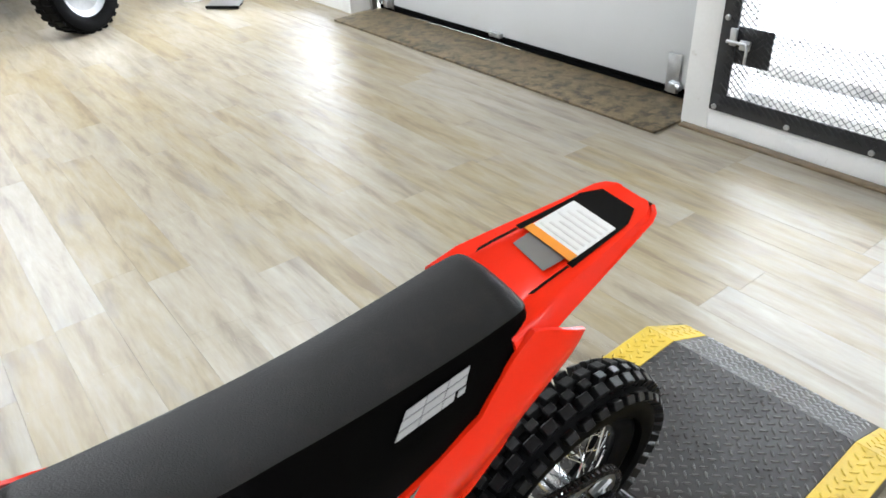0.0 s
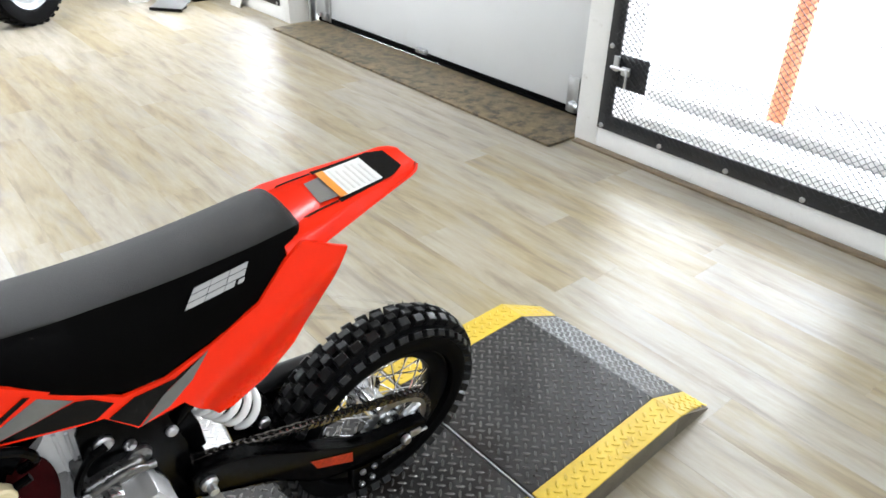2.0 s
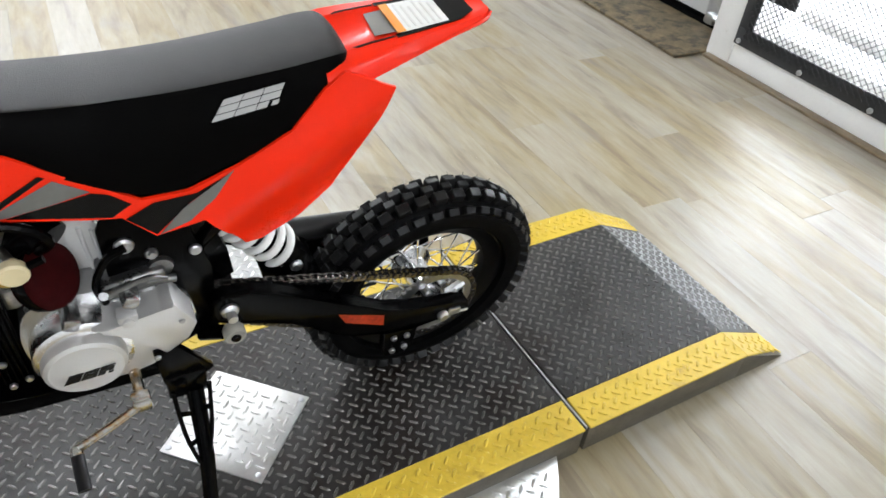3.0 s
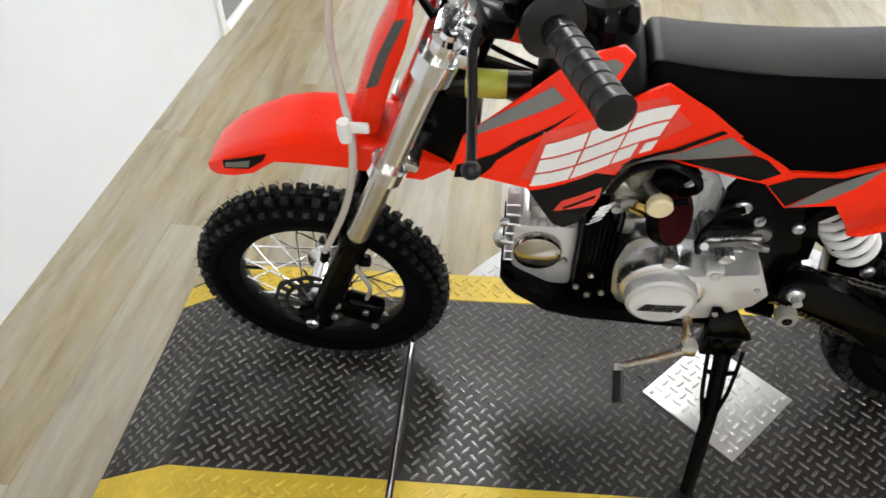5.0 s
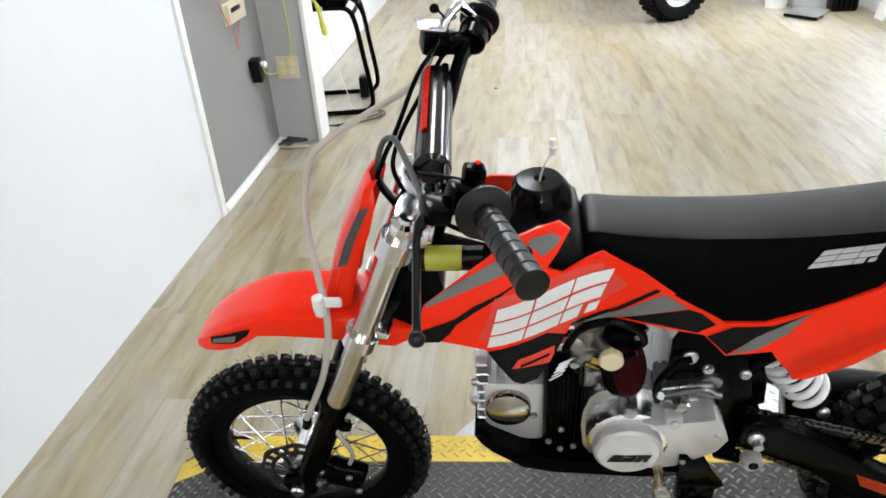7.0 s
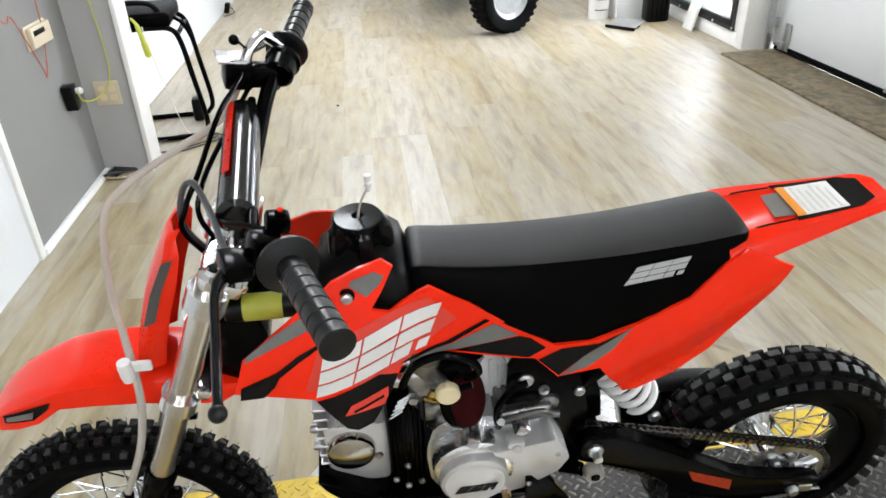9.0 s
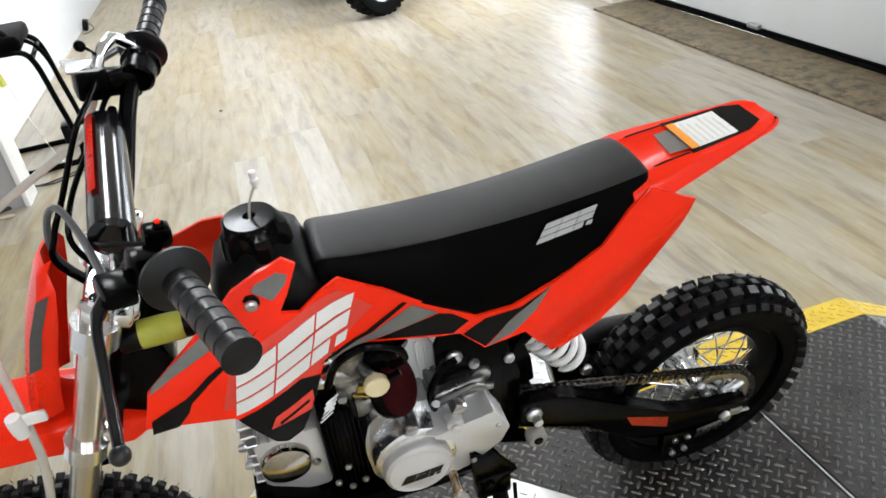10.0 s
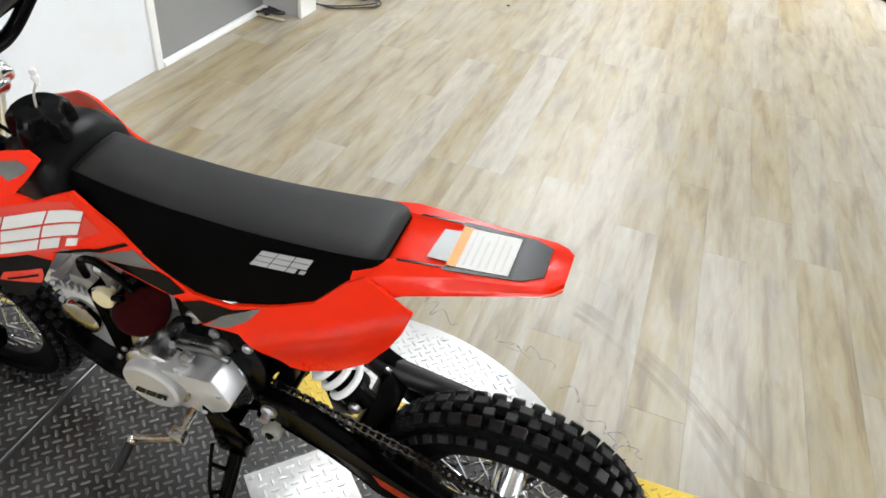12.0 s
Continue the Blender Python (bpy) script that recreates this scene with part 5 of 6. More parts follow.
cable("brake_hose", [(-0.885, 0.215, 0.955), (-0.922, 0.215, 0.897), (-0.993, 0.182, 0.866), (-1.058, 0.15, 0.838), (-1.085, 0.10, 0.820), (-1.086, 0.04, 0.755), (-1.060, -0.035, 0.712), (-1.041, -0.085, 0.690), (-1.043, -0.100, 0.635), (-1.066, -0.104, 0.552), (-1.113, -0.098, 0.447)], 0.0055, M_HOSE, bike, "clear-sleeved brake hose", 10, 8)
bm = bmesh.new()
lathe(bm, [(0.0085, -0.016), (0.0095, -0.008), (0.0095, 0.008), (0.0085, 0.016)], (-1.046, -0.094, 0.70), "z", 14)
box(bm, (-1.028, -0.09, 0.703), (0.03, 0.008, 0.016), bevel=0.003)
part("hose_clip", bm, M_LABEL, bike, "white plastic hose clip")
bm = rod(bmesh.new(), (-1.112, -0.100, 0.445), (-1.118, -0.098, 0.425), 0.0075, 10)
part("hose_end", bm, M_FRAME, bike)
M_CABLEGREY = mat("grey_cable_sleeve", (0.07, 0.07, 0.073), 0.3, var=0.2, scale=30)
CABLES = [[(-0.866, -0.165, 0.924), (-0.876, -0.13, 0.918), (-0.899, -0.06, 0.916), (-0.925, -0.005, 0.922), (-0.946, 0.01, 0.900), (-0.955, 0.01, 0.850), (-0.93, 0.02, 0.79)],
          [(-0.870, 0.20, 0.985), (-0.884, 0.165, 0.968), (-0.904, 0.12, 0.950), (-0.926, 0.03, 0.913), (-0.945, 0.005, 0.880), (-0.952, 0.0, 0.840), (-0.90, 0.02, 0.74)],
          [(-0.82, -0.15, 0.945), (-0.87, -0.10, 0.925), (-0.905, -0.04, 0.890), (-0.90, 0.02, 0.83)],
          [(-0.858, 0.225, 0.965), (-0.892, 0.14, 0.93), (-0.925, 0.04, 0.895), (-0.930, 0.01, 0.85), (-0.88, 0.02, 0.77), (-0.76, 0.03, 0.70)]]
for pts in CABLES:
    cable("control_cable", pts, 0.0042 if pts is CABLES[0] else 0.0036, M_CABLEGREY if pts is CABLES[0] else M_FRAME, bike, "grey-black control cable", 8)
can_a, can_b = Vector((-0.915, -0.050, 0.752)), Vector((-0.805, -0.050, 0.752))
bm = sweep(bmesh.new(), [can_a, can_a + Vector((0.003, 0, 0)), can_b - Vector((0.003, 0, 0)), can_b], [0.015, 0.0180, 0.0180, 0.015], 24)
canister = part("ignition_coil", bm, M_BLACK, bike, "black round coil housing")
part("front_label", sweep(bmesh.new(), [(-0.890, -0.050, 0.752), (-0.838, -0.050, 0.752)], 0.0186, 24), M_YELTAG, canister, "yellow-green wrapped label")

# frame
def tubes(name, runs, r, material=M_FRAME, label=""):
    bm = bmesh.new()
    for pts in runs:
        sweep(bm, spline(pts, 6), r, 14)
    return part(name, bm, material, bike, label)


tubes("backbone", [[(-0.90, 0, 0.74), (-0.78, 0, 0.70), (-0.62, 0, 0.655), (-0.47, 0, 0.60), (-0.41, 0, 0.50), (-0.395, 0, 0.40)]], 0.024, label="black frame spine")
tubes("subframe", [[(-0.50, s * 0.05, 0.64), (-0.36, s * 0.06, 0.665), (-0.24, s * 0.052, 0.735), (-0.18, s * 0.045, 0.762)] for s in (-1, 1)] + [[(-0.44, s * 0.05, 0.50), (-0.33, s * 0.058, 0.62), (-0.24, s * 0.055, 0.72)] for s in (-1, 1)], 0.011, label="black rear subframe tubes")
tubes("cradle", [[(-0.74, s * 0.06, 0.312), (-0.65, s * 0.065, 0.305), (-0.55, s * 0.065, 0.308), (-0.42, s * 0.06, 0.36)] for s in (-1, 1)], 0.012, label="black frame cradle tubes")
bm = prism(bmesh.new(), [(-0.534, 0.512), (-0.534, 0.61), (-0.524, 0.632), (-0.49, 0.645), (-0.43, 0.61), (-0.40, 0.50), (-0.40, 0.36), (-0.43, 0.36), (-0.45, 0.48), (-0.50, 0.525)], -0.075, -0.066, 0.002)
prism(bm, [(-0.45, 0.60), (-0.43, 0.61), (-0.40, 0.50), (-0.40, 0.36), (-0.43, 0.36), (-0.45, 0.48)], 0.066, 0.075, 0.0)
gus = part("frame_gusset", bm, M_FRAME, bike, "black frame side plate")
for x, z, r in ((-0.506, 0.581, 0.013), (-0.476, 0.556, 0.009), (-0.42, 0.545, 0.009)):
    bm = bmesh.new()
    bolt_head(bm, (x, -0.075, z), r, 0.007, "y", -1)
    part("bolt", bm, M_BOLT, gus)
bm = prism(bmesh.new(), rounded([(-0.84, 0.40), (-0.82, 0.36), (-0.74, 0.292), (-0.50, 0.286), (-0.47, 0.30), (-0.50, 0.318), (-0.72, 0.325), (-0.80, 0.375)], 1), -0.085, 0.085, 0.003)
part("skid_plate", bm, M_FRAME, bike, "black skid plate")

# engine
M_CASE = mat("satin_crankcase", (0.42, 0.42, 0.42), 0.25, 0.95, var=0.2, scale=16, fine=260, bump=0.06)
M_DRUM = mat("brushed_drum", (0.84, 0.84, 0.85), 0.27, 1.0, var=0.2, scale=22, fine=160, bump=0.04)
eng = part("engine", prism(bmesh.new(), rounded([(-0.650, 0.34), (-0.660, 0.44), (-0.645, 0.50), (-0.60, 0.515), (-0.50, 0.505), (-0.44, 0.47), (-0.43, 0.39), (-0.49, 0.34), (-0.57, 0.315)], 2), -0.080, 0.10, 0.004), M_CASE, bike, "cast aluminium crankcase")
part("case_drum", lathe(bmesh.new(), [(0.068, -0.045), (0.070, -0.050), (0.066, -0.112), (0.060, -0.117), (0.053, -0.118)], (-0.585, 0, 0.424), "y", 64), M_DRUM, eng, "brushed round crankcase side")
part("stator_cover", lathe(bmesh.new(), [(0.054, -0.108), (0.0545, -0.126), (0.0525, -0.133), (0.047, -0.1365), (0.044, -0.1360), (0.025, -0.1385), (0.0005, -0.1395)], (-0.589, 0, 0.423), "y", 56), M_COVER, eng, "round silver generator cover")
sc = eng.children[-1]
slanted_marks("cover_mark", (-0.622, 0.405), (-0.560, 0.407), (-0.552, 0.425), (-0.612, 0.423), lambda x, z: -0.1385, M_BLACKDECAL, sc, "black printed marks", 0.0012)
bm = prism(bmesh.new(), [(-0.572, 0.484), (-0.526, 0.482), (-0.480, 0.490), (-0.464, 0.500), (-0.438, 0.447), (-0.452, 0.418), (-0.486, 0.394), (-0.500, 0.417), (-0.518, 0.441), (-0.541, 0.464), (-0.556, 0.477)], -0.126, -0.06, 0.0035)
part("sprocket_cover", bm, M_COVER, eng, "silver sprocket cover")
bm = prism(bmesh.new(), [(-0.588, 0.478), (-0.556, 0.477), (-0.541, 0.464), (-0.518, 0.441), (-0.500, 0.417), (-0.487, 0.394), (-0.505, 0.366), (-0.540, 0.358), (-0.585, 0.360)], -0.117, -0.06, 0.003)
part("case_skirt", bm, M_COVER, eng, "silver lower crankcase side")
bm = bmesh.new()
box(bm, (-0.524, -0.112, 0.486), (0.026, 0.024, 0.016), bevel=0.004)
lathe(bm, [(0.008, -0.100), (0.008, -0.128), (0.005, -0.130)], (-0.524, 0, 0.484), "y", 14)
part("cover_boss", bm, M_COVER, eng, "cast bolt boss")
for x, z in ((-0.590, 0.497), (-0.515, 0.512)):
    bm = bmesh.new()
    box(bm, (x, -0.095, z), (0.022, 0.05, 0.022), (0, 25, 0), bevel=0.006)
    part("case_boss", bm, M_CASE, eng)
bm = bmesh.new()
box(bm, (-0.505, -0.050, 0.516), (0.085, 0.085, 0.030), (0, -8, 0), bevel=0.008, seg=3)
sweep(bm, spline([(-0.548, -0.092, 0.512), (-0.515, -0.098, 0.527), (-0.485, -0.096, 0.530), (-0.462, -0.088, 0.512)], 5), 0.0045, 10)
rod(bm, (-0.545, -0.09, 0.512), (-0.545, -0.100, 0.520), 0.006, 14)
rod(bm, (-0.490, -0.088, 0.516), (-0.452, -0.088, 0.510), 0.006, 12)
lathe(bm, [(0.016, -0.082), (0.018, -0.077), (0.018, -0.03)], (-0.468, 0, 0.528), "y", 20)
part("starter_motor", bm, mat("dark_starter_casting", (0.20, 0.20, 0.20), 0.28, 0.95, var=0.3, scale=30, fine=260, bump=0.08), eng, "dark starter housing with clamps")
for x, z, y in ((-0.64, 0.375, -0.08), (-0.60, 0.350, -0.10), (-0.50, 0.39, -0.123), (-0.458, 0.46, -0.123), (-0.545, 0.545, -0.085), (-0.475, 0.56, -0.08)):
    bm = bmesh.new()
    bolt_head(bm, (x, y, z), 0.005, 0.005, "y", -1)
    part("bolt", bm, M_BOLT, eng)
bm = bmesh.new()
box(bm, (-0.687, 0, 0.44), (0.055, 0.13, 0.17), bevel=0.006)
cyl = part("cylinder", bm, M_FRAME, bike, "black finned cylinder barrel")
for k in range(8):
    part("fin", box(bmesh.new(), (-0.714 + 0.0078 * k, 0, 0.45), (0.0028, 0.15, 0.195), bevel=0.001, seg=1), M_FRAME, cyl)
for k in range(5):
    part("fin_edge", box(bmesh.new(), (-0.702 + 0.0035 * k, -0.0765, 0.534 + 0.0085 * k), (0.027, 0.004, 0.0026), (0, -38, 0), bevel=0.0008, seg=1), M_ALU, cyl, "bare metal fin edge")
for x, z in ((-0.690, 0.405), (-0.668, 0.36), (-0.710, 0.372), (-0.69, 0.352)):
    bm = bmesh.new()
    bolt_head(bm, (x, -0.076, z), 0.0055, 0.005, "y", -1)
    part("bolt", bm, M_BOLT, cyl)
bm = bmesh.new()
box(bm, (-0.768, 0, 0.412), (0.105, 0.105, 0.15), bevel=0.012)
head = part("cylinder_head", bm, M_COVER, bike, "silver cylinder head with fins")
for k in range(6):
    part("fin", box(bmesh.new(), (-0.808 + 0.014 * k, 0, 0.493), (0.0045, 0.10, 0.022), bevel=0.0015, seg=1), M_CAST, head)
for k in range(7):
    part("fin", box(bmesh.new(), (-0.820, 0, 0.395 + 0.022 * k), (0.022, 0.10, 0.005), bevel=0.0015, seg=1), M_CAST, head)
part("rocker_cap", box(bmesh.new(), (-0.760, 0, 0.506), (0.070, 0.085, 0.030), bevel=0.008), M_CAST, head, "cast rocker cap")
part("head_cover", lathe(bmesh.new(), [(0.038, -0.05), (0.039, -0.062), (0.037, -0.068), (0.030, -0.072), (0.0005, -0.074)], (-0.778, 0, 0.437), "y", 44), mat("smoky_polish", (0.5, 0.47, 0.42), 0.14, 1.0, var=0.1, scale=20), head, "polished round head cover")
for x, z in ((-0.826, 0.483), (-0.826, 0.439), (-0.735, 0.41)):
    bm = bmesh.new()
    if x < -0.8:
        bolt_head(bm, (x, -0.045, z), 0.007, 0.012, "x", -1)
    else:
        bolt_head(bm, (x, -0.052, z), 0.007, 0.006, "y", -1)
    part("bolt", bm, M_BOLT, head)
# carburettor, filter
bm = bmesh.new()
lathe(bm, [(0.019, 0.535), (0.021, 0.545), (0.021, 0.60), (0.024, 0.602), (0.024, 0.622), (0.017, 0.632), (0.006, 0.636)], (-0.652, -0.045, 0), "z", 24)
box(bm, (-0.655, -0.045, 0.565), (0.05, 0.045, 0.04), bevel=0.006)
lathe(bm, [(0.021, -0.03), (0.021, 0.05)], (-0.65, -0.045, 0.585), "x", 20)
lathe(bm, [(0.022, 0.50), (0.024, 0.51), (0.024, 0.535)], (-0.652, -0.045, 0), "z", 20)
rod(bm, (-0.675, -0.07, 0.565), (-0.675, -0.082, 0.565), 0.007)
rod(bm, (-0.64, -0.07, 0.545), (-0.64, -0.08, 0.545), 0.005)
rod(bm, (-0.640, -0.065, 0.605), (-0.628, -0.100, 0.612), 0.008, 12)
carb = part("carburettor", bm, mat("dull_carb_casting", (0.27, 0.265, 0.25), 0.3, 0.95, var=0.35, scale=40, fine=260, bump=0.1), bike, "dull cast carburettor")
part("slide_top", lathe(bmesh.new(), [(0.0245, 0.622), (0.0245, 0.636), (0.018, 0.644), (0.005, 0.65)], (-0.652, -0.045, 0), "z", 24), mat("smoked_cap", (0.12, 0.1, 0.06), 0.3, var=0.2), carb, "amber carburettor top")
knob = part("choke_knob", lathe(bmesh.new(), [(0.007, -0.094), (0.007, -0.103), (0.016, -0.105), (0.0175, -0.108), (0.0175, -0.117), (0.015, -0.120), (0.0005, -0.1205)], (-0.627, 0, 0.612), "y", 26), M_CREAM, carb, "cream plastic primer cap")
part("knob_barb", rod(bmesh.new(), (-0.610, -0.112, 0.618), (-0.592, -0.112, 0.624), 0.005, 10), M_FRAME, knob)
bm = bmesh.new()
box(bm, (-0.638, -0.085, 0.58), (0.03, 0.008, 0.014), (0, 20, 0), bevel=0.002)
rod(bm, (-0.66, -0.085, 0.575), (-0.625, -0.088, 0.56), 0.004)
part("brass_fittings", bm, M_BRASS, carb, "brass linkage")
bm = bmesh.new()
sweep(bm, spline([(-0.71, 0, 0.505), (-0.715, -0.02, 0.545), (-0.70, -0.04, 0.575), (-0.675, -0.045, 0.585)], 6), 0.019, 16)
part("intake_manifold", bm, M_ALU, bike, "aluminium intake manifold")
bm = bmesh.new()
FC, FN = Vector((-0.600, -0.082, 0.563)), Vector((0.80, -0.45, 0.40)).normalized()
sweep(bm, [FC - FN * 0.020, FC - FN * 0.017, FC + FN * 0.006, FC + FN * 0.014, FC + FN * 0.018, FC + FN * 0.0195, FC + FN * 0.020], [0.034, 0.041, 0.0435, 0.041, 0.035, 0.022, 0.008], 40)
flt = part("air_filter", bm, M_FILTER, bike, "dark red foam air filter", smooth=80)
part("filter_band", sweep(bmesh.new(), [FC - FN * 0.016, FC - FN * 0.012, FC + FN * 0.000, FC + FN * 0.004], [0.041, 0.0440, 0.0448, 0.0438], 40), M_FRAME, flt, "black rubber band")
bm = bmesh.new()
sweep(bm, spline([(-0.62, -0.05, 0.59), (-0.60, -0.05, 0.605), (-0.588, -0.062, 0.60)], 5), 0.03, 18)
part("filter_neck", bm, M_FRAME, bike)
cable("breather_hose", [(-0.690, -0.080, 0.600), (-0.672, -0.092, 0.652), (-0.632, -0.100, 0.677), (-0.594, -0.104, 0.664), (-0.582, -0.100, 0.636), (-0.598, -0.086, 0.612)], 0.0062, M_FRAME, bike, "black breather hose", 8)
cable("overflow_hose", [(-0.545, -0.085, 0.49), (-0.55, -0.09, 0.535), (-0.53, -0.088, 0.575), (-0.505, -0.085, 0.585)], 0.0055, M_FRAME, bike, "black overflow hose", 8)
cable("spark_lead", [(-0.80, 0.06, 0.46), (-0.78, 0.085, 0.54), (-0.72, 0.06, 0.64)], 0.0045, M_FRAME, bike, "black spark lead", 8)

# shift lever, side stand, footrest
bm = bmesh.new()
rod(bm, (-0.535, -0.11, 0.362), (-0.535, -0.165, 0.352), 0.008)
box(bm, (-0.535, -0.163, 0.35), (0.026, 0.02, 0.03), bevel=0.004)
sweep(bm, spline([(-0.54, -0.168, 0.348), (-0.58, -0.172, 0.325), (-0.632, -0.175, 0.298)], 5), 0.0062, 12)
rod(bm, (-0.634, -0.172, 0.298), (-0.634, -0.186, 0.292), 0.009)
shift = part("shift_lever", bm, M_LEVERBRASS, bike, "gold-zinc gear lever")
part("shift_peg", rod(bmesh.new(), (-0.634, -0.184, 0.294), (-0.634, -0.232, 0.278), 0.0095, 14), M_GRIP, shift, "black rubber gear peg")
# stand foot rests on the deck: in bike space
sf = Matrix.Rotation(radians(-LEAN), 3, "X") @ Vector((-0.487, -0.262 - 0.035, 0.012))
bm = bmesh.new()
prism(bm, [(-0.505, 0.40), (-0.47, 0.40), (-0.425, 0.325), (-0.445, 0.31), (-0.48, 0.295), (-0.50, 0.315)], -0.125, -0.112, 0.002)
box(bm, (-0.468, -0.115, 0.305), (0.06, 0.03, 0.06), bevel=0.005)
top = Vector((-0.459, -0.125, 0.285))
sweep(bm, [top, top + (sf - top) * 0.4 + Vector((0.005, 0, 0)), top + (sf - top) * 0.95], [0.014, 0.0125, 0.0115], 14)
bolt_head(bm, (-0.478, -0.13, 0.318), 0.009, 0.008, "y", -1)
stand = part("side_stand", bm, M_FRAME, bike, "black side stand leg")
part("stand_foot", box(bmesh.new(), tuple(sf + Vector((0, 0, 0.002))), (0.036, 0.038, 0.022), (-LEAN, 0, 0), bevel=0.0105, seg=4), M_GRIP, stand, "black rubber stand foot")
# return springs: two rods with cross pieces, tapering to the leg
hook = top + (sf - top) * 0.42
for dx in (-0.03, 0.024):
    bm = bmesh.new()
    a0 = Vector((-0.462 + dx, -0.142, 0.315))
    knee = a0 + (hook - a0) * 0.55 + Vector((dx * 0.3, -0.008, 0))
    sweep(bm, spline([a0, knee, hook + Vector((dx * 0.25, -0.008, 0.0))], 5), 0.0036, 8)
    for t in (0.3, 0.72):
        p = a0 + (hook - a0) * t + Vector((dx * 0.3 * t, -0.008 * t, 0))
        axis_p = top + (hook - top) * (0.1 + 0.85 * t)
        rod(bm, tuple(p), tuple(axis_p), 0.0042, 8)
    part("stand_spring", bm, M_FRAME, stand)
bm = bmesh.new()
lathe(bm, [(0.015, -0.118), (0.017, -0.114), (0.017, -0.100), (0.015, -0.096)], (-0.386, 0, 0.374), "y", 24)
rol = part("chain_roller", bm, mat("grey_nylon", (0.27, 0.26, 0.23), 0.4, var=0.1, scale=30), bike, "grey nylon chain roller")
bm = bmesh.new()
bolt_head(bm, (-0.386, -0.117, 0.374), 0.008, 0.005, "y", -1)
part("bolt", bm, M_FRAME, rol)
bm = rod(bmesh.new(), (-0.43, -0.07, 0.345), (-0.40, -0.09, 0.36), 0.012)
part("footpeg_bracket", bm, M_FRAME, bike)

# swing arm, chain, sprocket
PVX, PVZ = -0.388, 0.424
bm = bmesh.new()
for s in (-1, 1):
    pts = [(PVX - 0.02, 0.455), (PVX + 0.05, 0.448), (-0.23, 0.375), (-0.10, 0.285), (0.055, 0.262), (0.06, 0.225), (-0.08, 0.222), (-0.20, 0.258), (-0.27, 0.335), (PVX + 0.0, 0.392), (PVX - 0.025, 0.40)]
    prism(bm, rounded(pts, 1), s * 0.075, s * 0.100, 0.0035)
box(bm, (-0.245, 0, 0.352), (0.05, 0.15, 0.045), (0, 33, 0), bevel=0.008)
rod(bm, (PVX, -0.09, PVZ), (PVX, 0.09, PVZ), 0.02, 18)
sa = part("swing_arm", bm, M_FRAME, bike, "black steel swing arm")
bm = bmesh.new()
bolt_head(bm, (PVX, -0.100, PVZ), 0.014, 0.009, "y", -1)
rod(bm, (PVX, -0.108, PVZ), (PVX, -0.122, PVZ), 0.0075)
part("pivot_bolt", bm, M_STEEL, sa, "bright pivot bolt and nut")
bm = bmesh.new()
bm.faces.new([bm.verts.new((x, -0.1012, z)) for x, z in ((-0.212, 0.333), (-0.124, 0.292), (-0.122, 0.262), (-0.198, 0.303))])
bmesh.ops.solidify(bm, geom=bm.faces[:], thickness=0.0008)
part("arm_decal", bm, mat("orange_red_decal", (0.62, 0.06, 0.02), 0.4, var=0.3, scale=60), sa, "orange-red decal")
bm = bmesh.new()
box(bm, (0.026, -0.102, RAZ + 0.004), (0.026, 0.005, 0.018), (0, 5, 0), bevel=0.002)
rod(bm, (0.03, -0.102, RAZ), (0.056, -0.102, RAZ - 0.002), 0.003)
bolt_head(bm, (0.0, -0.102, RAZ + 0.006), 0.011, 0.011, "y", -1)
part("chain_adjuster", bm, M_STEEL, sa, "zinc chain adjuster and axle nut")
bm = prism(bmesh.new(), [(-0.115, 0.225), (-0.045, 0.225), (-0.05, 0.155), (-0.075, 0.140), (-0.11, 0.150)], -0.098, -0.072, 0.003)
guide = part("chain_guide", bm, M_FRAME, sa, "black chain guide block")
for x, z in ((-0.095, 0.205), (-0.068, 0.203), (-0.095, 0.165), (-0.070, 0.168)):
    bm = bmesh.new()
    bolt_head(bm, (x, -0.098, z), 0.0065, 0.006, "y", -1)
    part("bolt", bm, M_BOLT, guide)
YC = -0.064
SR, FR, FSX, FSZ = 0.086, 0.030, -0.452, 0.428
bm = bmesh.new()
ring = []
seg = 82
for k in range(seg):
    a = 2 * math.pi * k / seg
    r = SR + (0.003 if k % 2 else -0.004)
    ring.append([bm.verts.new((q * math.cos(a), y, q * math.sin(a))) for q, y in ((r, YC - 0.003), (r, YC + 0.003), (0.066, YC + 0.003), (0.066, YC - 0.003))])
for k in range(seg):
    A, B = ring[k], ring[(k + 1) % seg]
    for j in range(4):
        bm.faces.new((A[j], A[(j + 1) % 4], B[(j + 1) % 4], B[j]))
for k in range(4):
    a = k * math.pi / 2 + 0.5
    rod(bm, (0.07 * math.cos(a), YC, 0.07 * math.sin(a)), (0.03 * math.cos(a), YC, 0.03 * math.sin(a)), 0.009, 8)
    bolt_head(bm, (0.045 * math.cos(a), YC - 0.006, 0.045 * math.sin(a)), 0.007, 0.006, "y", -1)
part("sprocket", bm, M_STEEL, rw, "steel rear sprocket")
# chain run round both sprockets
path = []
d = Vector((FSX, 0, FSZ)) - Vector((RAX, 0, RAZ))
D = d.length
base_a = math.atan2(d.z, d.x)
off = math.acos((SR - FR) / D)
a1, a2 = base_a - off, base_a + off
n = 40
for k in range(n + 1):
    a = a2 + (2 * math.pi - 2 * off) * k / n
    path.append(Vector((RAX + SR * math.cos(a), YC, RAZ + SR * math.sin(a))))
for k in range(13):
    a = a1 + 2 * off * k / 12
    path.append(Vector((FSX + FR * math.cos(a), YC, FSZ + FR * math.sin(a))))
path.append(path[0])
length = [0]
for p, q in zip(path, path[1:]):
    length.append(length[-1] + (q - p).length)
N_LINK = 104
bm = bmesh.new()


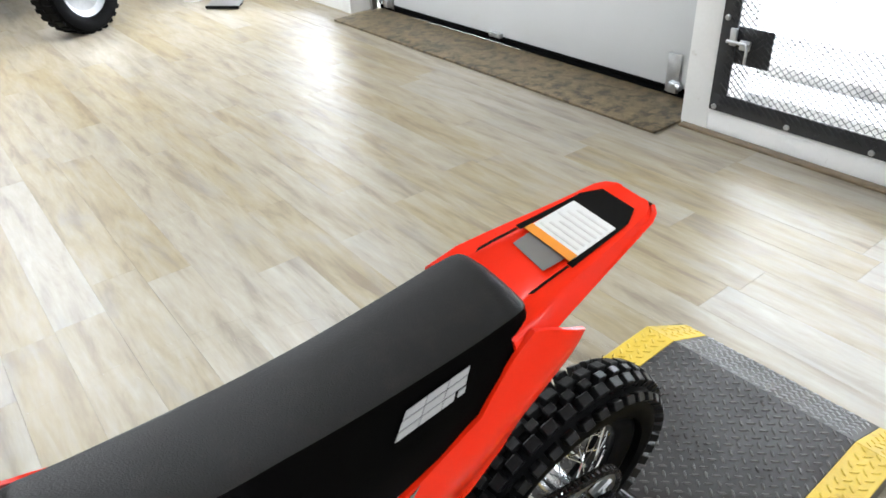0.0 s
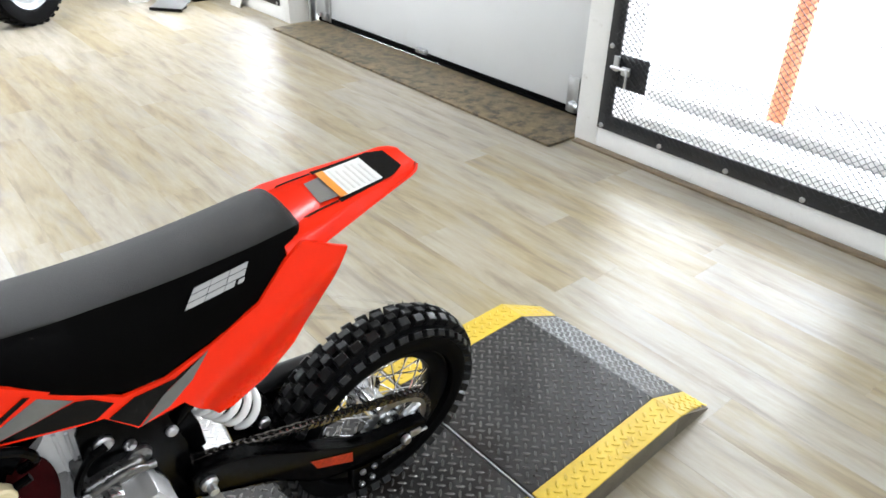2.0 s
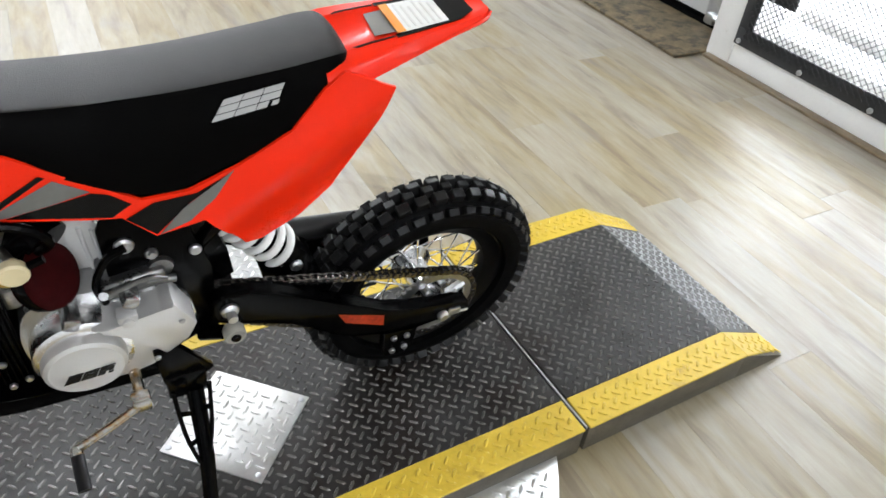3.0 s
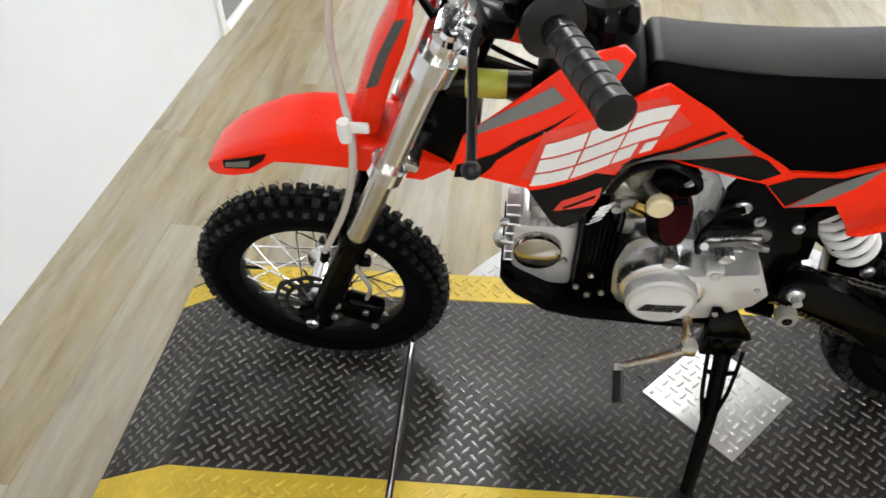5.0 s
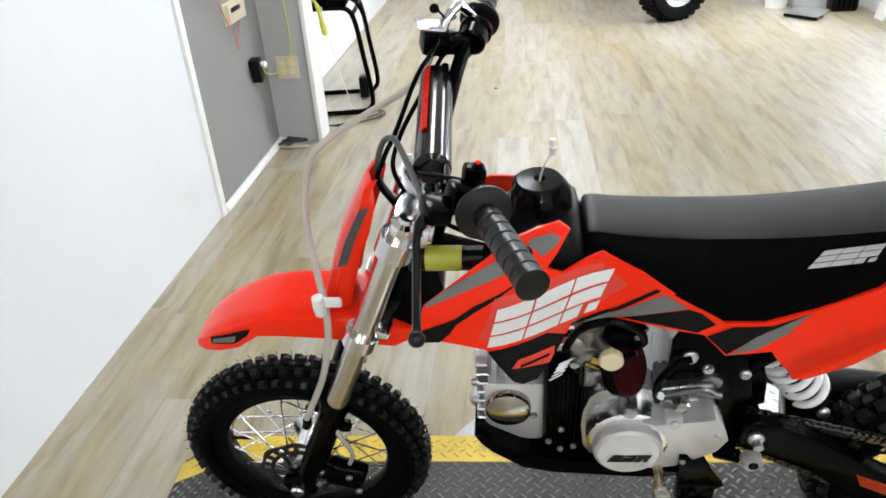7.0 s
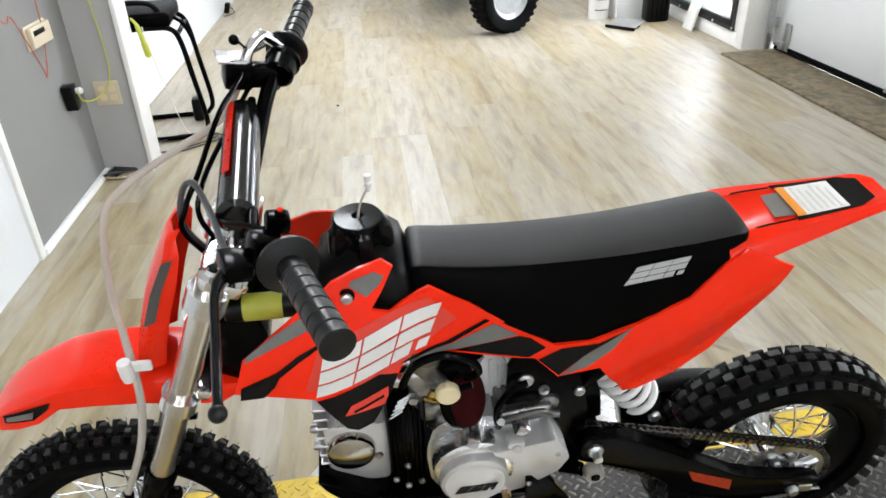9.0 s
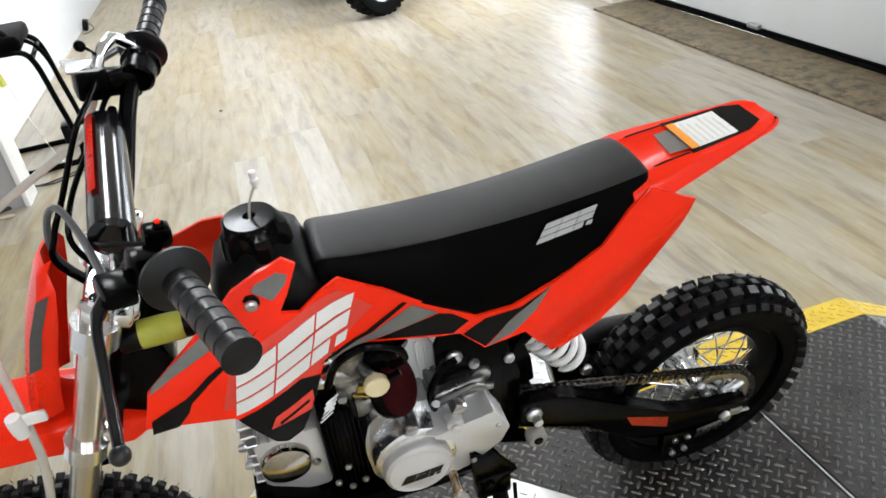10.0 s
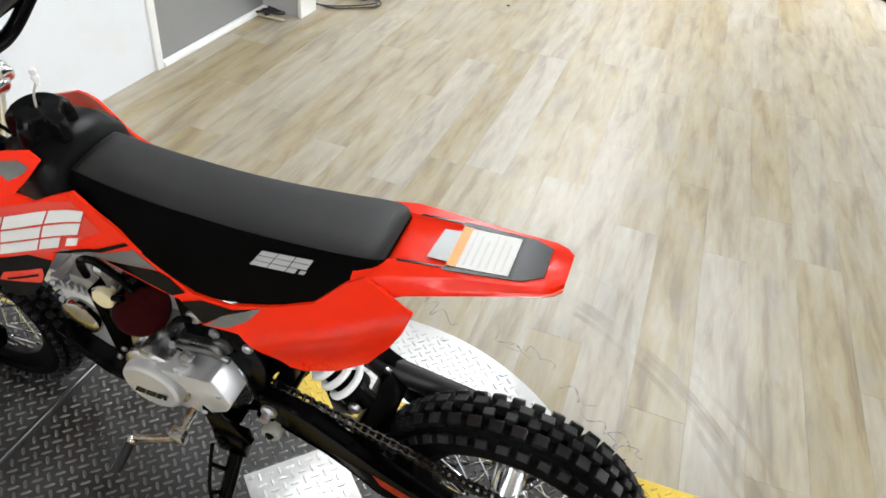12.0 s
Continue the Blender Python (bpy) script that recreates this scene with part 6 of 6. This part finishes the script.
def along(u):
    u = u % 1 * length[-1]
    for i in range(len(path) - 1):
        if length[i + 1] >= u:
            t = (u - length[i]) / max(1e-9, length[i + 1] - length[i])
            return path[i] + (path[i + 1] - path[i]) * t
    return path[-1]


for k in range(N_LINK):
    p, q = along(k / N_LINK), along((k + 1) / N_LINK)
    e = q - p
    ang = math.degrees(math.atan2(e.z, e.x))
    yo = 0.0062 if k % 2 else 0.0045
    for s in (-1, 1):
        box(bm, ((p.x + q.x) / 2, YC + s * yo, (p.z + q.z) / 2), (e.length * 1.4, 0.0016, 0.0112), (0, -ang, 0))
    rod(bm, (p.x, YC - 0.0088, p.z), (p.x, YC + 0.0088, p.z), 0.0038, 8)
part("drive_chain", bm, mat("oiled_chain", (0.16, 0.15, 0.14), 0.22, 0.95, var=0.3, scale=60), bike, "oily steel drive chain")
bm = rod(bmesh.new(), (0, -0.1, RAZ), (0, 0.11, RAZ), 0.0085, 12)
bolt_head(bm, (0, 0.10, RAZ), 0.014, 0.012, "y", 1)
part("rear_axle", bm, M_STEEL, bike)

# rear shock with white spring
SA, SB = Vector((-0.385, -0.016, 0.570)), Vector((-0.284, -0.016, 0.440))
ax = (SB - SA).normalized()
bm = bmesh.new()
rod(bm, SA - ax * 0.03, SB + ax * 0.045, 0.012, 16)
rod(bm, SA - ax * 0.012, SA + ax * 0.004, 0.03, 20)
rod(bm, SB - ax * 0.002, SB + ax * 0.014, 0.03, 20)
rod(bm, SB + ax * 0.014, SB + ax * 0.045, 0.018, 16)
shock = part("shock_absorber", bm, M_FRAME, bike, "black shock absorber body")
u = ax.cross(Vector((0, 1, 0))).normalized()
w = ax.cross(u)
turns, steps = 6.5, 156
hel = []
for k in range(steps + 1):
    t = k / steps
    a = turns * 2 * math.pi * t
    hel.append(SA + ax * (0.004 + (SB - SA).length * 0.96 * t) + 0.031 * (math.cos(a) * u + math.sin(a) * w))
part("coil_spring", sweep(bmesh.new(), hel, 0.0065, 10), M_SPRING, shock, "white coil spring")
bm = bmesh.new()
c = SB + ax * 0.03
bolt_head(bm, (c.x, c.y - 0.024, c.z), 0.011, 0.008, "y", -1)
part("bolt", bm, M_BOLT, shock)

# exhaust on the far side
bm = bmesh.new()
sweep(bm, spline([(-0.80, 0.02, 0.35), (-0.84, 0.06, 0.32), (-0.78, 0.10, 0.33), (-0.62, 0.125, 0.40), (-0.45, 0.115, 0.43), (-0.34, 0.105, 0.395)], 8), 0.0145, 16)
ex = part("exhaust_pipe", bm, M_STEEL, bike, "steel exhaust header")
bm = sweep(bmesh.new(), [(-0.35, 0.102, 0.405), (-0.32, 0.092, 0.390), (-0.27, 0.084, 0.366), (-0.07, 0.082, 0.344), (-0.05, 0.082, 0.343)], [0.016, 0.020, 0.023, 0.021, 0.015], 22)
sil = part("silencer", bm, mat("satin_black_silencer", (0.012, 0.012, 0.012), 0.38, var=0.25, scale=20, fine=260, bump=0.06, spec=0.3), ex, "slim satin-black silencer", smooth=60)
bm = bmesh.new()
bolt_head(bm, (-0.2527, 0.064, 0.387), 0.0075, 0.006, "y", -1)
part("bolt", bm, M_BOLT, sil, "zinc stay bolt")


# added white plate: its colour stands in for bright reflections behind the filter
bm = prism(bmesh.new(), rounded([(-0.648, 0.535), (-0.634, 0.600), (-0.572, 0.612), (-0.528, 0.592), (-0.506, 0.500), (-0.536, 0.445), (-0.566, 0.485), (-0.600, 0.520)], 1), -0.034, -0.027, 0.002)
for k in range(3):
    rod(bm, (-0.553 + 0.014 * k, -0.036, 0.590 - 0.008 * k), (-0.548 + 0.012 * k, -0.036, 0.490), 0.003, 8)
part("heat_shield", bm, M_BOXWHITE, bike, "white ribbed plate added for the bright patch behind the filter")
# dark plates between engine, shock and swing arm
bm = prism(bmesh.new(), [(-0.452, 0.600), (-0.398, 0.585), (-0.372, 0.500), (-0.366, 0.448), (-0.385, 0.440), (-0.392, 0.470), (-0.402, 0.452), (-0.425, 0.400), (-0.452, 0.420)], -0.052, -0.030, 0.002)
part("pivot_plate", bm, M_FRAME, bike, "black swing-arm pivot plate")
bm = prism(bmesh.new(), [(-0.330, 0.455), (-0.282, 0.452), (-0.268, 0.400), (-0.276, 0.372), (-0.312, 0.362)], -0.034, 0.004, 0.003)
part("shock_clevis", bm, M_FRAME, bike, "black lower shock mount")

# ---- clutter along the walls ----
def wall_plate(name, m, sx, sz, material, label, category, detail=None):
    t = tagged(new(name), label, category)
    t.matrix_world = m
    part("cover", box(bmesh.new(), (0, -0.004, 0), (sx, 0.008, sz), bevel=0.003), material, t)
    if detail:
        detail(t)
    return t


def thermo_detail(t):
    part("housing", box(bmesh.new(), (0, -0.018, 0), (0.20, 0.022, 0.08), bevel=0.005), M_BEIGE, t)
    part("display", box(bmesh.new(), (-0.025, -0.030, 0.016), (0.11, 0.003, 0.020), bevel=0.001), M_BLACK, t, "dark display window")


def outlet_detail(t):
    for x in (-0.023, 0.023):
        for z in (-0.02, 0.02):
            part("socket", lathe(bmesh.new(), [(0.0165, -0.0075), (0.0165, -0.010), (0.0005, -0.0105)], (x, 0, z), "y", 20), M_CREAM, t)


wall_plate("thermostat", pose(-2.035, 2.20, 0.745, 0, 0, 90), 0.22, 0.095, M_BEIGE, "beige wall thermostat on the grey recess wall", "thermostat", thermo_detail)
wall_plate("power_outlet", pose(-1.925, 2.52, 0.40), 0.115, 0.115, M_BEIGE, "beige double power outlet on the wall stub", "outlet", outlet_detail)
adapter = thing("power_adapter", -2.032, 2.30, 0.45, "black plug-in power adapter on the grey wall", "adapter", (0, 0, 90))
part("body", box(bmesh.new(), (0, -0.025, 0), (0.06, 0.05, 0.11), (0, -8, 0), bevel=0.006), M_BLACK, adapter)
part("plug", lathe(bmesh.new(), [(0.012, -0.05), (0.016, -0.07), (0.008, -0.078)], (0.005, 0, 0.025), "y", 14), M_LABEL, adapter, "grey plug")


def cord(name, pts, r, material, label):
    return tagged(cable(name, pts, r, material, None, label, 6, 8), "", "wire")


cord("hanging_wire", [(-1.98, 2.31, 0.47), (-1.975, 2.34, 0.42), (-1.95, 2.44, 0.40), (-1.90, 2.503, 0.46), (-1.885, 2.505, 0.60), (-1.90, 2.505, 0.85), (-1.93, 2.505, 1.3), (-1.94, 2.50, 2.0)], 0.003, M_CORDY, "thin yellow extension cord hanging on the wall")
cord("looped_wire", [(-2.02, 1.80, 1.3), (-2.015, 1.86, 0.92), (-2.01, 1.93, 0.84), (-2.012, 1.97, 0.86), (-2.012, 2.02, 0.80), (-2.01, 2.12, 0.62), (-2.01, 2.13, 0.585), (-2.012, 2.17, 0.63), (-2.015, 2.24, 0.80), (-2.018, 2.26, 1.2)], 0.0025, M_CORDR, "loose red wire looped on the grey wall")
_r = random.Random(8)
for k in range(3):
    cord("tangled_wire", [(-1.93 + _r.uniform(-0.08, 0.08), 2.44 + _r.uniform(-0.05, 0.05), 0.012 + 0.012 * k) for _ in range(7)], 0.006, M_CORDK if k else M_BEIGE, "tangled cord lying by the wall stub")
cord("cable_loop", [(-1.72 + 0.17 * math.cos(a) * (1 + 0.16 * math.sin(2.3 * a)), 2.86 + 0.14 * math.sin(1.07 * a), 0.006 + 0.004 * math.sin(2 * a) ** 2 + 0.0003 * a) for a in (0.3 * k for k in range(44))], 0.0042, M_CORDK, "thin black cable coiled on the floor")

# black folding work stand by the far wall
st = thing("work_stand", -1.80, 3.15, 0, "black tubular folding stand with a padded top", "stand", (0, 0, 6))
ST_H = 0.62
for y in (-0.22, 0.20):
    part("leg_frame", sweep(bmesh.new(), spline([(-0.22, y, 0.014), (0.10, y, 0.014), (0.16, y, 0.03), (0.185, y, 0.10), (0.155, y, 0.35), (0.13, y, ST_H - 0.09), (0.09, y, ST_H - 0.025), (0.0, y, ST_H - 0.015), (-0.22, y, ST_H - 0.015)], 6), 0.014, 12), M_FRAME, st)
part("crosspiece", rod(bmesh.new(), (0.12, -0.22, ST_H - 0.06), (0.12, 0.20, ST_H - 0.06), 0.012), M_FRAME, st)
part("padded_top", box(bmesh.new(), (-0.08, 0, ST_H + 0.02), (0.36, 0.46, 0.075), bevel=0.025, seg=3), M_SEAT, st, "black padded top")
part("carry_handle", sweep(bmesh.new(), spline([(-0.20, -0.17, ST_H + 0.050), (-0.17, -0.175, ST_H + 0.095), (-0.08, -0.175, ST_H + 0.108), (0.01, -0.175, ST_H + 0.095), (0.05, -0.17, ST_H + 0.045)], 6), 0.014, 12), M_BLACK, st, "black carry handle")
part("hanging_strap", sweep(bmesh.new(), spline([(0.06, -0.10, ST_H + 0.03), (0.13, -0.06, ST_H - 0.02), (0.165, 0.0, ST_H - 0.13), (0.175, 0.02, ST_H - 0.24)], 6), 0.011, 8), M_FRAME, st, "black hanging strap")
cable("white_cord", [(-0.04, -0.24, ST_H), (0.0, -0.24, 0.35), (0.05, -0.22, 0.10), (0.08, -0.2, 0.02)], 0.0025, M_LABEL, st, "thin white cord")
part("motor_box", box(bmesh.new(), (0.11, 0.10, 0.075), (0.06, 0.10, 0.13), bevel=0.012), M_BLACK, st)
tagged(part("yellow_strap", sweep(bmesh.new(), spline([(-1.86, 2.91, 0.66), (-1.83, 2.885, 0.63), (-1.815, 2.88, 0.55), (-1.805, 2.885, 0.47)], 6), [0.008] * 6 + [0.012] * 7 + [0.016] * 5 + [0.007], 8), M_CORDY, None, "yellow strap hanging from the black stand"), "", "strap")
debris = tagged(part("floor_chip", box(bmesh.new(), (-0.892, 3.352, 0.005), (0.016, 0.012, 0.008), (0, 0, 30), bevel=0.003), M_CORDK, None, "small dark chip lying on the floor"), "", "debris")
plug = thing("wall_charger", -2.06, 6.72, 0, "small black charger lying by the far wall", "charger")
part("body", box(bmesh.new(), (0.02, 0, 0.05), (0.05, 0.09, 0.1), (0, 15, 0), bevel=0.012), M_BLACK, plug)
part("lead", sweep(bmesh.new(), spline([(0.03, 0, 0.08), (0.09, -0.05, 0.02), (0.05, -0.16, 0.006), (0.01, -0.2, 0.006)], 6), 0.004, 6), M_CORDK, plug)


M_ALLOY = mat("dull_alloy", (0.34, 0.345, 0.35), 0.38, 0.8, var=0.15, scale=12)


# parked quad beyond the middle of the room: only its lower half shows
def road_wheel(parent, x, y, r, w, spin):
    rim = part("wheel", lathe(bmesh.new(), [(r * 0.62, -w * 0.42), (r * 0.66, -w * 0.46), (r * 0.60, -w * 0.34), (r * 0.52, -w * 0.30), (r * 0.52, w * 0.30), (r * 0.66, w * 0.46), (r * 0.62, w * 0.42), (r * 0.50, w * 0.28), (r * 0.50, -w * 0.28)], seg=48, close=True), M_ALLOY, parent, "bright alloy wheel")
    rim.matrix_basis = pose(x, y, r, 0, 0, spin)
    bm = bmesh.new()
    prof = [(r * 0.62, -w * 0.44), (r * 0.78, -w * 0.52), (r * 0.93, -w * 0.5), (r * 0.985, -w * 0.40), (r, 0), (r * 0.985, w * 0.40), (r * 0.93, w * 0.5), (r * 0.78, w * 0.52), (r * 0.62, w * 0.44)]
    lathe(bm, prof, seg=56, close=True)
    part("tyre", bm, M_RUBBER, rim, "black treaded tyre")
    first = part("tread_block", box(bmesh.new(), (0, 0, 0), (0.016, w * 0.4, 0.032)), M_RUBBER, rim, smooth=0)
    for k in range(30):
        for s in (-1, 1):
            ob = first if k == 0 and s < 0 else new("tread_block", first.data)
            ob.parent = rim
            ob.matrix_basis = pose(0, 0, 0, 0, 12 * k + (6 if s > 0 else 0), 0) @ pose(r - 0.002, s * w * 0.24, 0)
    bm = bmesh.new()
    lathe(bm, [(r * 0.50, -w * 0.28), (r * 0.30, -w * 0.20), (r * 0.14, -w * 0.24), (r * 0.12, -w * 0.32), (0.0005, -w * 0.33)], seg=48)
    for k in range(8):
        a = 2 * math.pi * k / 8
        lathe(bm, [(r * 0.055, -w * 0.255), (r * 0.05, -w * 0.21)], (r * 0.40 * math.cos(a), 0, r * 0.40 * math.sin(a)), "y", 12)
    part("wheel_face", bm, M_ALLOY, rim, "silver alloy wheel face")
    for k in range(8):
        a = 2 * math.pi * (k + 0.5) / 8
        bm = lathe(bmesh.new(), [(r * 0.075, -w * 0.268), (r * 0.075, -w * 0.25)], (r * 0.39 * math.cos(a), 0, r * 0.39 * math.sin(a)), "y", 14)
        part("vent_hole", bm, M_BLACK, rim)
    return rim


quad = thing("quad_bike", 0.0, 5.6, 0, "parked quad bike with alloy wheels and treaded tyres", "quad bike")
road_wheel(quad, 0.50, -0.47, 0.30, 0.20, 28)
road_wheel(quad, -0.38, 1.9, 0.30, 0.20, 10)
road_wheel(quad, 0.85, 1.15, 0.30, 0.22, 0)
road_wheel(quad, 0.3, 2.3, 0.30, 0.22, 0)
bm = bmesh.new()
box(bm, (0.2, 0.9, 0.52), (0.5, 1.5, 0.2), (0, 0, -12), bevel=0.05, seg=3)
part("chassis", bm, M_FRAME, quad, "black chassis")
bm = bmesh.new()
box(bm, (0.0, 0.3, 0.70), (0.95, 0.5, 0.06), (4, 0, -12), bevel=0.02)
box(bm, (0.32, 1.2, 0.72), (0.95, 0.5, 0.06), (-4, 0, -12), bevel=0.02)
part("fenders", bm, mat("dark_red_plastic", (0.25, 0.02, 0.02), 0.3), quad, "dark red fenders")
part("saddle", box(bmesh.new(), (0.18, 0.7, 0.80), (0.28, 0.7, 0.14), (0, 0, -12), bevel=0.04, seg=3), M_SEAT, quad)

# things along the far right wall
can = thing("bucket", 1.42, 5.45, 0, "white plastic bucket with a printed label", "bucket")
part("body", lathe(bmesh.new(), [(0.085, 0), (0.098, 0.27), (0.104, 0.275), (0.104, 0.30), (0.0005, 0.302)], axis="z", seg=32), M_LABEL, can)
for z in (0.17, 0.08):
    bm = bmesh.new()
    loft(bm, [[((0.091 + z * 0.045) * math.cos(a), (0.091 + z * 0.045) * math.sin(a), zz) for a in (radians(q) for q in range(-125, -54, 10))] for zz in (z, z + (0.03 if z > 0.1 else 0.01))], cap=False, ring=False)
    bmesh.ops.solidify(bm, geom=bm.faces[:], thickness=0.001)
    part("print_bar", bm, M_GREYDECAL, can, "unreadable print")
box_w = thing("white_box", 1.66, 5.42, 0, "white cardboard box standing on the floor", "box")
part("carton", box(bmesh.new(), (0, 0, 0.19), (0.24, 0.22, 0.38), bevel=0.004), M_WALL, box_w)
tray = thing("scale_tray", 1.52, 5.01, 0, "grey flat tray with a black edge", "tray", (0, 0, -50))
part("pan", box(bmesh.new(), (0, 0, 0.04), (0.27, 0.17, 0.012), (12, 0, 0), bevel=0.003), M_CAST, tray)
part("rim_edge", box(bmesh.new(), (0, -0.088, 0.016), (0.28, 0.014, 0.024), bevel=0.005), M_BLACK, tray, "black front edge")
part("support", box(bmesh.new(), (0, 0.03, 0.02), (0.2, 0.08, 0.038), bevel=0.004), M_BLACK, tray)
bag = thing("black_case", 1.86, 5.22, 0, "black ribbed plastic case standing on the floor", "case")
part("shell", box(bmesh.new(), (0, 0, 0.16), (0.2, 0.16, 0.32), bevel=0.025, seg=3), M_BLACK, bag)
for k in range(4):
    part("rib", box(bmesh.new(), (-0.06 + 0.04 * k, -0.083, 0.16), (0.012, 0.008, 0.27), bevel=0.003), M_FRAME, bag)
board = thing("white_board", 1.985, 4.82, 0, "white board leaning on the wall", "board", (0, 14, 0))
part("panel", box(bmesh.new(), (0, 0, 0.22), (0.02, 0.16, 0.44), bevel=0.003), M_TRIM, board)

# scuff arcs left on the floor by the turning platform
def arc_scuff(r, a0, a1, width):
    bm = bmesh.new()
    rnd = random.Random(int(r * 1000))
    pts = []
    n = max(6, int(abs(a1 - a0) / 3))
    for k in range(n + 1):
        a = radians(a0 + (a1 - a0) * k / n)
        w = width * (0.35 + 0.65 * math.sin(math.pi * k / n)) * rnd.uniform(0.7, 1.2)
        pts.append([(-0.39 + (r + q) * math.cos(a), -0.025 + (r + q) * math.sin(a), 0.0015) for q in (-w / 2, w / 2)])
    loft(bm, pts, cap=False, ring=False)
    ob = part("floor_scuff", bm, M_SCRATCH, None, "thin dark arc scuffed into the floor by the platform", smooth=0)
    return tagged(ob, "", "scuff", "floor scuffs", "structure")


M_SMUDGE = mat("faint_floor_smudge", (0.20, 0.165, 0.115), 0.4, var=0.25, scale=14, fine=160, bump=0)


def thin_out(m, scale, lo, hi, most=0.55):
    """Breaks a mark up into patches with gaps."""
    n, l = m.node_tree.nodes, m.node_tree.links
    t, r = n.new("ShaderNodeTexNoise"), n.new("ShaderNodeMapRange")
    t.inputs["Scale"].default_value, t.inputs["Detail"].default_value = scale, 5
    r.inputs[1].default_value, r.inputs[2].default_value, r.inputs[4].default_value = lo, hi, most
    tc = n.new("ShaderNodeTexCoord")
    l.new(tc.outputs["Object"], t.inputs["Vector"])
    l.new(t.outputs["Fac"], r.inputs[0])
    l.new(r.outputs[0], n["Principled BSDF"].inputs["Alpha"])


thin_out(M_SMUDGE, 9, 0.35, 0.75, 0.32)
thin_out(M_SCRATCH, 16, 0.3, 0.65, 0.12)
M_GREYSTAIN = mat("grey_floor_stain", (0.20, 0.19, 0.175), 0.45, var=0.3, scale=30, bump=0)
thin_out(M_GREYSTAIN, 60, 0.3, 0.6)


def band_scuff(r, a0, a1, width, material):
    bm = bmesh.new()
    n = 24
    loft(bm, [[(-0.39 + (r + q) * math.cos(a), -0.025 + (r + q) * math.sin(a), 0.0011) for q in (-width / 2, width / 2)] for a in (radians(a0 + (a1 - a0) * k / n) for k in range(n + 1))], cap=False, ring=False)
    ob = part("floor_scuff", bm, material, None, "faint brown arc smudged onto the floor by the platform", smooth=0)
    tagged(ob, "", "scuff", "floor scuffs", "structure")


for r, a0, a1, w in ((1.03, 18, 72, 0.045), (0.985, 22, 66, 0.02), (1.10, 20, 48, 0.02)):
    band_scuff(r, a0, a1, w, M_SMUDGE)


def squiggle(x, y, size, seed):
    """A thin wandering line of grey residue."""
    rn = random.Random(seed)
    pts = spline([(x + size * (0.25 * k + rn.uniform(-0.3, 0.3)), y + size * rn.uniform(-0.45, 0.45) - 0.4 * size * 0.25 * k, 0.0012) for k in range(8)], 5)
    bm = bmesh.new()
    rows = []
    for p, q in zip(pts, pts[1:]):
        d = (q - p)
        nrm = Vector((-d.y, d.x, 0)).normalized() * rn.uniform(0.001, 0.0028)
        rows.append([tuple(p - nrm), tuple(p + nrm)])
    loft(bm, rows, cap=False, ring=False)
    tagged(part("floor_stain", bm, M_GREYSTAIN, None, "thin grey wandering stain on the floor", smooth=0), "", "stain", "floor stains", "structure")


for k, (x, y, q) in enumerate(((-0.17, 0.68, 0.06), (-0.08, 0.67, 0.05), (0.03, 0.59, 0.06), (0.12, 0.50, 0.07), (0.18, 0.47, 0.05), (-0.85, 0.605, 0.06), (-0.43, 0.735, 0.07))):
    squiggle(x, y, q, 40 + k)
for r, a0, a1, w in ((1.262, 60, 112, 0.005), (1.225, 70, 104, 0.003), (1.17, 52, 96, 0.004), (1.035, 20, 74, 0.006), (1.02, 14, 60, 0.003), (1.05, 26, 50, 0.003), (1.285, 10, 40, 0.003)):
    arc_scuff(r, a0, a1, w)

# ---- floor boards ----
PW, PL, TH = 0.152, 1.22, 0.004
rnd = random.Random(21)
bm = box(bmesh.new(), (0, 0, -TH / 2), (PW - 0.0004, PL - 0.0004, TH), bevel=0.00025, seg=1)
first = part("plank", bm, M_PLANK, floor, smooth=0)
plank_mesh = first.data
first.location = (-2.3, -4.2, 0)
x = -2.3
row = 0
while x < 2.34:
    y = -7.6
    share = rnd.uniform(0.2, 1.0)
    while y < 8.6:
        p = new("plank", plank_mesh)
        p.parent = floor
        p.location = (x, y + PL * share / 2, rnd.uniform(-0.0002, 0.0002))
        p.scale = (1, share, 1)
        if rnd.random() < 0.5:
            p.rotation_euler = (0, 0, math.pi)
        y += PL * share
        share = min(1.0, (8.7 - y) / PL)
    x += PW
    row += 1
bpy.data.objects.remove(first)
